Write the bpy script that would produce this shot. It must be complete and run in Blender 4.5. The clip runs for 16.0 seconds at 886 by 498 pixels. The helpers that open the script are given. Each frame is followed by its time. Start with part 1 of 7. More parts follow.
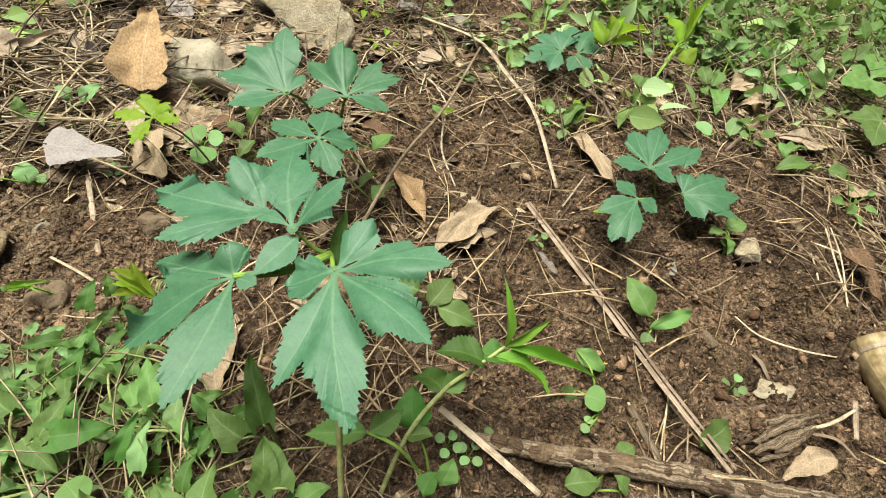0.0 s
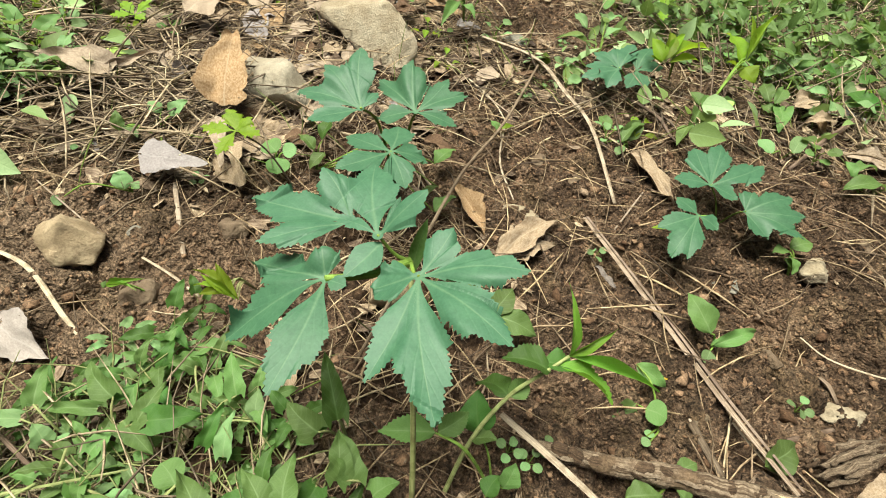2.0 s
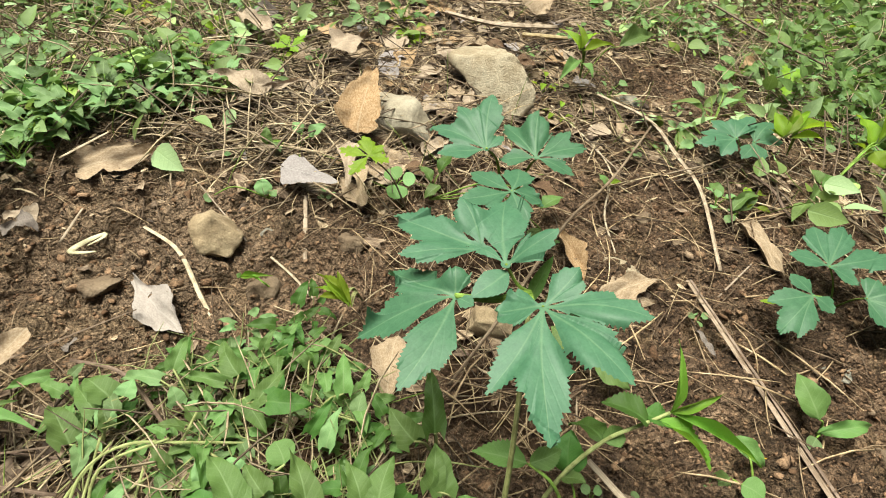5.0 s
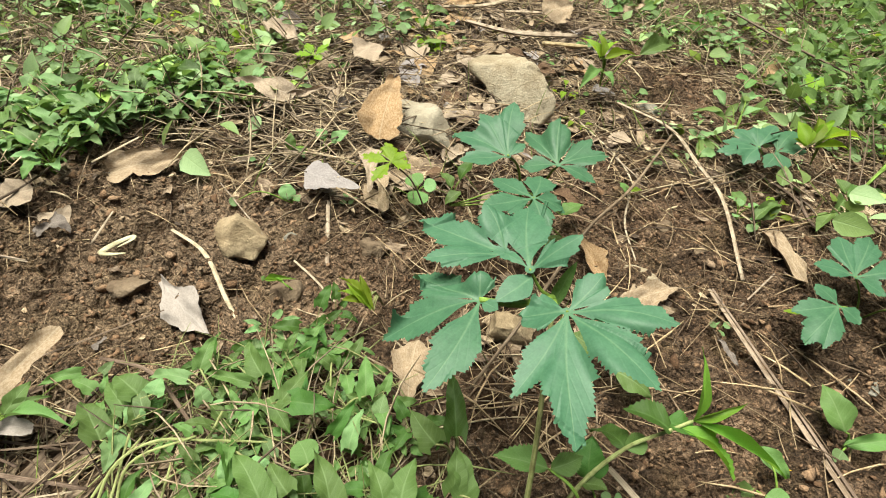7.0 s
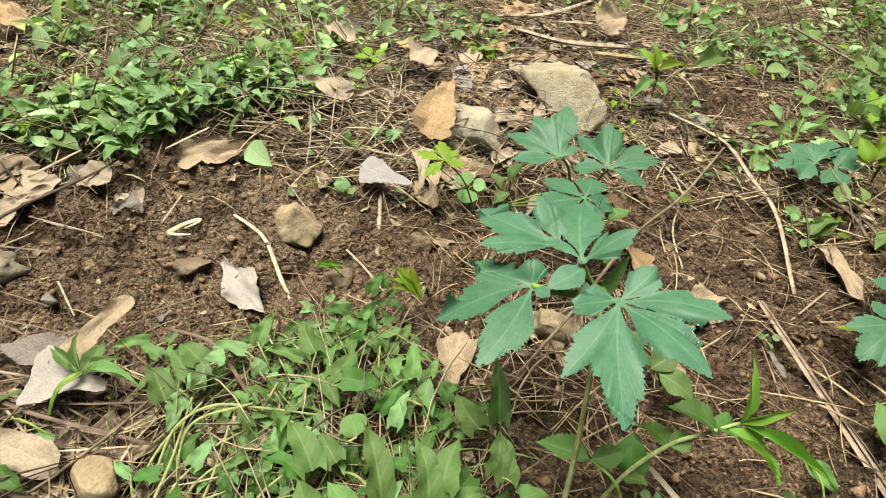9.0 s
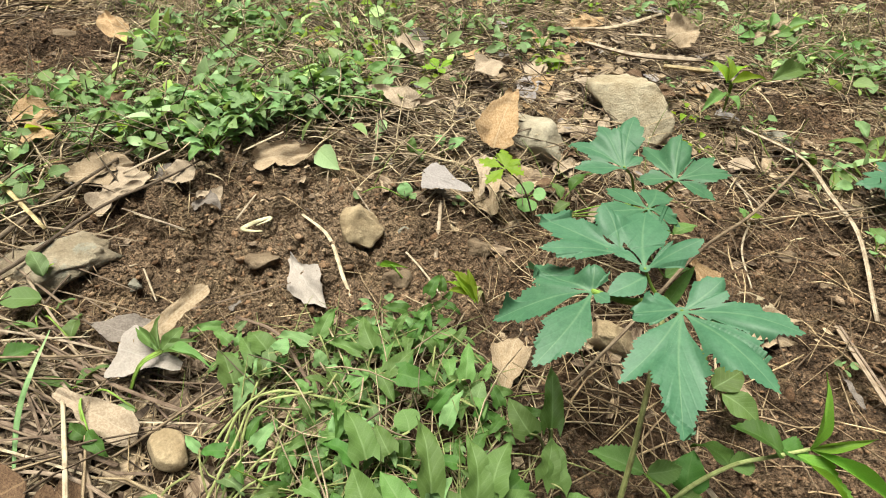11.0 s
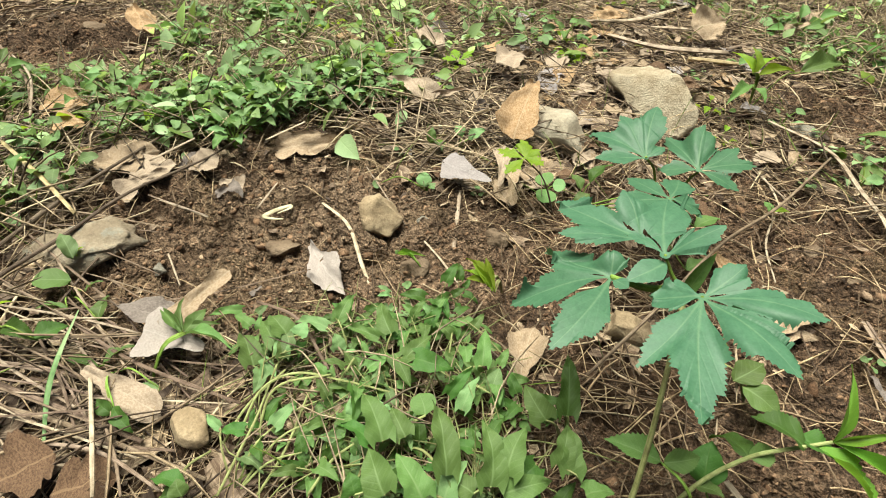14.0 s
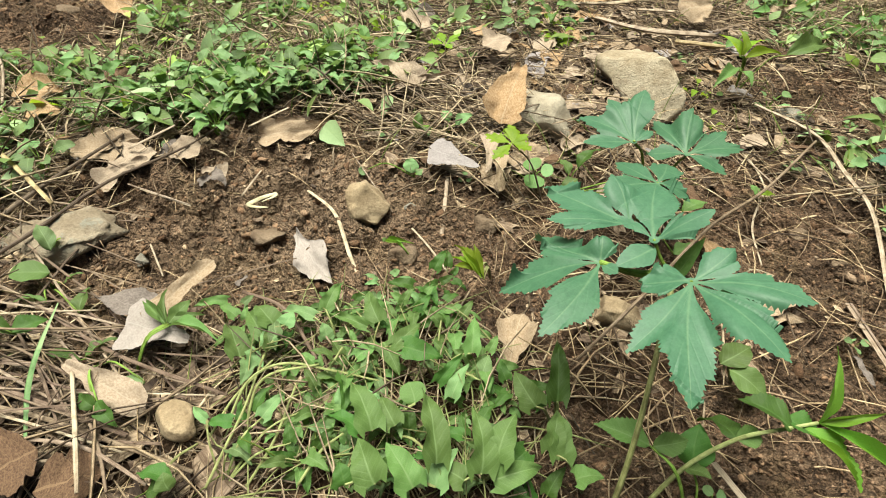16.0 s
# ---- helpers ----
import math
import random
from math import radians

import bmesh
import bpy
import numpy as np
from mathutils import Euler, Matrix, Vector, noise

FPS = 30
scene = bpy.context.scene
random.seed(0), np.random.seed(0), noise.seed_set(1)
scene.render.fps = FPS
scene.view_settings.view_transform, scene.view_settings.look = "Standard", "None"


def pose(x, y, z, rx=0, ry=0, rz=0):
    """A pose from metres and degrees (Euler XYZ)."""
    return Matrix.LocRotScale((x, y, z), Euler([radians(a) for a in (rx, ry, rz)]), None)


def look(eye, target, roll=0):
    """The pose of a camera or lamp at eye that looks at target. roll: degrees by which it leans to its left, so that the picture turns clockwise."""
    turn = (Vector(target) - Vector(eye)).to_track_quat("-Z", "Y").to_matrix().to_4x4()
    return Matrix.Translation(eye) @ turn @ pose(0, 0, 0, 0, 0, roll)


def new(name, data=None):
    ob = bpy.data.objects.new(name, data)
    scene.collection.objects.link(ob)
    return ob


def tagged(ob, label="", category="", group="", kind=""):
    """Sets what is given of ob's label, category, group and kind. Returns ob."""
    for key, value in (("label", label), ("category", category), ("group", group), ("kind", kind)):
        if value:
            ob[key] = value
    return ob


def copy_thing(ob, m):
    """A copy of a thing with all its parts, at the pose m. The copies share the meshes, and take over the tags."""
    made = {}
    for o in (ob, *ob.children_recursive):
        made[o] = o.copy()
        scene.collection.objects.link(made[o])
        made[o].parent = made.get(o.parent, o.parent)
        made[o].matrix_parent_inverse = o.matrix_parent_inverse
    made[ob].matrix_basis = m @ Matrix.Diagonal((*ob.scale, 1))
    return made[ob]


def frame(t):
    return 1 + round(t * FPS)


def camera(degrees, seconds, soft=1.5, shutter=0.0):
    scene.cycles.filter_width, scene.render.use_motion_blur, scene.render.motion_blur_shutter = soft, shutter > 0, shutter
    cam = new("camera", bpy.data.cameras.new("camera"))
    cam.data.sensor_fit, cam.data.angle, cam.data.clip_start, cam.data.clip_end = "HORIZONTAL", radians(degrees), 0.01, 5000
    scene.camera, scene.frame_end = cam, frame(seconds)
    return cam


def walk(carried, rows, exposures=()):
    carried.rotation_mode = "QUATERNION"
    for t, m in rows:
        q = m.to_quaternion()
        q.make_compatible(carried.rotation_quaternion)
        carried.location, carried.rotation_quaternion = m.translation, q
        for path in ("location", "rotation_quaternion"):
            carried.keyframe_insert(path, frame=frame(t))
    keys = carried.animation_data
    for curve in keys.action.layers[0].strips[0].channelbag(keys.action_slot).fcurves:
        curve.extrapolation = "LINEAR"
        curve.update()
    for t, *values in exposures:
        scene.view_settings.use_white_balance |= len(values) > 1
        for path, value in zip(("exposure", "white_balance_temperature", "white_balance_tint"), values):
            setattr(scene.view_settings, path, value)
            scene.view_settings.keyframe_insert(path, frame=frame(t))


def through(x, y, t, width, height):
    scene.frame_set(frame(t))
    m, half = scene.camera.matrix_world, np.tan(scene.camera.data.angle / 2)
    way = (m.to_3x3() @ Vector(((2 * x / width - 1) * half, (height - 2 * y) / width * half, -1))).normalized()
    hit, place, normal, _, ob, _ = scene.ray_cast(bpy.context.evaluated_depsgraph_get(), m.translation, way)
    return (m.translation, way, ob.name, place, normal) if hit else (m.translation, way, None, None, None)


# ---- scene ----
cam = camera(82.34, 16.0, 1.0)
PATH = [
    (0, (-0.0604, 0.0061, 0.4635), (-0.0604, 1.2884, -1.0713), 11.97),
    (0.5, (-0.0674, 0.0035, 0.4644), (-0.0733, 1.2920, -1.0652), 11.96),
    (1, (-0.0710, -0.0000, 0.4674), (-0.1260, 1.2912, -1.0589), 10.57),
    (1.5, (-0.0759, -0.0062, 0.4700), (-0.1924, 1.2794, -1.0577), 8.80),
    (2, (-0.0839, -0.0133, 0.4733), (-0.2440, 1.2780, -1.0456), 8.16),
    (2.5, (-0.0920, -0.0222, 0.4775), (-0.3052, 1.2814, -1.0241), 7.97),
    (3, (-0.1012, -0.0324, 0.4763), (-0.3792, 1.2863, -1.0015), 7.80),
    (3.5, (-0.1066, -0.0405, 0.4777), (-0.4504, 1.2810, -0.9836), 7.05),
    (4, (-0.1118, -0.0465, 0.4806), (-0.5034, 1.2768, -0.9670), 7.38),
    (6.5, (-0.1195, -0.0585, 0.4859), (-0.6390, 1.2511, -0.9337), 6.28),
    (7, (-0.1219, -0.0614, 0.4862), (-0.6459, 1.2503, -0.9298), 6.33),
    (7.5, (-0.1235, -0.0636, 0.4856), (-0.6545, 1.2467, -0.9290), 6.26),
    (8, (-0.1254, -0.0691, 0.4842), (-0.6890, 1.2357, -0.9229), 5.62),
    (8.5, (-0.1266, -0.0807, 0.4859), (-0.7524, 1.2101, -0.9077), 5.17),
    (9, (-0.1240, -0.0927, 0.4833), (-0.7836, 1.1792, -0.9122), 5.48),
    (9.5, (-0.1222, -0.0995, 0.4850), (-0.8169, 1.1542, -0.9099), 5.14),
    (10, (-0.1214, -0.1053, 0.4880), (-0.8705, 1.1283, -0.8966), 4.13),
    (10.2, (-0.1219, -0.1043, 0.4864), (-0.8950, 1.1212, -0.8922), 3.72),
    (12.5, (-0.1166, -0.1161, 0.4812), (-1.0416, 1.0044, -0.8931), 0.85),
    (13, (-0.1160, -0.1170, 0.4816), (-1.0393, 1.0042, -0.8934), 0.82),
    (13.5, (-0.1160, -0.1161, 0.4805), (-1.0311, 1.0129, -0.8935), 1.08),
    (14, (-0.1158, -0.1139, 0.4764), (-1.0210, 1.0157, -0.9037), 1.17),
    (14.5, (-0.1170, -0.1123, 0.4758), (-1.0102, 1.0191, -0.9107), 1.31),
    (15, (-0.1179, -0.1115, 0.4739), (-0.9935, 1.0198, -0.9237), 1.55),
    (15.5, (-0.1174, -0.1102, 0.4724), (-0.9785, 1.0209, -0.9345), 1.68),
    (16, (-0.1182, -0.1098, 0.4726), (-0.9643, 1.0197, -0.9446), 1.80),
]
walk(cam, [(t, look(eye, target, roll)) for t, eye, target, roll in PATH], [(0, 1.64, 6550, 0), (16, 1.64, 6550, 0)])


# ---- world ----
world = bpy.data.worlds.new("overcast_sky")
scene.world = world
world.use_nodes = True
wn = world.node_tree.nodes
sky = wn.new("ShaderNodeTexSky")
sky.sky_type = "NISHITA"
sky.sun_disc = False
sky.sun_elevation, sky.sun_rotation = radians(77), radians(-77)
sky.dust_density, sky.air_density, sky.ozone_density = 6.0, 1.0, 0.3
world.node_tree.links.new(sky.outputs["Color"], wn["Background"].inputs["Color"])
wn["Background"].inputs["Strength"].default_value = 0.015

sun_data = bpy.data.lights.new("sun", "SUN")
sun_data.energy, sun_data.angle, sun_data.color = 4.1, radians(40), (1.0, 0.955, 0.870)
sun = new("sun", sun_data)
sun.matrix_world = look((-1.3, 0.3, 6), (0, 0, 0))


# ---- materials ----
def ramp_set(node, stops):
    els = node.color_ramp.elements
    while len(els) < len(stops):
        els.new(0.5)
    for el, (pos, col) in zip(els, stops):
        el.position, el.color = pos, (*col, 1)


class Mat:
    """A node material with a short way to add and join nodes."""

    def __init__(self, name, rough=0.8, spec=0.3):
        self.m = bpy.data.materials.new(name)
        self.m.use_nodes = True
        self.t = self.m.node_tree
        self.b = self.t.nodes["Principled BSDF"]
        self.b.inputs["Roughness"].default_value = rough
        self.b.inputs["Specular IOR Level"].default_value = spec

    def n(self, kind, **sets):
        node = self.t.nodes.new("ShaderNode" + kind)
        for key, value in sets.items():
            node.inputs[key.replace("_", " ")].default_value = value
        return node

    def l(self, a, b):
        self.t.links.new(a, b)

    def coords(self, kind="Object", scale=(1, 1, 1)):
        c, mp = self.n("TexCoord"), self.n("Mapping")
        mp.inputs["Scale"].default_value = scale
        self.l(c.outputs[kind], mp.inputs["Vector"])
        return mp.outputs["Vector"]

    def noise(self, vec, scale, detail=6.0, rough=0.6):
        node = self.n("TexNoise", Scale=scale, Detail=detail, Roughness=rough)
        self.l(vec, node.inputs["Vector"])
        return node.outputs["Fac"]

    def ramp(self, fac, stops):
        node = self.n("ValToRGB")
        ramp_set(node, stops)
        self.l(fac, node.inputs["Fac"])
        return node.outputs["Color"]

    def mix(self, fac, a, b, how="MIX"):
        node = self.t.nodes.new("ShaderNodeMix")
        node.data_type, node.blend_type = "RGBA", how
        for value, sock in ((fac, node.inputs[0]), (a, node.inputs[6]), (b, node.inputs[7])):
            if hasattr(value, "links"):
                self.l(value, sock)
            else:
                sock.default_value = value if isinstance(value, float) else (*value, 1)
        return node.outputs[2]

    def math(self, op, a, b=0.0, c=0.0):
        node = self.t.nodes.new("ShaderNodeMath")
        node.operation = op
        for value, sock in zip((a, b, c), node.inputs):
            if hasattr(value, "links"):
                self.l(value, sock)
            else:
                sock.default_value = value
        return node.outputs[0]

    def bump(self, height, strength, dist):
        node = self.n("Bump", Strength=strength, Distance=dist)
        self.l(height, node.inputs["Height"])
        self.l(node.outputs["Normal"], self.b.inputs["Normal"])

    def color(self, out):
        self.l(out, self.b.inputs["Base Color"])

    def hsv(self, col, value=None, hue=None, sat=None):
        node = self.n("HueSaturation")
        self.l(col, node.inputs["Color"])
        for v, key in ((value, "Value"), (hue, "Hue"), (sat, "Saturation")):
            if v is not None:
                self.l(v, node.inputs[key])
        return node.outputs["Color"]

    def rand(self, lo, hi, island=False):
        node = self.n("NewGeometry") if island else self.n("ObjectInfo")
        mr = self.n("MapRange", To_Min=lo, To_Max=hi)
        self.l(node.outputs["Random Per Island" if island else "Random"], mr.inputs["Value"])
        return mr.outputs["Result"]


def soil_material():
    k = Mat("soil", 0.94, 0.15)
    v = k.coords("Object")
    big, mid, fine, grit = k.noise(v, 5, 4), k.noise(v, 42, 8, 0.75), k.noise(v, 190, 6, 0.75), k.noise(v, 700, 3, 0.6)
    c = k.ramp(mid, [(0.36, (0.052, 0.029, 0.017)), (0.5, (0.184, 0.113, 0.071)), (0.64, (0.305, 0.208, 0.140))])
    c = k.mix(k.math("MULTIPLY", big, 0.4), c, (0.150, 0.111, 0.075))
    ochre = k.ramp(k.noise(v, 13, 4, 0.6), [(0.52, (0, 0, 0)), (0.66, (1, 1, 1))])
    c = k.mix(k.math("MULTIPLY", ochre, 0.55), c, (0.215, 0.150, 0.083))
    # Moist patches, darkened further to imitate shade in the crevices of the soil.
    moist_shade = k.ramp(k.noise(v, 9, 7, 0.75), [(0.44, (0, 0, 0)), (0.56, (1, 1, 1))])
    far = k.t.nodes.new("ShaderNodeVectorMath")
    far.operation = "DISTANCE"
    k.l(v, far.inputs[0])
    far.inputs[1].default_value = (-0.62, 0.21, 0.0)
    clay = k.ramp(k.math("ADD", far.outputs["Value"], k.math("MULTIPLY", k.noise(v, 10, 5, 0.7), 0.22)), [(0.20, (1, 1, 1)), (0.44, (0, 0, 0))])
    moist_shade = k.math("SUBTRACT", moist_shade, k.math("MULTIPLY", clay, 0.7))
    c = k.mix(k.math("MULTIPLY", clay, 0.5), c, (0.270, 0.195, 0.132))
    c = k.mix(k.math("MULTIPLY", k.math("MAXIMUM", moist_shade, 0.0), 0.60), c, (0.022, 0.013, 0.008))
    g = k.ramp(fine, [(0.40, (0.36, 0.34, 0.32)), (0.5, (0.92, 0.92, 0.92)), (0.61, (1.7, 1.67, 1.62))])
    c = k.mix(0.75, c, g, "MULTIPLY")
    c = k.mix(0.6, c, k.ramp(grit, [(0.40, (0.5, 0.5, 0.5)), (0.60, (1.5, 1.5, 1.5))]), "MULTIPLY")
    warp = k.n("TexNoise", Scale=60.0, Detail=3.0)
    k.l(v, warp.inputs["Vector"])
    bent = k.t.nodes.new("ShaderNodeVectorMath")
    bent.operation = "MULTIPLY_ADD"
    bent.inputs[1].default_value = (0.02, 0.02, 0.02)
    k.l(warp.outputs["Color"], bent.inputs[0])
    k.l(v, bent.inputs[2])
    lump = []
    for scale in (85.0, 210.0):
        cell = k.n("TexVoronoi", Scale=scale)
        k.l(bent.outputs[0], cell.inputs["Vector"])
        tone = k.n("SeparateXYZ")
        k.l(cell.outputs["Color"], tone.inputs[0])
        c = k.mix(0.35, c, k.ramp(tone.outputs["X"], [(0.0, (0.66, 0.64, 0.62)), (0.6, (1.0, 1.0, 1.0)), (1.0, (1.42, 1.40, 1.36))]), "MULTIPLY")
        lump.append(k.math("MULTIPLY", cell.outputs["Distance"], -1.3))
    k.color(c)
    mid = k.math("ADD", mid, k.math("ADD", lump[0], k.math("MULTIPLY", lump[1], 0.5)))
    k.bump(k.math("ADD", k.math("ADD", fine, k.math("MULTIPLY", grit, 0.4)), k.math("MULTIPLY", mid, 2.0)), 1.0, 0.008)
    return k.m


def shaded_humus_material():
    """Dark rotted mould that lies under the litter, its colour deepened to imitate shade in the gaps."""
    k = Mat("shaded_humus", 0.95, 0.10)
    v = k.coords("Object")
    mid, fine = k.noise(v, 60, 7, 0.7), k.noise(v, 260, 5, 0.7)
    c = k.ramp(mid, [(0.38, (0.018, 0.011, 0.007)), (0.52, (0.062, 0.038, 0.023)), (0.66, (0.150, 0.096, 0.060))])
    c = k.mix(0.7, c, k.ramp(fine, [(0.40, (0.5, 0.48, 0.46)), (0.60, (1.5, 1.47, 1.42))]), "MULTIPLY")
    k.color(c)
    k.bump(k.math("ADD", fine, k.math("MULTIPLY", mid, 2.0)), 1.0, 0.008)
    return k.m


def crumb_material():
    k = Mat("soil_crumb", 0.94, 0.12)
    v = k.coords("Object")
    c = k.ramp(k.rand(0, 1, True), [(0.0, (0.070, 0.040, 0.024)), (0.5, (0.162, 0.099, 0.060)), (0.96, (0.225, 0.145, 0.092)), (1.0, (0.235, 0.172, 0.122))])
    fine = k.noise(v, 420, 4, 0.7)
    c = k.mix(0.7, c, k.ramp(fine, [(0.4, (0.45, 0.43, 0.4)), (0.62, (1.45, 1.42, 1.38))]), "MULTIPLY")
    k.color(c)
    k.bump(fine, 0.8, 0.002)
    return k.m


def leaf_material(name, dark, light, vein, rough=0.5, spots=0.0, through=0.25, island=False, veins=7.0, gloss=0.22, ribs=0.05, pale=0.5, vary=0.36, relief=0.30, net=0.30):
    """A living leaf: a tapering midrib and soft side veins by its own length and width, blotches, and light that comes through."""
    k = Mat(name, rough, gloss)
    uv = k.n("UVMap").outputs["UV"]
    sep = k.n("SeparateXYZ")
    k.l(uv, sep.inputs[0])
    u = k.math("ABSOLUTE", k.math("SUBTRACT", sep.outputs["X"], 0.5))
    thin = k.math("MULTIPLY", k.math("SUBTRACT", 1.15, sep.outputs["Y"]), ribs)
    rib = k.math("MAXIMUM", k.math("SUBTRACT", 1.0, k.math("DIVIDE", u, thin)), 0.0)
    v = k.coords("Object")
    mott, fine = k.noise(v, 95, 6, 0.7), k.noise(v, 520, 4, 0.6)
    wave = k.math("FRACT", k.math("ADD", k.math("SUBTRACT", k.math("MULTIPLY", sep.outputs["Y"], veins), k.math("MULTIPLY", u, 4.2)), k.math("MULTIPLY", mott, 0.25)))
    side = k.math("MAXIMUM", k.math("SUBTRACT", 1.0, k.math("MULTIPLY", k.math("ABSOLUTE", k.math("SUBTRACT", wave, 0.5)), 7.0)), 0.0)
    c = k.ramp(mott, [(0.34, dark), (0.66, light)])
    if island:
        kinds = k.ramp(k.rand(0, 1, True), [(0.0, (0.100, 0.185, 0.042)), (0.22, (0.180, 0.285, 0.095)), (0.5, (0.265, 0.365, 0.190)), (0.82, (0.305, 0.395, 0.218)), (1.0, (0.290, 0.372, 0.055))])
        c = k.mix(0.8, c, kinds)
    c = k.hsv(c, value=k.rand(1.0 - vary, 1.0 + vary, island), hue=k.rand(0.478, 0.514, island) if vary > 0.2 else k.rand(0.49, 0.505))
    c = k.mix(k.math("MULTIPLY", k.math("MAXIMUM", rib, k.math("MULTIPLY", side, net)), pale), c, vein)
    c = k.mix(0.35, c, k.ramp(fine, [(0.36, (0.72, 0.76, 0.74)), (0.64, (1.22, 1.20, 1.18))]), "MULTIPLY")
    if spots:
        sp = k.ramp(k.noise(v, 33, 3, 0.5), [(0.66, (0, 0, 0)), (0.74, (1, 1, 1))])
        c = k.mix(k.math("MULTIPLY", sp, spots), c, (0.100, 0.130, 0.045))
    k.color(c)
    k.bump(k.math("ADD", k.math("MULTIPLY", k.math("MAXIMUM", rib, k.math("MULTIPLY", side, 0.7)), -1.0), k.math("ADD", k.math("MULTIPLY", fine, 0.5), k.math("MULTIPLY", mott, 0.5))), relief, 0.0012)
    tr, mx, out = k.n("BsdfTranslucent"), k.n("MixShader", Fac=through), k.t.nodes["Material Output"]
    k.l(k.mix(0.5, c, (light[0] * 1.5, light[1] * 1.35, light[2] * 0.7)), tr.inputs["Color"])
    k.l(k.b.outputs[0], mx.inputs[1])
    k.l(tr.outputs[0], mx.inputs[2])
    k.l(mx.outputs[0], out.inputs["Surface"])
    return k.m


def dry_leaf_material(name, a, b, vein, spot=(0.080, 0.040, 0.020), spots=0.5):
    k = Mat(name, 0.78, 0.25)
    uv = k.n("UVMap").outputs["UV"]
    sep = k.n("SeparateXYZ")
    k.l(uv, sep.inputs[0])
    u = k.math("ABSOLUTE", k.math("SUBTRACT", sep.outputs["X"], 0.5))
    rib = k.math("LESS_THAN", u, 0.014)
    wave = k.math("FRACT", k.math("SUBTRACT", k.math("MULTIPLY", sep.outputs["Y"], 8.0), k.math("MULTIPLY", u, 4.0)))
    side = k.math("MULTIPLY", k.math("LESS_THAN", wave, 0.07), 0.55)
    v = k.coords("Object")
    mott, fine = k.noise(v, 34, 6, 0.65), k.noise(v, 420, 5, 0.65)
    c = k.ramp(mott, [(0.4, a), (0.62, b)])
    c = k.mix(k.math("MULTIPLY", k.math("MAXIMUM", rib, side), 0.6), c, vein)
    sp = k.ramp(k.noise(v, 110, 3, 0.5), [(0.62, (0, 0, 0)), (0.70, (1, 1, 1))])
    c = k.mix(k.math("MULTIPLY", sp, spots), c, spot)
    c = k.mix(0.20, c, k.ramp(fine, [(0.4, (0.6, 0.58, 0.55)), (0.6, (1.2, 1.2, 1.2))]), "MULTIPLY")
    k.color(c)
    k.bump(k.math("ADD", k.math("MULTIPLY", k.math("MAXIMUM", rib, side), 1.2), k.math("ADD", fine, mott)), 0.5, 0.002)
    return k.m


def straw_material(name, a, b, island=False, rough=0.62):
    k = Mat(name, rough, 0.2)
    uv = k.n("UVMap")
    mp = k.n("Mapping")
    mp.inputs["Scale"].default_value = (18, 0.9, 1)
    k.l(uv.outputs["UV"], mp.inputs["Vector"])
    streak = k.noise(mp.outputs["Vector"], 1.0, 6, 0.7)
    v = k.coords("Object")
    blot = k.noise(v, 70, 5, 0.65)
    c = k.ramp(streak, [(0.42, a), (0.58, b)])
    c = k.mix(0.75, c, k.ramp(blot, [(0.38, (0.5, 0.45, 0.4)), (0.56, (1.1, 1.1, 1.1))]), "MULTIPLY")
    c = k.hsv(c, value=k.rand(0.20, 1.36, island) if island else k.rand(0.75, 1.2), hue=k.rand(0.485, 0.508, island))
    k.color(c)
    k.bump(k.math("ADD", streak, blot), 0.6, 0.0015)
    return k.m


def stone_material(name, a, b, stain, lichen=0.0):
    k = Mat(name, 0.88, 0.25)
    v = k.coords("Object")
    big, mid, fine = k.noise(v, 14, 5, 0.6), k.noise(v, 75, 8, 0.7), k.noise(v, 380, 5, 0.7)
    c = k.ramp(big, [(0.4, a), (0.6, b)])
    c = k.mix(k.ramp(mid, [(0.5, (0, 0, 0)), (0.66, (0.6, 0.6, 0.6))]), c, stain)
    c = k.mix(0.5, c, k.ramp(fine, [(0.38, (0.68, 0.66, 0.63)), (0.6, (1.20, 1.19, 1.17))]), "MULTIPLY")
    if lichen:
        li = k.ramp(k.noise(v, 42, 6, 0.7), [(0.55, (0, 0, 0)), (0.63, (1, 1, 1))])
        c = k.mix(k.math("MULTIPLY", li, lichen), c, (0.210, 0.215, 0.180))
    k.color(c)
    k.bump(k.math("ADD", fine, k.math("MULTIPLY", mid, 2.0)), 0.7, 0.004)
    return k.m


def bark_material(name, a, b, inner):
    k = Mat(name, 0.85, 0.2)
    uv, mp = k.n("UVMap"), k.n("Mapping")
    mp.inputs["Scale"].default_value = (11, 0.5, 1)
    k.l(uv.outputs["UV"], mp.inputs["Vector"])
    streak = k.noise(mp.outputs["Vector"], 1.6, 7, 0.7)
    v = k.coords("Object")
    blot, fine = k.noise(v, 26, 6, 0.6), k.noise(v, 330, 5, 0.7)
    c = k.ramp(streak, [(0.44, a), (0.57, b)])
    c = k.mix(k.ramp(blot, [(0.56, (0, 0, 0)), (0.68, (1, 1, 1))]), c, inner)
    c = k.mix(0.7, c, k.ramp(fine, [(0.4, (0.5, 0.45, 0.4)), (0.6, (1.2, 1.2, 1.2))]), "MULTIPLY")
    k.color(c)
    k.bump(k.math("ADD", streak, k.math("MULTIPLY", fine, 0.6)), 0.9, 0.004)
    return k.m


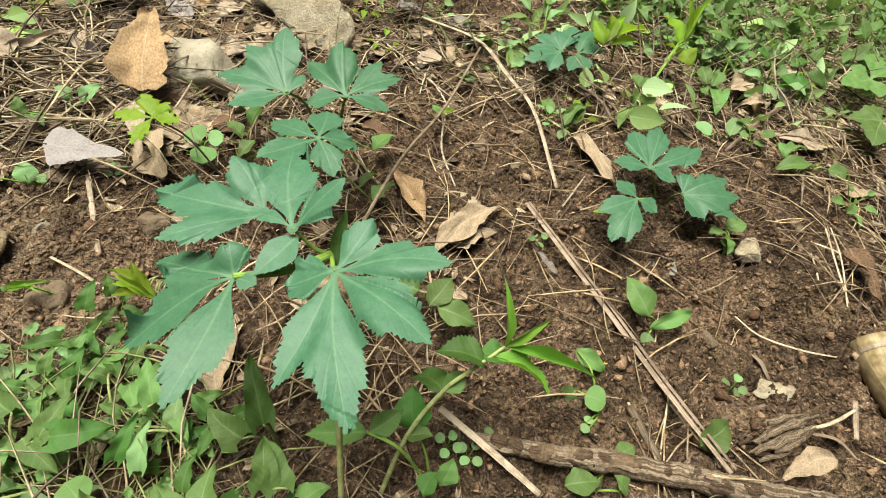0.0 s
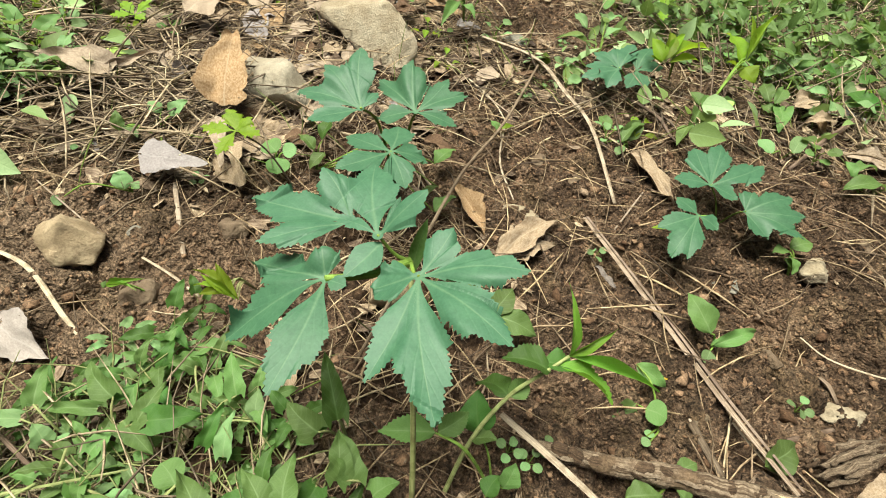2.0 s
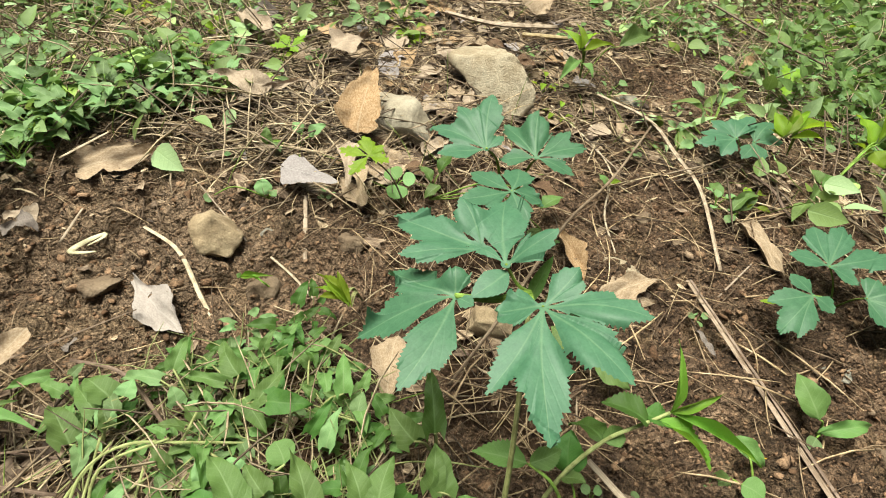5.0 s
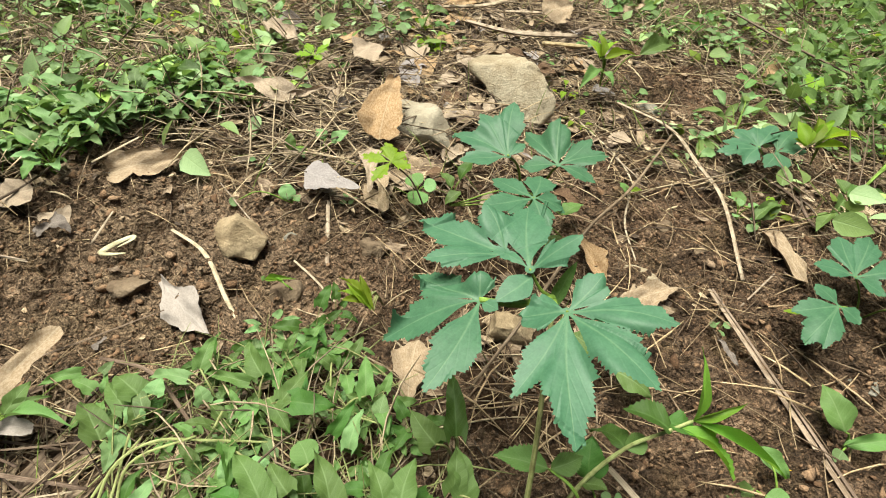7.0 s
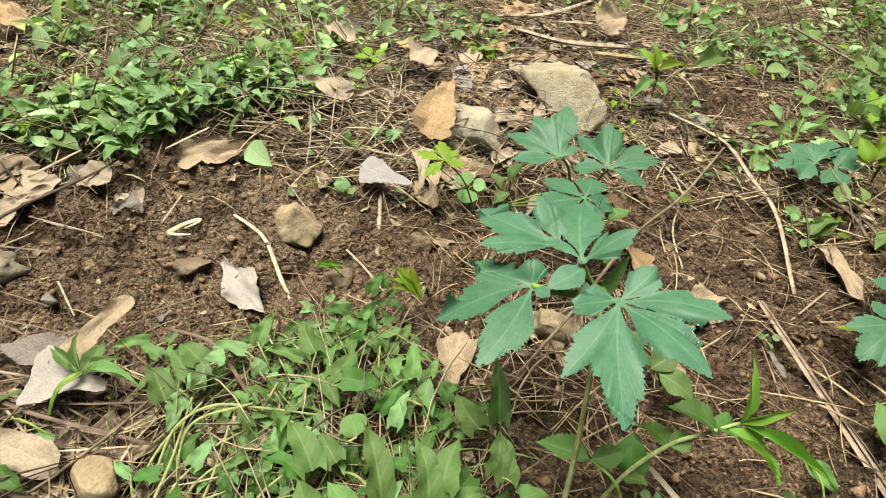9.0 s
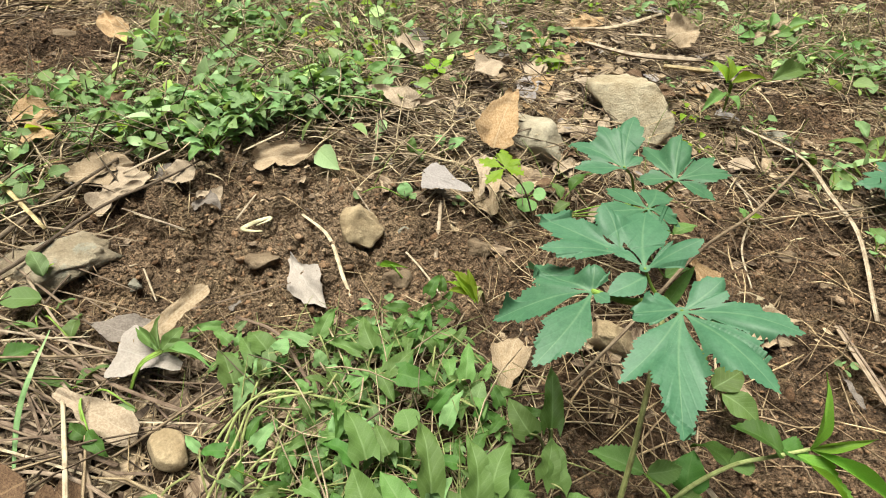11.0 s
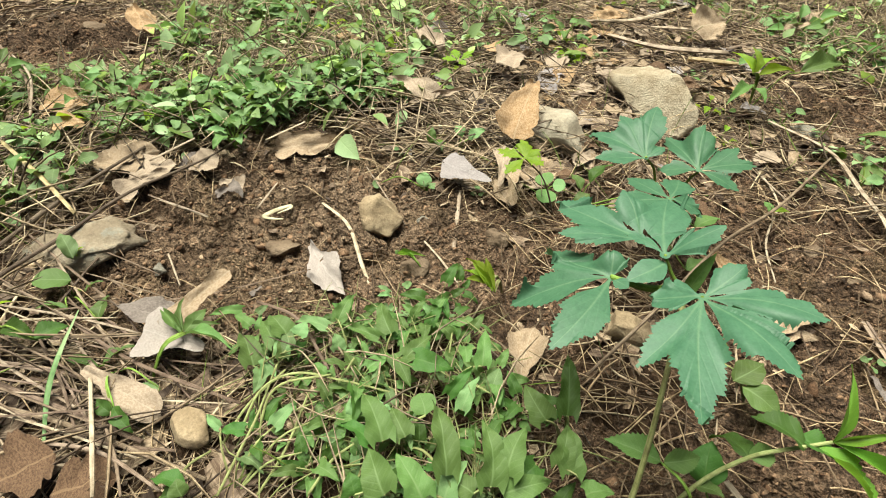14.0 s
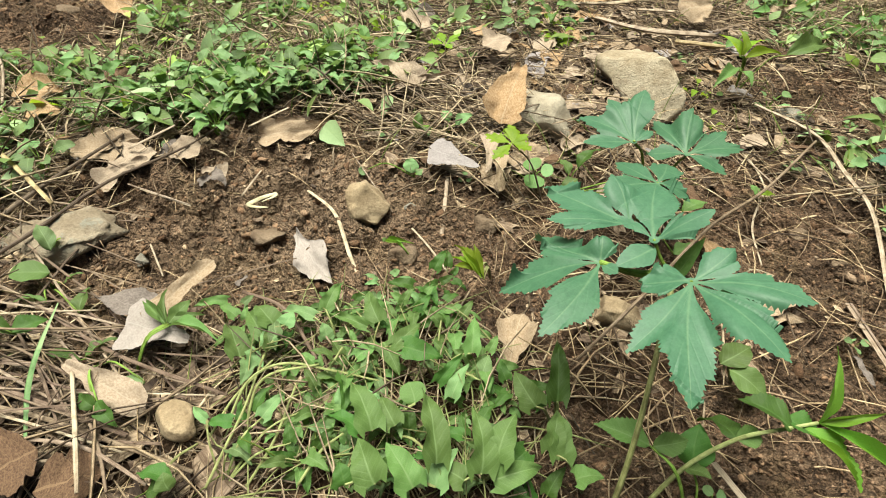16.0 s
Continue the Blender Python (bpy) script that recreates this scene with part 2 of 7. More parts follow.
SOIL, SHADED_HUMUS, CRUMB = soil_material(), shaded_humus_material(), crumb_material()
BLUE_LEAF = leaf_material("glaucous_leaf", (0.037, 0.097, 0.052), (0.053, 0.126, 0.067), (0.132, 0.220, 0.120), 0.50, 0.05, 0.20, gloss=0.26, veins=5.0, ribs=0.065, pale=0.42, net=0.14, vary=0.08, relief=0.10)
WEED_LEAF = leaf_material("weed_leaf", (0.070, 0.134, 0.032), (0.126, 0.206, 0.064), (0.215, 0.300, 0.130), 0.5, 0.1, 0.36)
DEEP_LEAF = leaf_material("deep_green_leaf", (0.036, 0.086, 0.016), (0.072, 0.150, 0.032), (0.121, 0.209, 0.066), 0.48, 0.12, 0.36)
GREY_LEAF = leaf_material("grey_green_leaf", (0.098, 0.174, 0.062), (0.165, 0.256, 0.108), (0.240, 0.330, 0.160), 0.55, 0.0, 0.30)
BRIGHT_LEAF = leaf_material("bright_green_leaf", (0.092, 0.200, 0.020), (0.160, 0.285, 0.042), (0.230, 0.340, 0.080), 0.45, 0.0, 0.45)
FRESH_LEAF = leaf_material("fresh_yellow_leaf", (0.130, 0.228, 0.013), (0.225, 0.330, 0.036), (0.256, 0.348, 0.066), 0.45, 0.0, 0.55)
COVER_LEAF = leaf_material("cover_leaf", (0.105, 0.200, 0.030), (0.240, 0.355, 0.130), (0.240, 0.330, 0.150), 0.5, 0.0, 0.32, island=True)
GREEN_STEM = straw_material("green_stem", (0.105, 0.185, 0.022), (0.175, 0.262, 0.055))
PALE_STEM = straw_material("pale_stem", (0.165, 0.195, 0.065), (0.260, 0.270, 0.120))
STRAW = straw_material("straw", (0.235, 0.182, 0.126), (0.390, 0.325, 0.240))
GREY_STRAW = straw_material("weathered_straw", (0.090, 0.060, 0.040), (0.190, 0.140, 0.100))
TWIG = straw_material("twig", (0.055, 0.038, 0.023), (0.140, 0.105, 0.070))
NEEDLE = straw_material("pine_needle", (0.130, 0.076, 0.040), (0.460, 0.348, 0.220), True)
DRY_GRASS = straw_material("dry_grass", (0.085, 0.056, 0.034), (0.285, 0.212, 0.140), True)
PALE_GRASS = straw_material("pale_dry_grass", (0.190, 0.138, 0.086), (0.480, 0.385, 0.262), True)
LITTER = straw_material("litter", (0.100, 0.066, 0.042), (0.310, 0.235, 0.163), True, 0.85)
TAN = dry_leaf_material("dry_tan", (0.215, 0.150, 0.092), (0.310, 0.237, 0.165), (0.330, 0.265, 0.190), spots=0.25)
PALE = dry_leaf_material("dry_pale", (0.235, 0.175, 0.124), (0.325, 0.256, 0.190), (0.355, 0.288, 0.220), (0.200, 0.155, 0.120), 0.2)
WHITE = dry_leaf_material("dry_white", (0.250, 0.211, 0.188), (0.310, 0.270, 0.246), (0.335, 0.298, 0.272), (0.200, 0.165, 0.135), 0.12)
MAUVE = dry_leaf_material("dry_mauve", (0.112, 0.089, 0.076), (0.182, 0.152, 0.135), (0.205, 0.172, 0.155), (0.150, 0.120, 0.110), 0.25)
LILAC = dry_leaf_material("dry_lilac", (0.222, 0.193, 0.188), (0.288, 0.256, 0.251), (0.310, 0.280, 0.272), (0.170, 0.140, 0.130), 0.25)
RUST = dry_leaf_material("dry_rust", (0.230, 0.135, 0.062), (0.355, 0.248, 0.148), (0.365, 0.275, 0.180), (0.110, 0.050, 0.020), 0.15)
BROWN = dry_leaf_material("dry_brown", (0.062, 0.033, 0.018), (0.133, 0.079, 0.045), (0.200, 0.130, 0.075), (0.055, 0.028, 0.015), 0.15)
BUFF_STONE = stone_material("buff_stone", (0.240, 0.192, 0.128), (0.360, 0.308, 0.225), (0.200, 0.150, 0.097), 0.12)
OCHRE_STONE = stone_material("ochre_stone", (0.235, 0.172, 0.104), (0.360, 0.280, 0.180), (0.125, 0.085, 0.050))
GREY_STONE = stone_material("grey_stone", (0.140, 0.126, 0.102), (0.230, 0.210, 0.175), (0.095, 0.080, 0.060), 0.6)
PALE_STONE = stone_material("pale_stone", (0.250, 0.212, 0.155), (0.350, 0.310, 0.240), (0.180, 0.140, 0.100), 0.15)
SLAB_STONE = stone_material("slab_stone", (0.185, 0.145, 0.100), (0.290, 0.240, 0.175), (0.110, 0.085, 0.062), 0.55)
BROWN_STONE = stone_material("brown_stone", (0.110, 0.075, 0.048), (0.200, 0.147, 0.100), (0.100, 0.070, 0.045))
BARK = bark_material("bark", (0.037, 0.023, 0.014), (0.120, 0.077, 0.048), (0.165, 0.113, 0.070))
FRESH_PETAL = straw_material("petal", (0.350, 0.230, 0.010), (0.425, 0.310, 0.030), rough=0.5)
HUSK = straw_material("husk", (0.360, 0.330, 0.190), (0.450, 0.420, 0.280), rough=0.5)
SPLIT_STRAW = straw_material("split_straw", (0.150, 0.108, 0.076), (0.300, 0.232, 0.172))
CANE = straw_material("cane", (0.290, 0.225, 0.105), (0.395, 0.325, 0.185), rough=0.45)

PALE_WOOD = bark_material("pale_wood", (0.165, 0.122, 0.083), (0.320, 0.255, 0.190), (0.225, 0.170, 0.120))
BARE_WOOD = bark_material("bare_wood", (0.085, 0.056, 0.035), (0.270, 0.207, 0.147), (0.140, 0.095, 0.060))


# ---- shapes ----
BUMPS = [(-0.64, 0.07, 0.2, -0.05), (-0.34, 0.28, 0.1, -0.03), (-0.85, 0.42, 0.2, 0.03), (0.2, 0.18, 0.12, 0.015), (-0.4, 0.8, 0.2, 0.012), (-0.2, 0.62, 0.15, -0.01), (-0.56, 0.22, 0.07, 0.012), (0.45, 0.75, 0.3, 0.02), (-0.45, -0.02, 0.15, -0.01)]
TABLE = np.random.RandomState(5).rand(256, 256)


def ground_height(x, y):
    """The lie of the land, without its clods."""
    z = 0.0 * x
    for cx, cy, r, a in BUMPS:
        z = z + a * np.exp(-((x - cx) ** 2 + (y - cy) ** 2) / r**2)
    return z


def value_noise(x, y, size, shift=0.0):
    """Smooth lattice noise from 0 to 1, with cells of the given size."""
    u, v = x / size + shift * 17.3 + 900, y / size + shift * 7.7 + 900
    i, j = np.floor(u).astype(int), np.floor(v).astype(int)
    a, b = u - i, v - j
    a, b = a * a * (3 - 2 * a), b * b * (3 - 2 * b)
    t = lambda p, q: TABLE[p % 256, q % 256]  # noqa: E731
    return (t(i, j) * (1 - a) + t(i + 1, j) * a) * (1 - b) + (t(i, j + 1) * (1 - a) + t(i + 1, j + 1) * a) * b


def bareness(x, y):
    """Where the soil lies open (1) and where litter and leaves cover it (0)."""
    z = 0.0 * x
    for cx, cy, r, a in BARE:
        z = z + a * np.exp(-((x - cx) ** 2 + (y - cy) ** 2) / r**2)
    return np.clip(z + 0.5 * (value_noise(x, y, 0.09, 3) - 0.5), 0, 1)


BARE = [(-0.72, 0.13, 0.20, 1.0), (-0.52, 0.22, 0.14, 0.9), (-0.36, 0.32, 0.13, 0.7), (0.22, 0.38, 0.20, 1.0), (0.06, 0.22, 0.12, 0.8), (-0.03, 0.58, 0.14, 0.9),
        (0.33, 0.62, 0.15, 0.6), (0.12, 0.92, 0.14, 0.5), (-1.5, 0.28, 0.16, 1.0), (0.42, 0.30, 0.14, 0.8), (-0.12, 0.10, 0.10, 0.6),
        (-0.09, 1.05, 0.13, 0.9), (-1.56, 0.23, 0.16, 0.9)]


def crumb_domes(x, y, size, shift):
    """Rounded lumps of uneven size, packed side by side: their height, from 0 to 1."""
    u, v = x / size + shift * 11.3 + 700, y / size + shift * 5.9 + 700
    i, j = np.floor(u).astype(int), np.floor(v).astype(int)
    best = 0.0 * u
    for di in (-1, 0, 1):
        for dj in (-1, 0, 1):
            p, q = i + di, j + dj
            r = 0.35 + 0.65 * TABLE[(p * 3 + 40) % 256, (q * 5 + 90) % 256]
            d2 = ((u - p - TABLE[p % 256, q % 256]) ** 2 + (v - q - TABLE[q % 256, (p + 77) % 256]) ** 2) / r**2
            best = np.maximum(best, r * np.sqrt(np.clip(1 - d2, 0, 1)))
    return best


def clods(x, y):
    """The crumbly relief of the open soil, in metres."""
    b = 0.35 + 0.65 * bareness(x, y)
    n1, n2 = value_noise(x, y, 0.055, 1), value_noise(x, y, 0.026, 2)
    n3, n4, n5 = value_noise(x, y, 0.0125, 4), value_noise(x, y, 0.0072, 6), value_noise(x + y, y - x, 0.0064, 7)
    ridge = 1 - np.abs(2 * n2 - 1)
    domes = 0.028 * (crumb_domes(x, y, 0.040, 1) - 0.5) + 0.011 * (crumb_domes(x, y, 0.0135, 2) - 0.5)
    lumps = np.abs(2 * n4 - 1) * 0.6 + np.abs(2 * n5 - 1) * 0.7
    crack = np.clip(1 - 7 * np.abs(value_noise(x + 0.4 * y, y - 0.3 * x, 0.038, 8) - 0.5), 0, 1) * np.clip(2.4 * value_noise(x, y, 0.07, 9) - 0.9, 0, 1)
    return b * (0.024 * (n1 - 0.5) - 0.022 * crack + 0.008 * (ridge - 0.5) + 0.008 * (n3 - 0.5) - 0.007 * (lumps - 0.65) + domes)


def make_mesh(name, verts, faces, mat, uvs=None, smooth=True):
    me = bpy.data.meshes.new(name)
    if isinstance(verts, np.ndarray):
        k = faces.shape[1]
        me.vertices.add(len(verts))
        me.loops.add(faces.size)
        me.polygons.add(len(faces))
        me.vertices.foreach_set("co", verts.astype(np.float32).ravel())
        me.loops.foreach_set("vertex_index", faces.astype(np.int32).ravel())
        me.polygons.foreach_set("loop_start", np.arange(0, faces.size, k, dtype=np.int32))
        me.update(calc_edges=True)
    else:
        me.from_pydata([tuple(v) for v in verts], [], faces)
    if uvs is not None:
        loops = np.empty(len(me.loops), dtype=np.int32)
        me.loops.foreach_get("vertex_index", loops)
        layer = me.uv_layers.new(name="uv")
        layer.data.foreach_set("uv", np.asarray(uvs, dtype=np.float32)[loops].ravel())
    if smooth:
        me.polygons.foreach_set("use_smooth", [True] * len(me.polygons))
    me.materials.append(mat)
    me.update()
    return me


def thing(name, at, label, category, group=""):
    ob = new(name)
    ob.empty_display_size = 0.01
    ob.location = at
    return tagged(ob, label, category, group)


def part(name, me, parent, m=None, label=""):
    """A mesh as a part of a thing; m: its pose in the world."""
    ob = new(name, me)
    ob.parent = parent
    up = Matrix.Translation(parent.location)
    ob.matrix_basis = up.inverted() @ (m if m is not None else up)
    return tagged(ob, label) if label else ob


def along(a, b, roll=0.0, width=1.0, up=(0, 0, 1)):
    """The pose of a unit blade that runs from a to b, as wide as given, its face up, rolled by some degrees."""
    a, b = Vector(a), Vector(b)
    y = b - a
    n = y.length
    y.normalize()
    x = y.cross(Vector(up))
    if x.length < 1e-3:
        x = Vector((1, 0, 0))
    x.normalize()
    m = Matrix((x, y, x.cross(y))).transposed().to_4x4()
    return Matrix.Translation(a) @ m @ Matrix.Rotation(radians(roll), 4, "Y") @ Matrix.Diagonal((width, n, n, 1))


PROFILES = {
    "ovate": lambda s: (min(1, (s / 0.32) ** 0.55) if s < 0.32 else max(0, 1 - ((s - 0.32) / 0.68) ** 1.9)),
    "elliptic": lambda s: max(0.0, math.sin(math.pi * min(1, s * 0.985 + 0.015))) ** 0.8,
    "round": lambda s: max(0.0, 1 - (2 * s - 1) ** 2) ** 0.5,
    "oval": lambda s: max(0.0, 1 - (2 * s**0.85 - 1) ** 2) ** 0.55,
    "lance": lambda s: (min(1, (s / 0.25) ** 0.7) if s < 0.25 else max(0, 1 - ((s - 0.25) / 0.75) ** 1.3)),
    "torn": lambda s: min(1, (0.42 + s / 0.15) ** 0.6) * min(1, (0.34 + (1 - s) / 0.18) ** 0.7),
    "vase": lambda s: 0.36 if s < 0.18 else (0.36 + 0.64 * ((s - 0.18) / 0.27) ** 0.8 if s < 0.45 else max(0, 1 - ((s - 0.45) / 0.55) ** 1.5)),
    "arrow": lambda s: (0.62 + 0.38 * (s / 0.12)) if s < 0.12 else (1.0 - 0.22 * (s - 0.12) / 0.2 if s < 0.32 else max(0, 0.78 * (1 - ((s - 0.32) / 0.68) ** 1.8))),
}


def blade_data(shape="ovate", rings=10, teeth=0, tooth=0.10, fold=0.18, arch=0.10, wavy=0.03, seed=0, cols=5, curl=0.0, ragged=0.0, ears=0.0):
    """Unit leaf blade from y = 0 to 1, x from -0.5 to 0.5: verts, faces, uvs."""
    rnd = random.Random(seed)
    prof = PROFILES[shape]
    if teeth:
        rings = teeth * 2
    us = np.linspace(-1, 1, cols)
    verts, uvs, faces = [], [], []
    ph = [rnd.uniform(0, 6.28) for _ in range(4)]
    bend = rnd.uniform(-0.05, 0.05)
    notch = [rnd.uniform(0.2, 0.9) for _ in range(2)]
    for i in range(rings + 1):
        s = i / rings
        w = max(prof(s), 0.012)
        edge = [1.0, 1.0]
        if ragged:
            for k in (0, 1):
                q = Vector((s * 4.5, seed * 3.1, k * 7.0))
                edge[k] += 1.4 * ragged * noise.noise(q) + 0.8 * ragged * noise.noise(q * 3.7) - 1.6 * ragged * math.exp(-(((s - notch[k]) / 0.035) ** 2))
        for j, u in enumerate(us):
            ww, back = w * (1 + (edge[int(u > 0)] - 1) * abs(u)), 0.0
            if abs(u) > 0.99:
                if teeth and 0 < i < rings:
                    ww *= 1 + (tooth if i % 2 else -tooth * 0.7)
                    back = (0.5 / rings) * (1 if i % 2 else -0.3)
                if ears and s < 0.13:
                    back = -ears * (1 - s / 0.13)
            x = 0.5 * ww * u
            z = fold * abs(x) + arch * (4 * s * (1 - s) - 1.2 * s * s * 0.6)
            z += wavy * (math.sin(9 * s + ph[0] + 2 * u) + 0.7 * math.sin(15 * s + ph[1] - 3 * u)) * (0.3 + abs(u))
            if curl:
                ang = curl * u * (0.6 + 0.4 * math.sin(3 * s + ph[2]))
                if abs(curl) > 0.02:
                    x, z = 0.5 * ww * math.sin(ang) / abs(curl), z + 0.5 * ww * (1 - math.cos(ang)) / abs(curl)
            verts.append((x + bend * math.sin(math.pi * s), s + back, z))
            uvs.append((0.5 + 0.5 * u * max(w, 0.15), s))
    for i in range(rings):
        for j in range(cols - 1):
            a = i * cols + j
            faces.append((a, a + 1, a + cols + 1, a + cols))
    return verts, faces, uvs


def tube_data(points, radii, sides=6, rough=0.0, seed=0, flat=1.0, per=6):
    """A tube along a smooth line through the points."""
    pts = smooth_line(points, per)
    n = len(pts)
    k = np.linspace(0, len(radii) - 1, n)
    rs = np.interp(k, range(len(radii)), radii)
    verts, uvs, faces = [], [], []
    length = 0.0
    ref = Vector((0.13, 0.21, 0.97))
    for i, p in enumerate(pts):
        d = (pts[min(i + 1, n - 1)] - pts[max(i - 1, 0)]).normalized()
        a = d.cross(ref).normalized()
        b = a.cross(d)
        length += (p - pts[i - 1]).length if i else 0
        for j in range(sides + 1):
            ang = 2 * math.pi * j / sides
            r = rs[i] * (1 + (rough * math.sin(5.1 * j * (i % 7 + 1) + i * 2.3) if j < sides else rough * math.sin(i * 2.3)))
            verts.append(p + a * (r * math.cos(ang)) + b * (r * flat * math.sin(ang)))
            uvs.append((j / sides, length * 12))
    c = sides + 1
    for i in range(n - 1):
        for j in range(sides):
            q = i * c + j
            faces.append((q, q + 1, q + c + 1, q + c))
    for i, turn in ((0, 1), (n - 1, -1)):
        verts.append(pts[i])
        uvs.append((0.5, 0))
        ring = [i * c + j for j in range(sides)]
        for j in range(sides):
            faces.append((len(verts) - 1, ring[(j + 1) % sides], ring[j])[::turn])
    return verts, faces, uvs


def smooth_line(points, per=6):
    p = [Vector(q) for q in points]
    if len(p) == 2:
        return [p[0].lerp(p[1], i / per) for i in range(per + 1)]
    p = [p[0] * 2 - p[1]] + p + [p[-1] * 2 - p[-2]]
    out = []
    for i in range(1, len(p) - 2):
        for k in range(per):
            t = k / per
            out.append(0.5 * (2 * p[i] + (p[i + 1] - p[i - 1]) * t + (2 * p[i - 1] - 5 * p[i] + 4 * p[i + 1] - p[i + 2]) * t * t + (3 * p[i] - p[i - 1] - 3 * p[i + 1] + p[i + 2]) * t**3))
    return out + [p[-2]]


def local(verts, at):
    o = Vector(at)
    return [Vector(v) - o for v in verts]


def slope(p, r=0.03):
    """Which way the ground faces at a place."""
    h = lambda x, y: float(ground_height(x, y))  # noqa: E731
    return Vector((h(p[0] - r, p[1]) - h(p[0] + r, p[1]), h(p[0], p[1] - r) - h(p[0], p[1] + r), 2 * r)).normalized()


def rest(p, up=0.0):
    """A place laid onto the ground."""
    return (p[0], p[1], float(ground_height(p[0], p[1])) + up)


# ---- ground ----
def axis(lo, hi, step, fine_lo, fine_hi, fine, far):
    """Lines of the sheet: close together in the open middle, wider to the sides, and ever wider to the horizon."""
    mid = [*np.arange(lo, fine_lo, step), *np.arange(fine_lo, fine_hi, fine), *np.arange(fine_hi, hi, step)]
    out, d, x = [], step, hi
    while x < far:
        out.append(x)
        d *= 1.24
        x += d
    back, d, x = [], step, lo
    while x > -far:
        d *= 1.24
        x -= d
        back.append(x)
    return np.array(back[::-1] + mid + out)


def build_ground():
    xs, ys = axis(-1.7, 0.95, 0.010, -0.98, 0.52, 0.0026, 80), axis(-0.40, 1.65, 0.010, 0.0, 0.74, 0.0026, 80)
    gx, gy = np.meshgrid(xs, ys)
    near = np.clip(1.6 - np.hypot(np.maximum(np.abs(gx + 0.37) - 1.3, 0), np.maximum(np.abs(gy - 0.62) - 1.0, 0)) / 0.5, 0, 1)
    gz = ground_height(gx, gy) + clods(gx, gy) * near
    gz += 0.05 * (value_noise(gx, gy, 1.7, 8) - 0.5) * (1 - near)
    nx, ny = len(xs), len(ys)
    verts = np.stack([gx, gy, gz], -1).reshape(-1, 3)
    i = np.arange(nx * ny).reshape(ny, nx)
    faces = np.stack([i[:-1, :-1], i[:-1, 1:], i[1:, 1:], i[1:, :-1]], -1).reshape(-1, 4)
    me = make_mesh("ground", verts, faces, SOIL)
    me.materials.append(SHADED_HUMUS)
    mx, my = gx[:-1, :-1], gy[:-1, :-1]
    # Covered ground gets the mould, whose dark colour also paints shade between litter and weeds.
    open_soil = bareness(mx, my) + 0.40 * (value_noise(mx, my, 0.030, 21) - 0.5) + 0.30 * (value_noise(mx, my, 0.008, 22) - 0.5) - 2 * (1 - near[:-1, :-1])
    me.polygons.foreach_set("material_index", (open_soil < 0.16).astype(np.int32).ravel())
    return tagged(new("ground", me), "bare brown crumbly soil of a woodland bank", "soil", kind="structure")


build_ground()
rs = np.random.RandomState(11)


def scatter(count, want, lo=(-1.75, -0.40), hi=(0.95, 1.75)):
    """Random places, kept where want(x, y) is higher than chance."""
    x, y = rs.uniform(lo[0], hi[0], count), rs.uniform(lo[1], hi[1], count)
    keep = (rs.rand(count) < want(x, y)) & (y > 0.45 * (x + 0.55) - 0.36) & (y > -0.35 * (x + 0.55) - 0.36)
    x, y = x[keep], y[keep]
    return x, y, ground_height(x, y) + clods(x, y)


def random_turns(n):
    q = rs.normal(size=(n, 4))
    q /= np.linalg.norm(q, axis=1)[:, None]
    w, x, y, z = q.T
    return np.stack([np.stack([1 - 2 * (y * y + z * z), 2 * (x * y - z * w), 2 * (x * z + y * w)], -1),
                     np.stack([2 * (x * y + z * w), 1 - 2 * (x * x + z * z), 2 * (y * z - x * w)], -1),
                     np.stack([2 * (x * z - y * w), 2 * (y * z + x * w), 1 - 2 * (x * x + y * y)], -1)], 1)


def crumbs():
    """Loose grains: small eight-sided lumps, and larger ones of twenty sides."""
    bm = bmesh.new()
    bmesh.ops.create_icosphere(bm, subdivisions=1, radius=1)
    ball = np.array([v.co[:] for v in bm.verts]), np.array([[v.index for v in f.verts] for f in bm.faces])
    bm.free()
    octa = np.array([(1, 0, 0), (-1, 0, 0), (0, 1, 0), (0, -1, 0), (0, 0, 1), (0, 0, -1)], float), np.array([(0, 2, 4), (2, 1, 4), (1, 3, 4), (3, 0, 4), (2, 0, 5), (1, 2, 5), (3, 1, 5), (0, 3, 5)])
    for name, (base, tris), count, least, more, label in (("soil_grains", octa, 130000, 0.0007, 0.0030, "fine brown soil grains"), ("soil_crumbs", ball, 19000, 0.0016, 0.0062, "loose brown soil crumbs and grit")):
        x, y, z = scatter(count, lambda a, b: 0.12 + 0.75 * bareness(a, b), hi=(0.9, 1.3))
        n = len(x)
        size = least + more * rs.rand(n) ** 4.0
        shape = base[None] * (1 + 0.6 * rs.uniform(-1, 1, (n, len(base), 1)))
        shape = np.einsum("nij,nkj->nki", random_turns(n), shape * rs.uniform(0.4, 1.35, (n, 1, 3)))
        shape[:, :, 2] *= 0.75
        verts = shape * size[:, None, None] + np.stack([x, y, z + size * (0.15 if base is octa[0] else -0.1)], -1)[:, None]
        faces = tris[None] + (np.arange(n) * len(base))[:, None, None]
        me = make_mesh(name, verts.reshape(-1, 3), faces.reshape(-1, 3), CRUMB, smooth=False)
        tagged(new(name, me), label + " lying on the ground", "soil", kind="stuff")


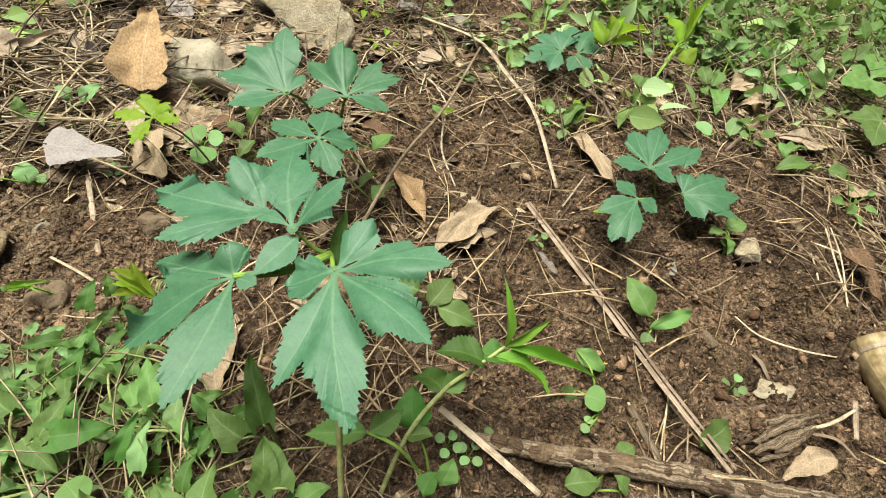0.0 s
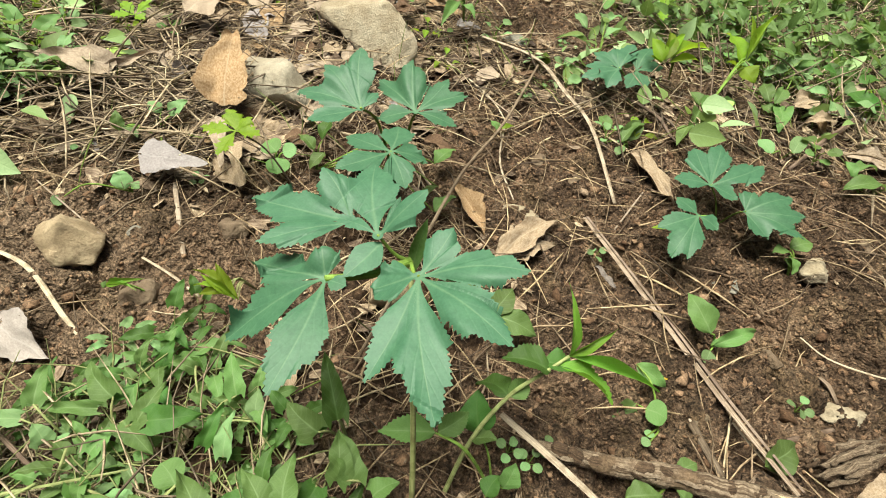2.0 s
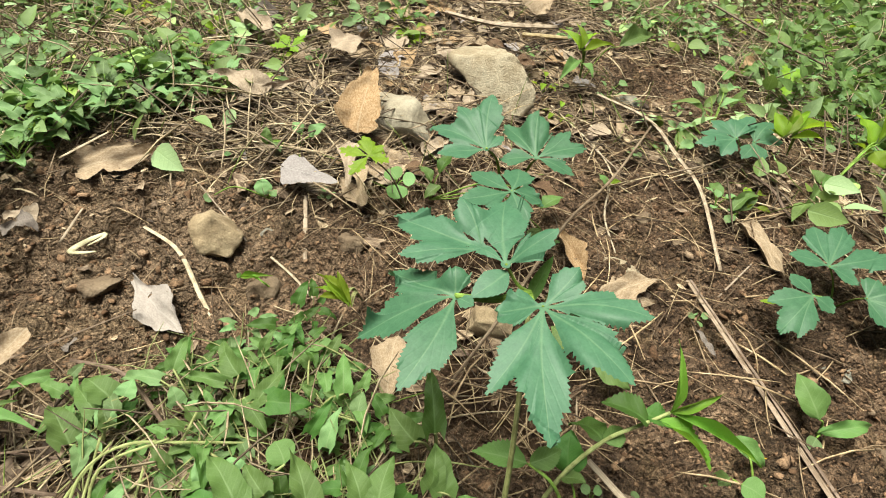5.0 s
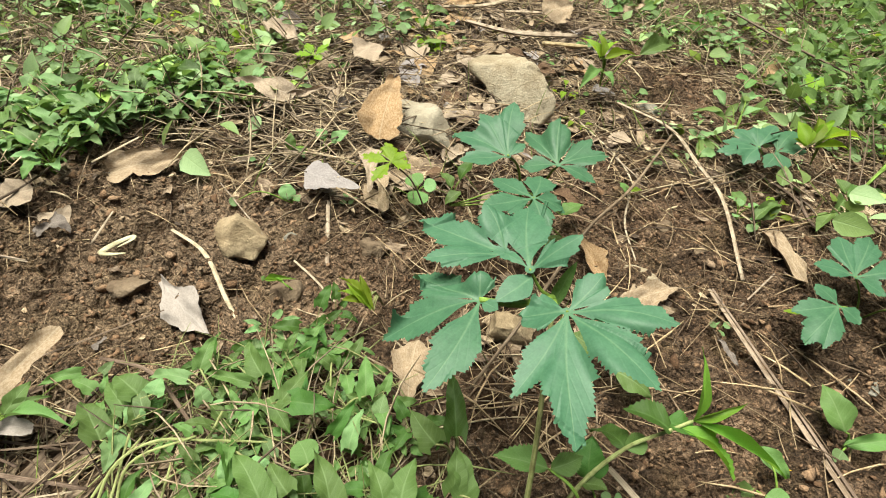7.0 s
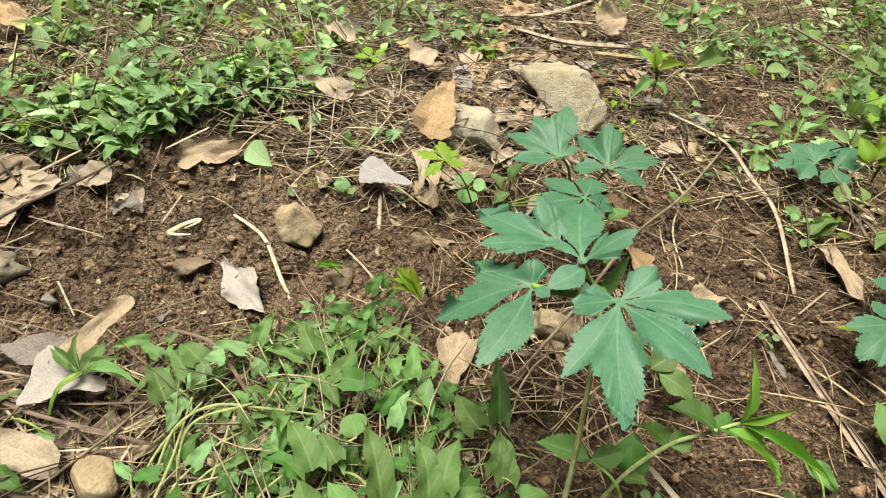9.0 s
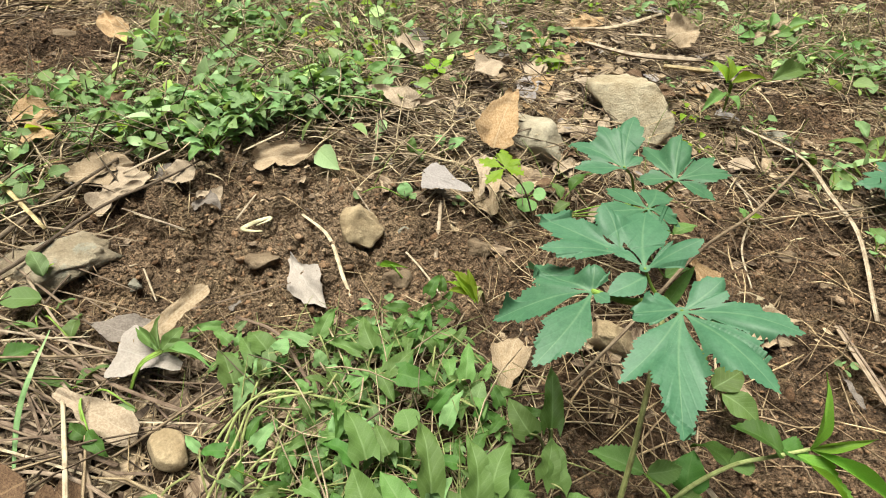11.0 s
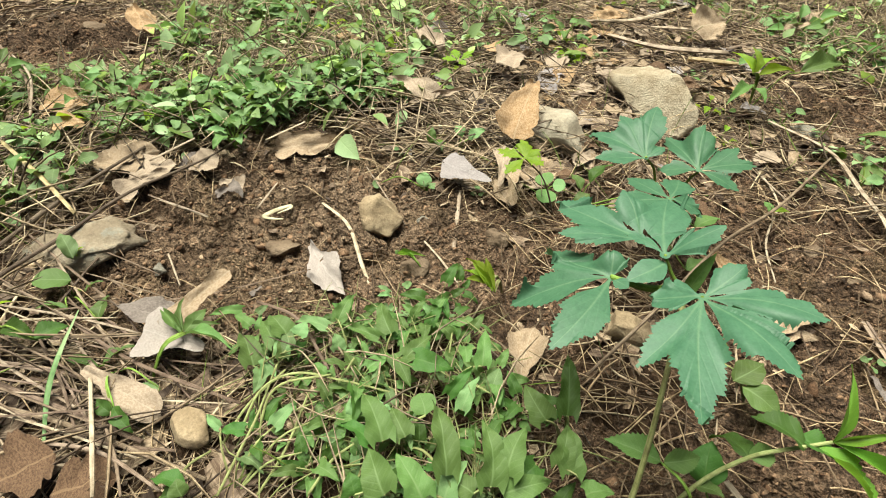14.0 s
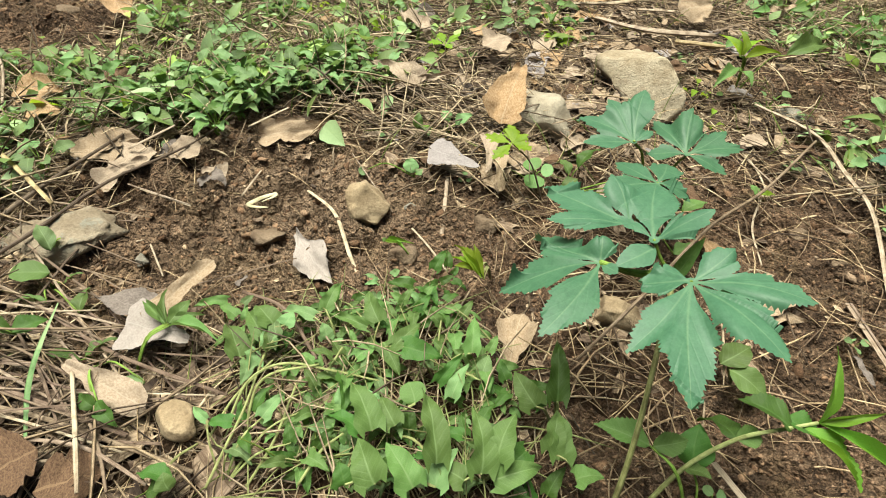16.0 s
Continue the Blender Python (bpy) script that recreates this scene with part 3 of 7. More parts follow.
def rods(name, x, y, z, length, radius, yaw, pitch, sag, mat, label, category, sides=3, steps=4):
    """Many thin bent rods as one mesh."""
    n = len(x)
    s = np.linspace(-0.5, 0.5, steps)
    d = np.stack([np.cos(yaw) * np.cos(pitch), np.sin(yaw) * np.cos(pitch), np.sin(pitch)], -1)
    side = np.stack([-np.sin(yaw), np.cos(yaw), 0 * yaw], -1)
    up = np.cross(d, side)
    mid = np.stack([x, y, z], -1)
    bow = (1 - 4 * s[None] ** 2)[..., None]
    line = mid[:, None] + d[:, None] * (s[None, :, None] * length[:, None, None]) + (side * (sag[:, :1]) + up * np.abs(sag[:, 1:]))[:, None] * bow * length[:, None, None]
    taper = 1 - 0.6 * np.abs(2 * s) ** 3
    ang = np.linspace(0, 2 * np.pi, sides, endpoint=False)
    ring = side[:, None] * np.cos(ang)[None, :, None] + up[:, None] * np.sin(ang)[None, :, None]
    verts = line[:, :, None] + ring[:, None] * (radius[:, None, None, None] * taper[None, :, None, None])
    uv = np.broadcast_to(np.stack(np.broadcast_arrays(np.arange(sides)[None, :] / sides, s[:, None] * 3), -1)[None], (n, steps, sides, 2))
    one = [(i * sides + j, i * sides + (j + 1) % sides, (i + 1) * sides + (j + 1) % sides, (i + 1) * sides + j) for i in range(steps - 1) for j in range(sides)]
    faces = np.array(one)[None] + (np.arange(n) * steps * sides)[:, None, None]
    me = make_mesh(name, verts.reshape(-1, 3), faces.reshape(-1, 4), mat, uv.reshape(-1, 2))
    return tagged(new(name, me), label, category, kind="stuff")


def lay_rods(name, count, want, lengths, radii, mat, label, category, tilt=0.10, lift=0.004, **more):
    x, y, z = scatter(count, want, **more)
    n = len(x)
    length = rs.uniform(*lengths, n)
    yaw = rs.uniform(0, np.pi * 2, n)
    pitch = rs.normal(0, tilt, n)
    radius = rs.uniform(*radii, n)
    z = z + lift * rs.rand(n) + np.abs(np.sin(pitch)) * length * 0.4 + radius
    return rods(name, x, y, z, length, radius, yaw, pitch, rs.normal(0, 0.05, (n, 2)), mat, label, category)


crumbs()
lay_rods("pine_needles", 30000, lambda a, b: (0.85 - 0.83 * bareness(a, b)) * np.clip(2.0 * value_noise(a, b, 0.12, 14) - 0.1, 0.2, 1) * np.where((a > 0.05) & (b < 0.95), 0.85, 1.0), (0.04, 0.105), (0.0005, 0.0010), NEEDLE, "fallen brown pine needles scattered over the soil", "pine needles", lift=0.006)
lay_rods("dry_straw_litter", 15000, lambda a, b: (0.7 - 0.9 * bareness(a, b)) * np.where(b < 0.45, 0.5, 1.0) * np.where(a > -0.15, 0.6, 1.0), (0.03, 0.13), (0.0007, 0.0019), PALE_GRASS, "thin dry grass stalks lying in the litter", "dry grass", tilt=0.08)


lay_rods("needle_bundles", 900, lambda a, b: np.clip(1.3 * value_noise(a, b, 0.13, 12) - 0.35, 0, 1), (0.05, 0.12), (0.0009, 0.0015), NEEDLE, "thick tan pine needles lying loose on soil", "pine needles", lift=0.006, lo=(-0.2, 0.05), hi=(0.85, 0.85))


def flakes(name, label, count, want, **more):
    """Scraps of dead leaf and bark, each a small bent sheet."""
    x, y, z = scatter(count, want, **more)
    n = len(x)
    g = np.linspace(-1, 1, 3)
    u, v = [a.ravel() for a in np.meshgrid(g, g)]
    size = (0.0022 + 0.019 * rs.rand(n) ** 3.6) * (1 - 0.7 * bareness(x, y)) * np.where((x > -0.35) & (y < 0.55), 0.6, 1.0) * np.where(x > 0.05, 0.9, 1.0)
    wide = rs.uniform(0.4, 0.9, n)
    shape = np.stack([u[None] * wide[:, None] * (1 - 0.35 * v[None] ** 2), np.broadcast_to(v[None], (n, 9)), rs.uniform(-0.2, 0.2, (n, 1)) * u[None] ** 2 + rs.uniform(-0.2, 0.2, (n, 1)) * v[None] ** 2], -1)
    shape = shape * (1 + 0.45 * rs.uniform(-1, 1, (n, 9, 1)))
    yaw, tip = rs.uniform(0, 6.28, n), rs.normal(0, 0.3, n)
    c, s, ct, st = np.cos(yaw), np.sin(yaw), np.cos(tip), np.sin(tip)
    px, py, pz = shape[..., 0] * ct[:, None] - shape[..., 2] * st[:, None], shape[..., 1], shape[..., 0] * st[:, None] + shape[..., 2] * ct[:, None]
    verts = np.stack([px * c[:, None] - py * s[:, None], px * s[:, None] + py * c[:, None], pz], -1) * size[:, None, None] + np.stack([x, y, z + 0.0022 + 0.25 * size], -1)[:, None]
    one = np.array([(0, 1, 4, 3), (1, 2, 5, 4), (3, 4, 7, 6), (4, 5, 8, 7)])
    faces = one[None] + (np.arange(n) * 9)[:, None, None]
    uv = np.broadcast_to(np.stack([u * 0.1, v * 0.3], -1)[None], (n, 9, 2))
    me = make_mesh(name, verts.reshape(-1, 3), faces.reshape(-1, 4), LITTER, uv.reshape(-1, 2))
    tagged(new(name, me), label, "leaf litter", kind="stuff")


flakes("leaf_litter", "brown scraps of dead leaves and bark", 46000, lambda a, b: (0.9 - 0.86 * bareness(a, b)) * np.where((a > -0.35) & (b < 0.75), 0.40, 1.0) * np.where(a > 0.05, 0.85, 1.0))


# ---- stones ----
def stone(at, size, turn, mat, label, seed, sink=0.38, cuts=14, rough=0.16, face=None, lean=0.0):
    """An angular stone: a ball cut by planes and roughened; size: length, width, height."""
    rnd = random.Random(seed)
    bm = bmesh.new()
    bmesh.ops.create_icosphere(bm, subdivisions=4, radius=1)
    planes = []
    for _ in range(cuts):
        d = Vector((rnd.gauss(0, 1), rnd.gauss(0, 1), rnd.gauss(0, 1))).normalized()
        planes.append((d, rnd.uniform(0.50, 0.82)))
    if face:
        f = Matrix.Rotation(radians(-turn), 3, "Z") @ Vector(face[0])
        planes.append((Vector((f.x * size[0], f.y * size[1], f.z * size[2])).normalized(), face[1]))
    off = Vector((seed * 3.1, seed * 1.7, seed * 0.9))
    for v in bm.verts:
        p = v.co.copy()
        for d, k in planes:
            over = p.dot(d) - k
            if over > 0:
                p -= d * over * 0.97
        p *= 1 + rough * (noise.noise(p * 2.2 + off)) + 0.35 * rough * noise.noise(p * 6 + off) + 0.16 * rough * noise.noise(p * 15 + off)
        v.co = Vector((p.x * size[0] / 2, p.y * size[1] / 2, p.z * size[2] / 2))
    me = bpy.data.meshes.new("stone")
    bm.to_mesh(me)
    bm.free()
    me.polygons.foreach_set("use_smooth", [True] * len(me.polygons))
    me.materials.append(mat)
    ob = new("stone", me)
    x, y, _ = at
    ob.matrix_basis = pose(x, y, float(ground_height(x, y)) + size[2] * (0.5 - sink) * 0.8, rnd.uniform(-10, 10), rnd.uniform(-10, 10) + lean, turn)
    return tagged(ob, label, "stone")


stone((-0.365, 0.807, 0.011), (0.230, 0.130, 0.150), -34, BUFF_STONE, "large angular buff stone half sunk in the litter", 21, 0.25, 10, 0.15, face=((-0.1, -0.72, 0.64), 0.46), lean=9)
stone((-0.509, 0.830, 0.009), (0.050, 0.035, 0.030), 10, BROWN_STONE, "small rounded brown stone beside the large stone", 5)
stone((-0.455, 0.618, 0.006), (0.200, 0.090, 0.100), -27, PALE_STONE, "long pale speckled stone under a rusty dry leaf", 7, 0.42, 9, 0.10)
stone((-0.534, 0.264, -0.007), (0.085, 0.074, 0.074), 40, OCHRE_STONE, "blocky ochre stone set in bare soil", 12, 0.36, 14, 0.16)
stone((-0.389, 0.346, -0.007), (0.050, 0.042, 0.036), 70, BROWN_STONE, "small angular brown stone on bare soil", 13, 0.3)
stone((-0.445, 0.236, -0.017), (0.050, 0.040, 0.034), 100, BROWN_STONE, "soil-caked brown stone sunk in the bank", 17, 0.58)
stone((-0.174, 0.300, 0.013), (0.066, 0.052, 0.050), 25, OCHRE_STONE, "angular tan stone under the large blue-green leaves", 19, 0.15)
stone((-0.381, 0.159, -0.015), (0.048, 0.040, 0.034), 80, BROWN_STONE, "squarish brown stone at the edge of the weeds", 23, 0.2)
stone((-0.814, -0.040, -0.018), (0.155, 0.100, 0.070), 48, SLAB_STONE, "flat-topped buff stone with lichen among dry straw", 30, 0.25, 20, 0.30)
stone((-0.453, -0.082, -0.008), (0.050, 0.036, 0.036), 5, OCHRE_STONE, "smooth yellowish pebble in the straw", 31, -0.25, 5, 0.05)
stone((0.213, 0.438, 0.004), (0.050, 0.042, 0.014), 30, GREY_STONE, "flat grey stone pressed into the soil", 37)
stone((0.329, 0.487, 0.008), (0.046, 0.040, 0.030), 65, BUFF_STONE, "pale tan stone beside a seedling", 41)
stone((0.396, 0.549, 0.012), (0.056, 0.026, 0.020), -15, BROWN_STONE, "long flat brown stone on bare soil", 43)
stone((-0.038, 0.597, -0.002), (0.034, 0.026, 0.022), 40, BROWN_STONE, "reddish brown stone lying on the soil", 47)
stone((0.018, 0.570, 0.001), (0.030, 0.026, 0.020), 15, BROWN_STONE, "small crusted brown clod of stone", 53)
stone((-0.048, 0.477, -0.001), (0.062, 0.032, 0.020), -8, BUFF_STONE, "flat pale stone beside a dry leaf", 59)
stone((0.148, 0.267, 0.008), (0.028, 0.020, 0.016), 20, BROWN_STONE, "small brown stone near a seedling", 61)
stone((0.308, 0.293, 0.004), (0.052, 0.030, 0.022), 10, BUFF_STONE, "pale crumbly stone on bare soil", 67)
stone((-0.493, 0.310, -0.008), (0.026, 0.020, 0.016), 0, GREY_STONE, "small grey pebble on dark soil", 71)
stone((0.249, 0.341, 0.004), (0.030, 0.022, 0.016), 130, BROWN_STONE, "brown pebble beside a long straw", 73)
stone((0.015, 0.564, 0.001), (0.030, 0.024, 0.020), 30, BROWN_STONE, "crumbly brown stone on the open soil", 79)
stone((0.003, 0.720, 0.001), (0.030, 0.026, 0.018), 60, BUFF_STONE, "small tan stone beside a bent straw", 83)
stone((-0.735, 0.014, -0.037), (0.050, 0.024, 0.020), 25, GREY_STONE, "long grey stone chip in the soil", 89)
# A mound of soil, built with the stone shape and material.
stone((-0.634, 0.163, -0.037), (0.060, 0.050, 0.030), 45, BROWN_STONE, "earthy brown soil clod in the bank", 97, 0.6)
stone((-0.118, 0.940, 0.001), (0.060, 0.040, 0.030), 10, GREY_STONE, "dark grey stone in the shade of weeds", 101)
stone((-1.557, 0.323, 0.000), (0.080, 0.060, 0.050), 10, BROWN_STONE, "dark brown stone in a far patch of soil", 103)


# ---- dry leaves ----
def dry_leaf(a, b, width, mat, label, seed, shape="ovate", curl=0.6, arch=0.10, wavy=0.05, roll=0.0, ragged=0.16, stalk=True, fold=0.1, crumple=0.65):
    """A fallen leaf from its stalk end a to its tip b."""
    a, b = Vector(a), Vector(b)
    under = max(rest(a.lerp(b, k / 6))[2] + 0.009 - a.lerp(b, k / 6).z for k in range(7))
    a, b = a + Vector((0, 0, max(0, under))), b + Vector((0, 0, max(0, under)))
    length = (b - a).length
    top = thing("dry_leaf", a, label, "dry leaf")
    v, f, uv = blade_data(shape, 26, 0, 0, fold * 0.6, arch * 0.5, wavy * 0.4, seed, 15, curl * 0.45, ragged)
    off = Vector((seed * 1.3, seed * 2.9, seed * 0.7))
    bent = lambda x, y, f, k: noise.noise(Vector((x * f, y * f, k)) + off)  # noqa: E731
    v = [(x + 0.045 * bent(x, y, 3, 1) + 0.02 * bent(x, y, 9, 2), y + 0.05 * bent(x, y, 4, 5) + 0.02 * bent(x, y, 10, 6), z + crumple * (0.20 * abs(bent(x, y, 1.9, 0)) + 0.07 * abs(bent(x, y, 4.3, 3)) - 0.05) + 0.018 * bent(x, y, 9, 4)) for x, y, z in v]
    me = make_mesh("blade", v, f, mat, uv)
    part("blade", me, top, along(a, b, roll, width, slope(Vector(a).lerp(Vector(b), 0.5))))
    if stalk:
        d = (Vector(a) - Vector(b)).normalized() * length * 0.28
        p = [Vector(a) + d + Vector((0, 0, 0.002)), Vector(a) + d * 0.5 + Vector((d.y, -d.x, 0)) * 0.12, Vector(a) - d * 0.1]
        v, f, uv = tube_data(p, [0.0009, 0.0008, 0.0010], 5)
        part("stalk", make_mesh("stalk", local(v, a), f, TWIG, uv), top)
    return top


dry_leaf((-0.001, 0.472, 0.012), (-0.072, 0.373, 0.022), 0.060, TAN, "large tan curled dry leaf on bare soil", 1, curl=0.9, arch=0.15)
dry_leaf((-0.263, 0.248, -0.004), (-0.229, 0.155, 0.007), 0.044, TAN, "upright tan dry leaf with ragged edges", 2, curl=0.5)
dry_leaf((-0.520, 0.386, 0.044), (-0.440, 0.402, 0.040), 0.078, LILAC, "small mauve-grey dry leaf lying flat", 3, "oval", curl=0.05, ragged=0.10, crumple=0.06, arch=0.0, wavy=0.0, roll=22, fold=0.0)
dry_leaf((-0.482, 0.492, 0.036), (-0.432, 0.412, 0.028), 0.064, PALE, "tan dry leaf beside a yellow-green plant", 4, "oval", curl=0.3, ragged=0.08, crumple=0.25)
dry_leaf((-0.446, 0.462, 0.024), (-0.400, 0.398, 0.020), 0.056, TAN, "beige folded dry leaf beside a yellow-green plant", 47, "torn", curl=0.3, ragged=0.08, crumple=0.25, stalk=False)
dry_leaf((-0.512, 0.622, 0.088), (-0.474, 0.508, 0.052), 0.076, RUST, "large rusty orange folded dry leaf", 5, "torn", curl=0.3, arch=0.10, wavy=0.05, ragged=0.14, crumple=0.6, roll=-12, stalk=False)
dry_leaf((-0.485, 0.541, 0.040), (-0.455, 0.514, 0.020), 0.050, BROWN, "dark brown dry leaf below a rusty one", 48, "torn", curl=0.4, ragged=0.2, stalk=False)
dry_leaf((-0.684, 0.488, 0.041), (-0.612, 0.594, 0.055), 0.055, PALE, "long tan rolled dry leaf", 6, "elliptic", curl=1.1, arch=0.04, ragged=0.05, crumple=0.2, roll=22)
dry_leaf((-0.752, 0.508, 0.062), (-0.648, 0.532, 0.056), 0.088, PALE, "pale beige dry leaf with a torn edge", 7, "oval", curl=0.3, ragged=0.05, crumple=0.2, roll=30)
dry_leaf((-0.584, 0.616, 0.024), (-0.603, 0.560, 0.015), 0.030, MAUVE, "grey crumpled strip of dead leaf", 8, "elliptic", curl=1.6, wavy=0.12)
dry_leaf((0.089, 0.646, 0.016), (0.156, 0.555, 0.015), 0.033, TAN, "narrow tan dry leaf curled along its length", 9, "elliptic", curl=0.6, arch=0.05)
dry_leaf((0.049, 0.405, 0.015), (0.078, 0.381, 0.007), 0.034, MAUVE, "small grey folded scrap of dry leaf", 10, "lance", curl=0.9)
dry_leaf((-0.147, 0.503, 0.008), (-0.089, 0.423, 0.009), 0.034, RUST, "rusty dry leaf under the green leaves", 11, "elliptic", curl=1.0)
dry_leaf((0.277, 0.188, 0.030), (0.327, 0.216, 0.040), 0.060, TAN, "large pale dry leaf folded over itself", 12, "ovate", curl=1.6, ragged=0.08, crumple=0.9)
dry_leaf((0.373, 0.902, 0.035), (0.406, 0.796, 0.031), 0.055, RUST, "orange-brown dry leaf under weeds", 13, curl=0.9)
dry_leaf((0.504, 0.991, 0.030), (0.501, 0.911, 0.025), 0.035, PALE, "pale dry leaf standing on edge", 14, "lance", curl=1.0, roll=40)
dry_leaf((0.842, 1.396, 0.020), (0.717, 1.226, 0.021), 0.070, BROWN, "dark brown dry leaf in the undergrowth", 15, curl=0.9)
dry_leaf((0.451, 0.510, 0.031), (0.470, 0.429, 0.026), 0.085, BROWN, "broad brown dry leaf pressed on the soil", 16, curl=0.5)
dry_leaf((-0.586, 0.174, -0.020), (-0.483, 0.142, -0.022), 0.054, WHITE, "whitish dry leaf lying on bare soil", 17, "vase", curl=0.2, ragged=0.07, arch=0.03, crumple=0.12, stalk=False, roll=10)
dry_leaf((-0.590, -0.056, 0.014), (-0.522, -0.022, 0.008), 0.072, WHITE, "pale grey dry leaf lying in straw", 18, "torn", curl=0.2, crumple=0.18, ragged=0.05, arch=0.02, wavy=0.02, roll=26, stalk=False)
dry_leaf((-0.576, -0.040, 0.012), (-0.610, 0.066, 0.002), 0.082, TAN, "tan dry leaf propped on the weeds", 19, "oval", curl=0.3, crumple=0.25, arch=0.05, wavy=0.03, roll=24, ragged=0.08, stalk=False)
dry_leaf((-0.664, -0.056, 0.002), (-0.586, -0.024, 0.004), 0.066, MAUVE, "grey-brown torn dry leaf", 20, "oval", curl=0.4, ragged=0.06, crumple=0.4)
dry_leaf((-0.594, -0.122, 0.010), (-0.482, -0.096, 0.008), 0.072, PALE, "large pale grey dry leaf among straw", 21, "oval", curl=0.3, ragged=0.06, crumple=0.25, roll=14)
# These two leaves use the darker BROWN to imitate the shade on them.
dry_leaf((-0.514, -0.175, 0.020), (-0.519, -0.222, 0.025), 0.090, BROWN, "large brown curled dry leaf toned dark for shade", 22, curl=1.6)
dry_leaf((-0.453, -0.151, 0.009), (-0.477, -0.193, 0.023), 0.080, BROWN, "rusty brown dry leaf with raised edges, toned dark for shade", 23, curl=1.5)
dry_leaf((-0.777, 0.267, 0.015), (-0.691, 0.353, 0.024), 0.052, TAN, "long tan dry leaf on the bank edge", 24, "torn", curl=0.5, ragged=0.22, crumple=0.7, roll=18)
dry_leaf((-0.868, 0.062, 0.006), (-0.893, 0.140, 0.016), 0.060, PALE, "beige flat dry leaf under dark twigs", 25, "torn", curl=0.15, crumple=0.4, ragged=0.12)
dry_leaf((-0.932, 0.118, 0.009), (-0.972, 0.054, 0.010), 0.045, TAN, "flat tan dry leaf at the bank edge", 26, curl=0.5)
dry_leaf((-0.842, 0.197, 0.009), (-0.874, 0.144, 0.005), 0.044, MAUVE, "grey dry leaf beneath a twig", 27, curl=0.6)
dry_leaf((-0.781, 0.150, -0.010), (-0.765, 0.186, -0.006), 0.050, MAUVE, "mauve-brown crumpled dry leaf on soil", 28, "torn", curl=0.6, ragged=0.25, crumple=1.2, roll=16)
dry_leaf((-0.528, 0.402, 0.008), (-0.455, 0.407, 0.006), 0.030, PALE, "pale scrap of dry leaf lying flat", 29, "elliptic", curl=0.3, stalk=False)
dry_leaf((-0.853, 0.828, 0.031), (-0.888, 0.736, 0.022), 0.072, MAUVE, "grey crumpled dry leaf among weeds", 30, curl=1.1, wavy=0.12)
dry_leaf((-0.660, 0.856, 0.022), (-0.661, 0.747, 0.033), 0.060, TAN, "pale tan dry leaf standing in litter", 31, curl=0.9, roll=25)
dry_leaf((-0.764, 0.830, 0.021), (-0.676, 0.803, 0.022), 0.060, RUST, "orange-brown dry leaf in litter", 32, curl=0.8)
dry_leaf((-0.693, 1.204, 0.030), (-0.614, 1.216, 0.020), 0.060, RUST, "bright rusty dry leaf far in the litter", 33, curl=0.9)
dry_leaf((-1.461, 0.391, 0.060), (-1.331, 0.359, 0.030), 0.080, RUST, "rusty curled dry leaf in the far weeds", 34, curl=1.0)
dry_leaf((-1.061, 0.099, 0.020), (-1.130, 0.066, 0.030), 0.060, RUST, "orange-tan dry leaf beneath weeds", 35, curl=0.7)
dry_leaf((-1.111, 0.211, 0.052), (-1.061, 0.212, 0.023), 0.050, BROWN, "brown dry leaf hanging in weeds", 36, curl=0.9)
dry_leaf((-0.872, 0.403, 0.059), (-0.828, 0.410, 0.048), 0.050, BROWN, "dark brown dry leaf shaded by weeds", 37, curl=0.8)
dry_leaf((-0.385, 0.898, 0.029), (-0.310, 0.911, 0.037), 0.070, BROWN, "dark brown dry leaf behind the large stone", 38, curl=1.0)
dry_leaf((-0.066, 0.396, 0.012), (0.002, 0.433, 0.012), 0.058, TAN, "tan dry leaf shaded by the large leaf", 39, curl=0.8, stalk=False)
dry_leaf((-0.373, 0.021, 0.005), (-0.341, 0.024, 0.010), 0.034, TAN, "small tan dry leaf caught in weeds", 40, curl=0.7)
dry_leaf((0.135, 1.252, 0.020), (0.047, 1.128, 0.021), 0.055, RUST, "orange dry leaf among fresh seedlings", 41, curl=0.8)
dry_leaf((-0.203, 0.558, 0.023), (-0.153, 0.568, 0.005), 0.042, BROWN, "dark brown dry leaf behind the plant stem", 42, curl=1.0)
dry_leaf((-0.464, 1.313, 0.020), (-0.412, 1.401, 0.030), 0.080, TAN, "tan dry leaf on a heap of dry stalks", 43, curl=0.8)
dry_leaf((-0.284, 1.556, 0.020), (-0.202, 1.472, 0.020), 0.080, TAN, "brownish dry leaf beneath far weeds", 44, curl=0.8)
dry_leaf((-1.187, 0.625, 0.031), (-1.171, 0.718, 0.030), 0.080, BROWN, "brown dry leaf at the far edge of weeds", 45, curl=0.9)
dry_leaf((-0.592, 0.091, -0.040), (-0.595, 0.073, -0.044), 0.024, MAUVE, "small mauve scrap of dead leaf", 46, "round", curl=0.6, stalk=False, ragged=0.25)


dry_leaf((-0.647, 0.706, 0.053), (-0.626, 0.788, 0.054), 0.070, PALE, "beige dry leaf propped among seedlings", 51, curl=0.5, roll=14)
dry_leaf((-0.891, 0.736, 0.052), (-0.782, 0.712, 0.053), 0.080, PALE, "pale crumpled dry leaf behind seedlings", 52, curl=0.6, roll=14, wavy=0.1)
dry_leaf((-0.375, 0.860, 0.051), (-0.317, 0.894, 0.048), 0.080, BROWN, "dark brown dry leaf above the large stone", 53, curl=0.9, roll=30)
dry_leaf((-0.646, 1.108, 0.050), (-0.578, 1.127, 0.050), 0.090, RUST, "orange dry leaf among far stalks", 54, curl=0.7, roll=35)
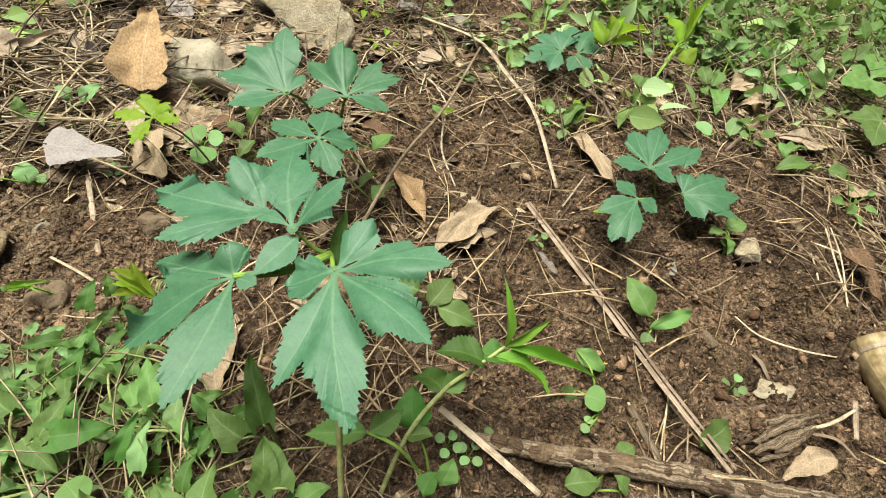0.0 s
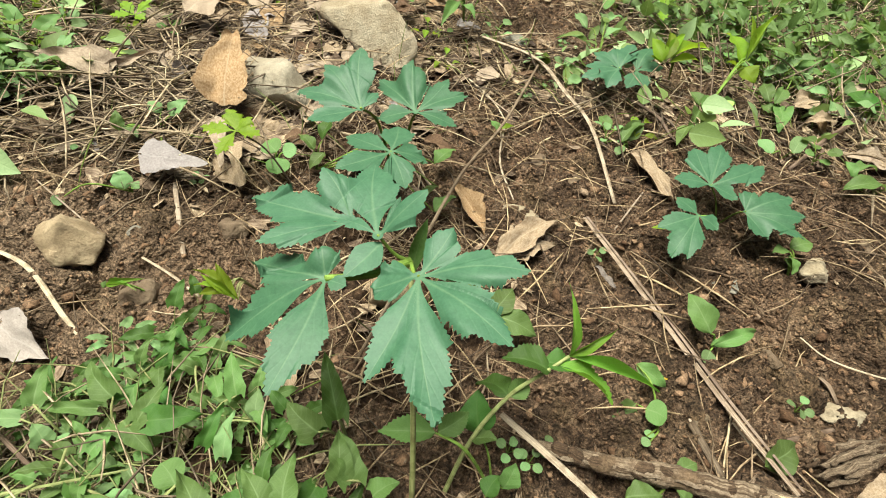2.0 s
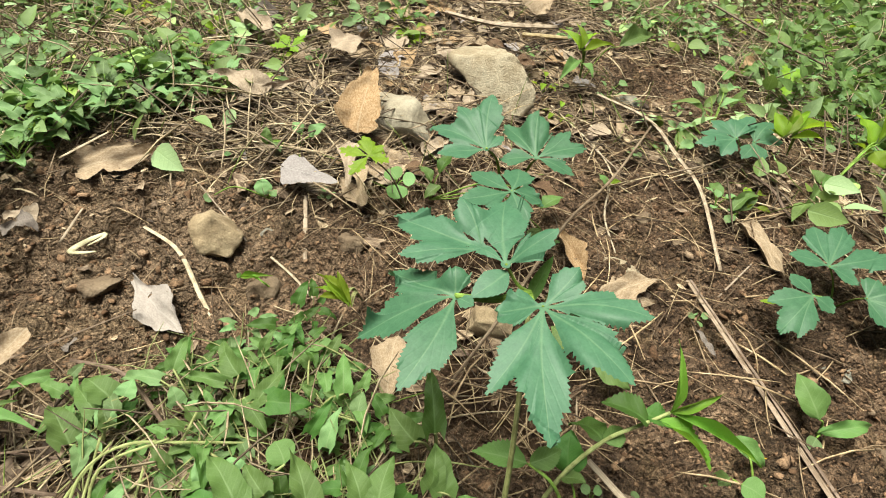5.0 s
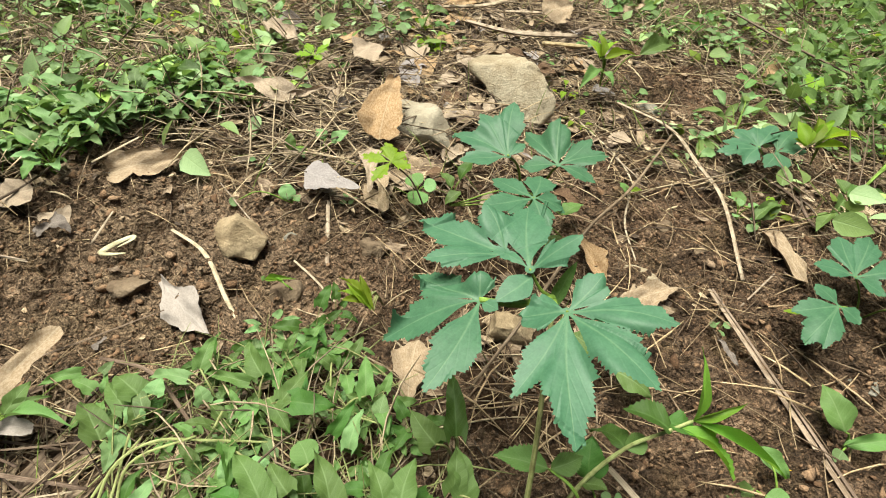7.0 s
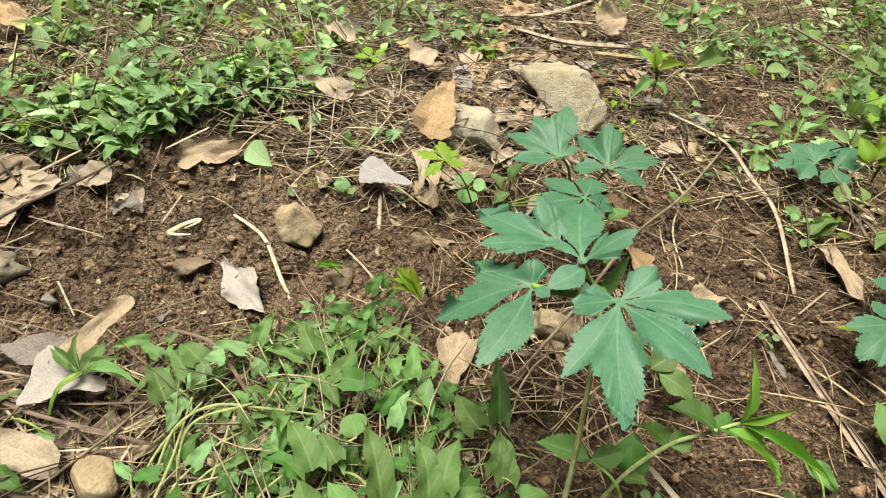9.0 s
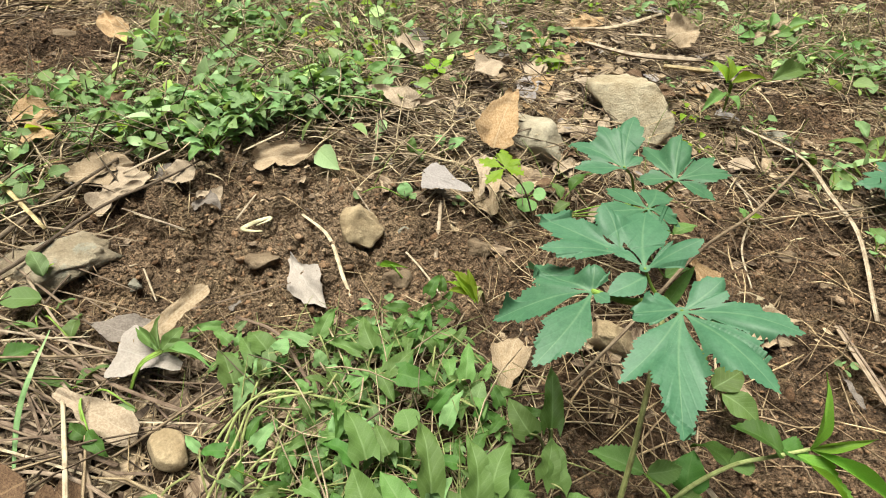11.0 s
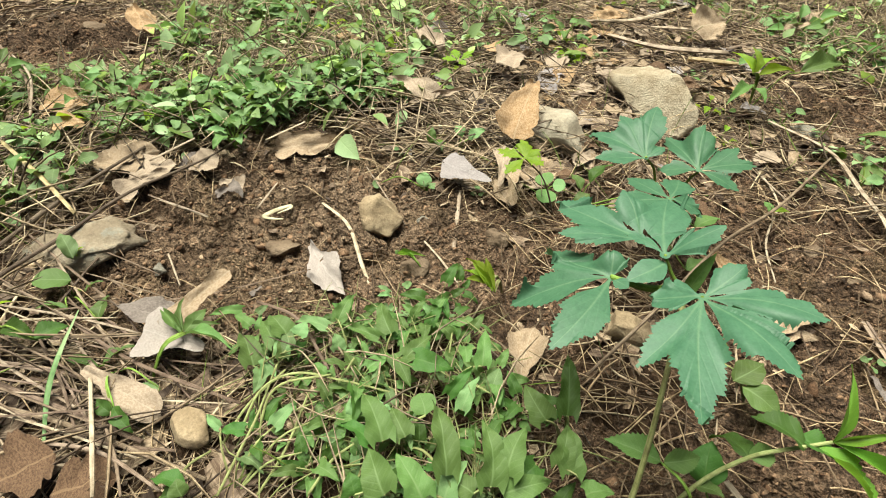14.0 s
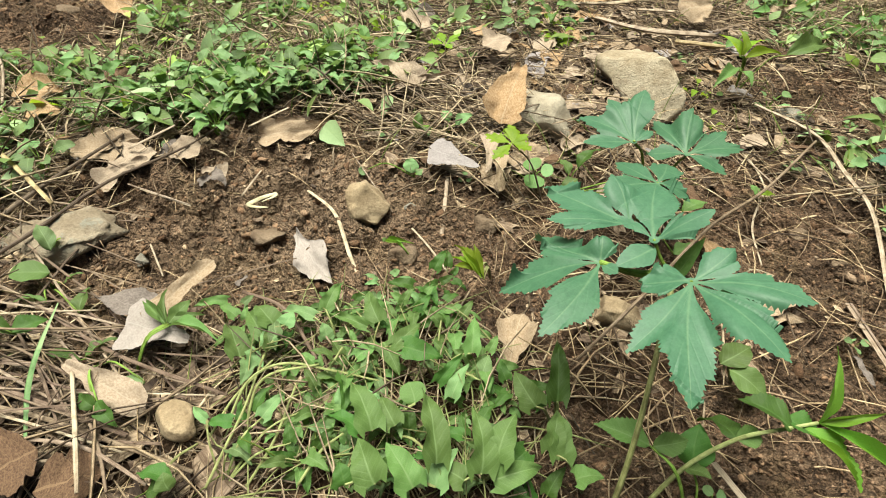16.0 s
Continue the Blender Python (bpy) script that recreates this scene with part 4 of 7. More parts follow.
dry_leaf((-0.424, 1.159, 0.050), (-0.378, 1.259, 0.060), 0.090, TAN, "tan dry leaf among far stalks", 55, curl=0.7, roll=35)
dry_leaf((-0.262, 1.304, 0.050), (-0.223, 1.373, 0.060), 0.090, TAN, "tan dry leaf under far weeds", 56, curl=0.7, roll=35)
dry_leaf((-1.190, 0.075, 0.030), (-1.112, 0.125, 0.040), 0.075, RUST, "tan-orange curled dry leaf in weeds", 57, curl=0.8, roll=20)
dry_leaf((-0.797, 0.168, -0.004), (-0.763, 0.190, -0.005), 0.045, PALE, "small torn pale dry leaf on soil", 58, "torn", curl=0.5, ragged=0.25, roll=16)
dry_leaf((-0.960, 0.066, 0.017), (-0.902, 0.138, 0.026), 0.050, TAN, "long tan dry leaf at the bank edge", 59, "elliptic", curl=0.4, roll=15)
dry_leaf((0.352, 0.826, 0.047), (0.417, 0.888, 0.046), 0.048, TAN, "brown dry leaf on needle litter", 60, curl=0.7, roll=20)
dry_leaf((0.354, 0.776, 0.048), (0.423, 0.823, 0.039), 0.036, TAN, "long tan dry leaf on needle litter", 61, "elliptic", curl=0.5, roll=15)
dry_leaf((0.446, 0.876, 0.047), (0.477, 0.914, 0.065), 0.045, PALE, "pale dry leaf standing in needles", 62, "lance", curl=0.6, roll=20)


def scrap_leaves():
    """Smaller dead leaves strewn through the litter."""
    rnd = random.Random(77)
    mats = [PALE, PALE, PALE, TAN, TAN, LILAC, RUST, BROWN]
    words = {"dry_pale": "pale beige", "dry_tan": "tan", "dry_lilac": "greyish", "dry_rust": "rusty", "dry_brown": "dark brown"}
    made = 0
    while made < 320:
        x, y = rnd.uniform(-1.5, 0.8), rnd.uniform(-0.1, 1.6)
        if made % 4 == 0:
            x, y = rnd.gauss(-0.50, 0.20), rnd.gauss(1.10, 0.22)
        if made % 4 == 1:
            x, y = rnd.gauss(-0.62, 0.22), rnd.gauss(0.62, 0.14)
        if y < 0.45 * (x + 0.55) - 0.2 or bareness(np.array(x), np.array(y)) > 0.22 or (x > -0.4 and y < 0.5):
            continue
        n, ang, m = rnd.uniform(0.03, 0.070) * (1.3 if y > 0.65 else 1.0), rnd.uniform(0, 6.28), rnd.choice(mats)
        a = rest((x, y, 0), 0.010)
        b = rest((x + n * math.cos(ang), y + n * math.sin(ang), 0), 0.010 + rnd.uniform(-0.003, 0.010))
        dry_leaf(a, b, n * rnd.uniform(0.45, 0.8), m, words[m.name] + " dead leaf lying in needle litter", 200 + made, rnd.choice(["ovate", "elliptic", "torn", "torn"]), rnd.uniform(0.3, 1.1), ragged=0.15, stalk=made % 3 == 0, crumple=0.55)["group"] = "dead leaves in litter"
        made += 1


scrap_leaves()


# ---- sticks and stalks ----
def stick(name, points, radii, mat, label, category, seed=0, sides=7, rough=0.08, flat=1.0):
    at = points[0]
    v, f, uv = tube_data(points, radii, sides, rough, seed, flat)
    ob = new(name, make_mesh(name, local(v, at), f, mat, uv))
    ob.location = at
    return tagged(ob, label, category)


def straw(points, r, label="dry pale straw lying on the ground", mat=STRAW, flat=0.6):
    return stick("straw", points, [r * 0.9, r, r, r * 0.75], mat, label, "straw", sides=6, rough=0.05, flat=flat)


straw([(-0.178, 0.878, 0.030), (-0.076, 0.840, 0.030), (-0.016, 0.748, 0.030), (0.030, 0.672, 0.028), (0.072, 0.527, 0.014)], 0.0040, "long pale bent straw lying on bare soil")
straw([(0.032, 0.483, 0.017), (0.121, 0.354, 0.018), (0.176, 0.259, 0.028), (0.224, 0.181, 0.039)], 0.0036, "long split grey-brown stalk across the soil", SPLIT_STRAW, 0.6)
straw([(0.035, 0.484, 0.019), (0.1245, 0.357, 0.021), (0.180, 0.261, 0.031), (0.227, 0.184, 0.042)], 0.0022, "thin split stalk lying beside a thicker one", SPLIT_STRAW, 0.5)
straw([(-0.069, 0.816, 0.031), (-0.100, 0.623, 0.035), (-0.136, 0.482, 0.042), (-0.159, 0.300, 0.049), (-0.183, 0.210, 0.008)], 0.0022, "long brown dry stalk leaning through the plant", GREY_STRAW, 0.9)
straw([(-0.483, 0.383, 0.009), (-0.448, 0.331, -0.002), (-0.414, 0.279, -0.016)], 0.0034, "short pale upright dry stalk on soil")
straw([(-0.461, 0.275, -0.004), (-0.422, 0.266, -0.011), (-0.381, 0.252, -0.018)], 0.0018, "thin pale dry stalk on bare soil")
straw([(-0.634, 0.240, -0.005), (-0.558, 0.223, 0.005), (-0.492, 0.186, -0.007), (-0.432, 0.155, -0.009)], 0.0029, "pale curved straw beside a white dry leaf")
straw([(-0.033, 0.192, 0.020), (0.011, 0.164, 0.027), (0.058, 0.133, 0.033)], 0.0040, "split straw lying across a fallen branch", STRAW, 0.5)
straw([(0.145, 0.239, 0.020), (0.153, 0.210, 0.024), (0.165, 0.183, 0.030)], 0.0028, "short pale broken stalk on the soil")
straw([(0.187, 0.244, 0.020), (0.208, 0.208, 0.027)], 0.0015)
straw([(0.286, 0.377, 0.010), (0.309, 0.355, 0.012), (0.356, 0.348, 0.011), (0.410, 0.351, 0.009)], 0.0014, "thin curved dry grass stem on bare soil")
straw([(0.325, 0.672, 0.028), (0.396, 0.758, 0.039), (0.464, 0.838, 0.048)], 0.0020, "grey dead branch tip lying on litter", GREY_STRAW, 1.0)
straw([(0.380, 0.727, 0.039), (0.361, 0.680, 0.037)], 0.0022, "short grey side twig on litter", GREY_STRAW, 1.0)
stick("twig", [(0.086, 0.793, 0.016), (0.142, 0.753, 0.023), (0.167, 0.726, 0.020), (0.186, 0.681, 0.017)], [0.0012, 0.0016, 0.0015, 0.0011], TWIG, "dark thin dead twig on soil", "twig")
stick("twig", [(0.221, 0.774, 0.023), (0.262, 0.708, 0.025), (0.303, 0.669, 0.025)], [0.0019, 0.0019, 0.0012], TWIG, "dark dead twig under seedlings", "twig")
straw([(-0.023, 1.308, 0.100), (0.114, 1.246, 0.080), (0.266, 1.234, 0.051)], 0.0026, "long thin dry stalk hanging over weeds", GREY_STRAW, 1.0)
straw([(0.074, 0.483, 0.008), (0.112, 0.566, 0.012)], 0.0012)
straw([(-0.247, 0.811, 0.017), (-0.138, 0.727, 0.009), (-0.090, 0.658, 0.004)], 0.0018)
straw([(-1.189, -0.010, 0.030), (-0.984, -0.016, 0.028), (-0.878, -0.011, 0.010)], 0.0032, "thick pale straw lying on dry grass")
straw([(-1.515, 0.120, 0.040), (-1.284, 0.091, 0.040), (-1.104, 0.027, 0.030)], 0.0029, "pale curved dead stalk in far weeds", GREY_STRAW, 0.9)
stick("twig", [(-0.858, -0.124, 0.014), (-0.885, 0.001, 0.030), (-0.935, 0.189, 0.033)], [0.0030, 0.0029, 0.0016], TWIG, "long dark dead twig over the bank", "twig")
stick("twig", [(-0.806, -0.141, 0.012), (-0.814, -0.049, 0.019), (-0.837, 0.057, 0.022), (-0.828, 0.210, 0.027), (-0.819, 0.353, 0.083)], [0.0027, 0.0027, 0.0022, 0.0016, 0.0008], TWIG, "long thin dark twig leaning into weeds", "twig")
straw([(-0.703, -0.103, -0.002), (-0.577, -0.082, 0.000), (-0.436, -0.037, 0.007)], 0.0023, "thick pale grey stalk among straw", GREY_STRAW)
straw([(-0.793, -0.128, 0.010), (-0.724, -0.107, 0.001), (-0.674, -0.097, -0.005)], 0.0022, "flattened pale stalk at the straw edge", SPLIT_STRAW)
straw([(-0.575, -0.120, 0.013), (-0.494, -0.148, 0.027), (-0.439, -0.170, 0.032)], 0.0022, "upright-lying pale split stalk on straw", STRAW)
straw([(-0.514, -0.134, 0.013), (-0.470, -0.143, 0.017), (-0.429, -0.156, 0.021)], 0.0016, "reddish dry stalk on straw", GREY_STRAW)
straw([(-0.658, -0.189, 0.010), (-0.576, -0.157, 0.005), (-0.476, -0.120, 0.003)], 0.0031, "broad weathered stalk in the straw heap", GREY_STRAW)
straw([(-0.625, -0.199, 0.011), (-0.546, -0.158, 0.006), (-0.395, -0.101, 0.008)], 0.0025, "long weathered stalk in the straw heap", GREY_STRAW)
straw([(-0.683, -0.181, 0.010), (-0.629, -0.143, 0.003), (-0.559, -0.111, -0.003)], 0.0021, "flat weathered stalk in the straw heap", SPLIT_STRAW)
straw([(-0.552, -0.170, 0.008), (-0.487, -0.136, 0.005), (-0.442, -0.104, 0.004)], 0.0019, "grey stalk in the straw heap", GREY_STRAW)
straw([(-0.548, -0.191, 0.021), (-0.488, -0.151, 0.017), (-0.409, -0.132, 0.020)], 0.0019, "pale stalk lying over the straw heap", SPLIT_STRAW)
straw([(-0.758, 0.012, -0.022), (-0.746, 0.038, -0.024)], 0.0014)
straw([(-0.829, 0.086, -0.007), (-0.754, 0.117, -0.020)], 0.0013)
straw([(-0.736, 0.040, -0.028), (-0.679, 0.021, -0.038)], 0.0014)
straw([(-0.556, 0.063, -0.016), (-0.482, 0.071, 0.002), (-0.395, 0.045, 0.012)], 0.0022, "brown dry stem arching over weeds", GREY_STRAW, 1.0)
straw([(-0.383, 1.042, 0.033), (-0.293, 1.089, 0.031)], 0.0051, "thick yellowish cane piece in litter", CANE, 1.0)
straw([(-0.572, 1.054, 0.031), (-0.445, 1.033, 0.043), (-0.330, 1.135, 0.031)], 0.0080, "thick broken pale stalk in litter", STRAW)
straw([(-0.656, 1.103, 0.030), (-0.556, 1.169, 0.040), (-0.516, 1.416, 0.020)], 0.0056, "pale dry stalk far in the litter", STRAW)
straw([(-0.525, 1.170, 0.030), (-0.403, 1.246, 0.030)], 0.0046, "pale dry stalk far in the litter", STRAW)
straw([(-0.342, 1.186, 0.020), (-0.242, 1.426, 0.020), (-0.112, 1.602, 0.020)], 0.0046, "long dry stalk far in the litter", GREY_STRAW)
straw([(-0.408, 1.312, 0.020), (-0.237, 1.346, 0.020)], 0.0037, "grey dry stalk far in the litter", GREY_STRAW)
straw([(-0.157, 0.737, 0.010), (-0.099, 0.692, 0.009)], 0.0018)
straw([(-0.099, 0.659, 0.007), (-0.092, 0.571, 0.005), (-0.062, 0.498, 0.006)], 0.0016, "thin pale bent straw on soil")
straw([(-0.501, 0.279, 0.001), (-0.639, 0.336, 0.012)], 0.0012)
straw([(-0.713, 0.175, -0.017), (-0.718, 0.222, 0.003)], 0.0016)
straw([(-0.636, 0.478, 0.020), (-0.557, 0.540, 0.015)], 0.0020, "thin dry stalk before the dry leaves", GREY_STRAW)
straw([(-0.695, 0.515, 0.025), (-0.621, 0.549, 0.022), (-0.561, 0.580, 0.016)], 0.0026, "thin grey twig beneath dry leaves", GREY_STRAW, 1.0)


straw([(0.203, 0.768, 0.016), (0.195, 0.815, 0.059), (0.174, 0.887, 0.107)], 0.0011, "upright reddish dry grass stem", GREY_STRAW, 1.0)
straw([(0.221, 0.765, 0.017), (0.216, 0.840, 0.060), (0.209, 0.900, 0.098)], 0.0010, "upright reddish dry grass stem", GREY_STRAW, 1.0)
straw([(0.252, 0.790, 0.019), (0.235, 0.866, 0.060), (0.219, 0.950, 0.097)], 0.0010, "upright reddish dry grass stem", GREY_STRAW, 1.0)
straw([(0.240, 0.795, 0.018), (0.244, 0.849, 0.061), (0.234, 0.910, 0.089)], 0.0009, "upright reddish dry grass stem", GREY_STRAW, 1.0)
stick("twig", [(0.081, 0.804, 0.016), (0.133, 0.746, 0.025), (0.154, 0.701, 0.023), (0.181, 0.677, 0.018)], [0.0022, 0.0026, 0.0024, 0.0015], GREY_STRAW, "grey crooked dead twig on soil", "twig")
stick("twig", [(0.323, 0.671, 0.028), (0.383, 0.747, 0.041), (0.418, 0.787, 0.045), (0.468, 0.851, 0.048)], [0.0024, 0.0027, 0.0024, 0.0016], GREY_STRAW, "grey branched dead twig lying on litter", "twig")
stick("twig", [(0.395, 0.759, 0.039), (0.403, 0.733, 0.031), (0.398, 0.694, 0.027)], [0.0016, 0.0014, 0.0009], GREY_STRAW, "short grey side twig on litter", "twig")
stick("twig", [(0.146, 0.231, 0.021), (0.152, 0.208, 0.028), (0.164, 0.183, 0.030)], [0.0046, 0.0040, 0.0036], TWIG, "short broken reddish twig on soil", "twig")
stick("twig", [(0.148, 0.230, 0.021), (0.161, 0.241, 0.025)], [0.0040, 0.0030], TWIG, "broken twig end on soil", "twig")
straw([(0.292, 0.326, 0.014), (0.298, 0.316, 0.016), (0.305, 0.300, 0.012)], 0.0030, "short reddish stick on bare soil", GREY_STRAW)
straw([(0.235, 0.238, 0.024), (0.263, 0.252, 0.023), (0.290, 0.267, 0.016)], 0.0026, "thin grey stick on bare soil", GREY_STRAW)
straw([(0.323, 0.248, 0.019), (0.351, 0.259, 0.023), (0.385, 0.281, 0.022)], 0.0018, "pale stick beside rotten wood", STRAW)
straw([(0.330, 0.247, 0.016), (0.354, 0.244, 0.019), (0.368, 0.228, 0.019)], 0.0020, "thin grey root across the soil", GREY_STRAW)
straw([(0.395, 0.295, 0.014), (0.376, 0.249, 0.018)], 0.0030, "short pale stalk at the cane", STRAW)
straw([(0.431, 0.539, 0.032), (0.426, 0.465, 0.028), (0.428, 0.423, 0.022)], 0.0014, "bent tan stalk on the soil", STRAW)
straw([(0.439, 0.542, 0.032), (0.434, 0.483, 0.031), (0.419, 0.394, 0.021)], 0.0012, "bent tan stalk on the soil", STRAW)
straw([(0.408, 0.511, 0.020), (0.404, 0.465, 0.020), (0.400, 0.436, 0.017)], 0.0014, "thin bent tan stalk on the soil", STRAW)


def petal():
    a, b = (0.124, 0.276, 0.016), (0.135, 0.275, 0.017)
    ob = new("petal", make_mesh("petal", *(lambda d: (d[0], d[1], FRESH_PETAL, d[2]))(blade_data("round", 8, fold=0.3, arch=0.15, seed=3))))
    ob.matrix_basis = along(a, b, 0, 0.012)
    tagged(ob, "small yellow fallen petal on soil", "petal")


petal()

straw([(-1.065, -0.019, 0.050), (-0.932, -0.017, 0.045), (-0.841, -0.017, 0.025)], 0.0034, "pale greenish dead stalk lying on dry grass", CANE)
straw([(-1.397, 0.112, 0.050), (-1.226, 0.087, 0.060), (-1.108, 0.019, 0.020)], 0.0022, "bent pale stem standing in dry grass", STRAW, 1.0)
straw([(-0.890, 0.114, 0.023), (-0.857, 0.180, 0.046)], 0.0024, "pale dry stalk among bank weeds", STRAW)
straw([(-0.960, -0.060, 0.028), (-1.001, -0.013, 0.049)], 0.0020, "pale dry stalk among bank weeds", STRAW)
straw([(-0.839, 0.077, 0.003), (-0.756, 0.118, -0.019)], 0.0014, "thin pale straw across bare soil", STRAW)
straw([(-0.789, 0.260, 0.033), (-0.758, 0.320, 0.052)], 0.0020, "pale dry stalk on the bank edge", STRAW)
dry_leaf((-0.939, 0.052, 0.026), (-0.901, 0.109, 0.024), 0.050, TAN, "folded tan dry leaf beneath dark twigs", 63, "torn", curl=0.4, crumple=0.4, ragged=0.08, roll=22, stalk=False)
dry_leaf((-0.865, 0.048, 0.007), (-0.854, 0.123, 0.018), 0.056, PALE, "pale pinkish flat dry leaf beneath dark twigs", 64, "torn", curl=0.2, crumple=0.2, ragged=0.06, roll=20, stalk=False)
dry_leaf((-0.846, 0.146, 0.010), (-0.821, 0.192, 0.023), 0.050, PALE, "beige dry leaf on the bank edge", 65, "oval", curl=0.3, crumple=0.3, ragged=0.08, roll=18, stalk=False)
dry_leaf((-1.073, 0.052, 0.040), (-1.031, 0.090, 0.050), 0.060, RUST, "orange-tan dry leaf lying in grass", 66, "oval", curl=0.5, crumple=0.5, ragged=0.08, roll=20, stalk=False)


def split_cane():
    at = (0.429, 0.306, 0.022)
    top = thing("bamboo_piece", at, "cut yellow bamboo piece lying on the soil", "bamboo")
    p = [(0.433, 0.367, 0.028), (0.438, 0.328, 0.027), (0.452, 0.276, 0.026)]
    v, f, uv = tube_data(p, [0.026, 0.026, 0.0265, 0.026], 20)
    part("culm", make_mesh("culm", local(v, at), f, CANE, uv), top)
    d = (Vector(p[1]) - Vector(p[0])).normalized() * 0.004
    v, f, uv = tube_data([Vector(p[0]) + d * 3.0, Vector(p[0]) + d * 4.2], [0.0273, 0.0273], 20)
    part("node_ring", make_mesh("node_ring", local(v, at), f, STRAW, uv), top)


split_cane()


def gnarl(verts, amount, size, seed=0):
    """Moves the points about, to break up smooth wood."""
    off = Vector((seed * 3.7, seed * 1.9, 0))
    return [Vector(v) + noise.noise_vector(Vector(v) / size + off) * amount + noise.noise_vector(Vector(v) * 3.1 / size + off) * amount * 0.5 for v in verts]


def fallen_branch():
    at = (0.002, 0.172, 0.019)
    line = [at, (0.047, 0.170, 0.023), (0.109, 0.171, 0.031), (0.172, 0.171, 0.036), (0.241, 0.171, 0.036), (0.323, 0.177, 0.028)]
    top = thing("fallen_branch", at, "fallen brown branch with peeling bark on soil", "branch")
    v, f, uv = tube_data(smooth_line(line, 7), [0.0050, 0.0082, 0.0094, 0.0100, 0.0098, 0.0088], 22, 0.05)
    part("wood", make_mesh("wood", local(gnarl(v, 0.0022, 0.016), at), f, BARE_WOOD, uv), top, label="pale weathered bare wood")
    p = smooth_line(line, 10)
    rnd = random.Random(8)
    for i in range(3, len(p) - 4, 3):
        up = Vector((rnd.uniform(-0.6, 0.6), rnd.uniform(-0.8, 0.1), 1)).normalized()
        o = p[i] + up * 0.0030
        n = rnd.randint(3, 6)
        ends = [o, o.lerp(p[min(i + n // 2, len(p) - 1)] + up * 0.0034, 1.0), p[min(i + n, len(p) - 1)] + up * 0.0028]
        v, f, uv = tube_data(ends, [0.002, 0.0066, 0.0074, 0.0066, 0.0015], 14, 0.06, i)
        if i % 2:
            q = (Vector((rnd.uniform(-0.3, 0.3), rnd.uniform(-1.0, -0.2), 1)).normalized()) * 0.0085
            s, sf, su = tube_data([p[i] + q * 0.9, p[min(i + 3, len(p) - 1)] + q, p[min(i + 6, len(p) - 1)] + q * 0.85], [0.001, 0.0028, 0.0026, 0.0008], 7, 0.1, i, 0.6)
            part("splinter", make_mesh("splinter", local(gnarl(s, 0.0016, 0.012, i), at), sf, PALE_WOOD, su), top, label="pale torn strip of wood")
        part("bark", make_mesh("bark", local(gnarl(v, 0.0024, 0.011, i), at), f, BARK, uv), top, label="dark flaking bark")


fallen_branch()


def rotten_wood():
    at = (0.295, 0.238, 0.019)
    top = thing("rotten_wood", at, "short fibrous piece of rotten wood on soil", "wood")
    line = [(0.252, 0.211, 0.022), (0.293, 0.236, 0.021), (0.343, 0.266, 0.015)]
    a, b = Vector(line[0]), Vector(line[2])
    side = (b - a).cross(Vector((0, 0, 1))).normalized()
    rnd = random.Random(4)
    for i in range(18):
        o = side * rnd.uniform(-0.012, 0.012) + Vector((0, 0, rnd.uniform(-0.004, 0.008)))
        p = [a.lerp(b, rnd.uniform(0, 0.3)) + o, Vector(line[1]) + o * 1.2, a.lerp(b, rnd.uniform(0.7, 1.05)) + o * rnd.uniform(0.3, 1)]
        v, f, uv = tube_data(p, [0.0012, 0.0034, 0.0030, 0.0008], 8, 0.1, i, rnd.uniform(0.4, 0.9))
        part("splinter", make_mesh("splinter", local(gnarl(v, 0.0030, 0.012, i), at), f, BARE_WOOD if i % 3 else BARK, uv), top)


rotten_wood()


# ---- plants ----
def blade_set(name, mat, count, shape, **more):
    return [make_mesh(name, *(lambda d: (d[0], d[1], mat, d[2]))(blade_data(shape, seed=i * 7 + 1, **more))) for i in range(count)]


ARROW = {m.name: blade_set("leaf", m, 4, "arrow", rings=16, cols=7, fold=0.16, arch=0.12, wavy=0.030, ears=0.13, ragged=0.05) for m in (WEED_LEAF, DEEP_LEAF, GREY_LEAF)}
OVATE = {m.name: blade_set("leaf", m, 4, "ovate", rings=14, cols=7, fold=0.15, arch=0.12, wavy=0.030, ragged=0.05) for m in (WEED_LEAF, DEEP_LEAF, GREY_LEAF, FRESH_LEAF, BRIGHT_LEAF, BLUE_LEAF)}
OVAL = {m.name: blade_set("leaf", m, 4, "oval", rings=9, cols=5, fold=0.18, arch=0.06, wavy=0.03) for m in (WEED_LEAF, DEEP_LEAF, GREY_LEAF, FRESH_LEAF, BRIGHT_LEAF)}
ROUND = {m.name: blade_set("leaf", m, 3, "round", rings=10, cols=7, fold=0.12, arch=0.05, wavy=0.02) for m in (WEED_LEAF, DEEP_LEAF, GREY_LEAF, FRESH_LEAF, BRIGHT_LEAF)}
LANCE = {m.name: blade_set("leaf", m, 4, "lance", rings=14, cols=5, fold=0.30, arch=0.10, wavy=0.015) for m in (WEED_LEAF, DEEP_LEAF, GREY_LEAF, FRESH_LEAF, BRIGHT_LEAF, BLUE_LEAF)}
TOOTHED = {m.name: blade_set("leaf", m, 3, "ovate", teeth=13, tooth=0.08, cols=7, fold=0.3, arch=0.10, wavy=0.02) for m in (WEED_LEAF, DEEP_LEAF, GREY_LEAF, FRESH_LEAF, BRIGHT_LEAF)}
count_of = [0]


def stalk(parent, points, r0, r1, mat, name="petiole", sides=5):
    at = parent.location
    v, f, uv = tube_data(points, [r0, (r0 + r1) / 2, r1], sides, per=6 if name == "stem" else 4)
    return part(name, make_mesh(name, local(v, at), f, mat, uv), parent)


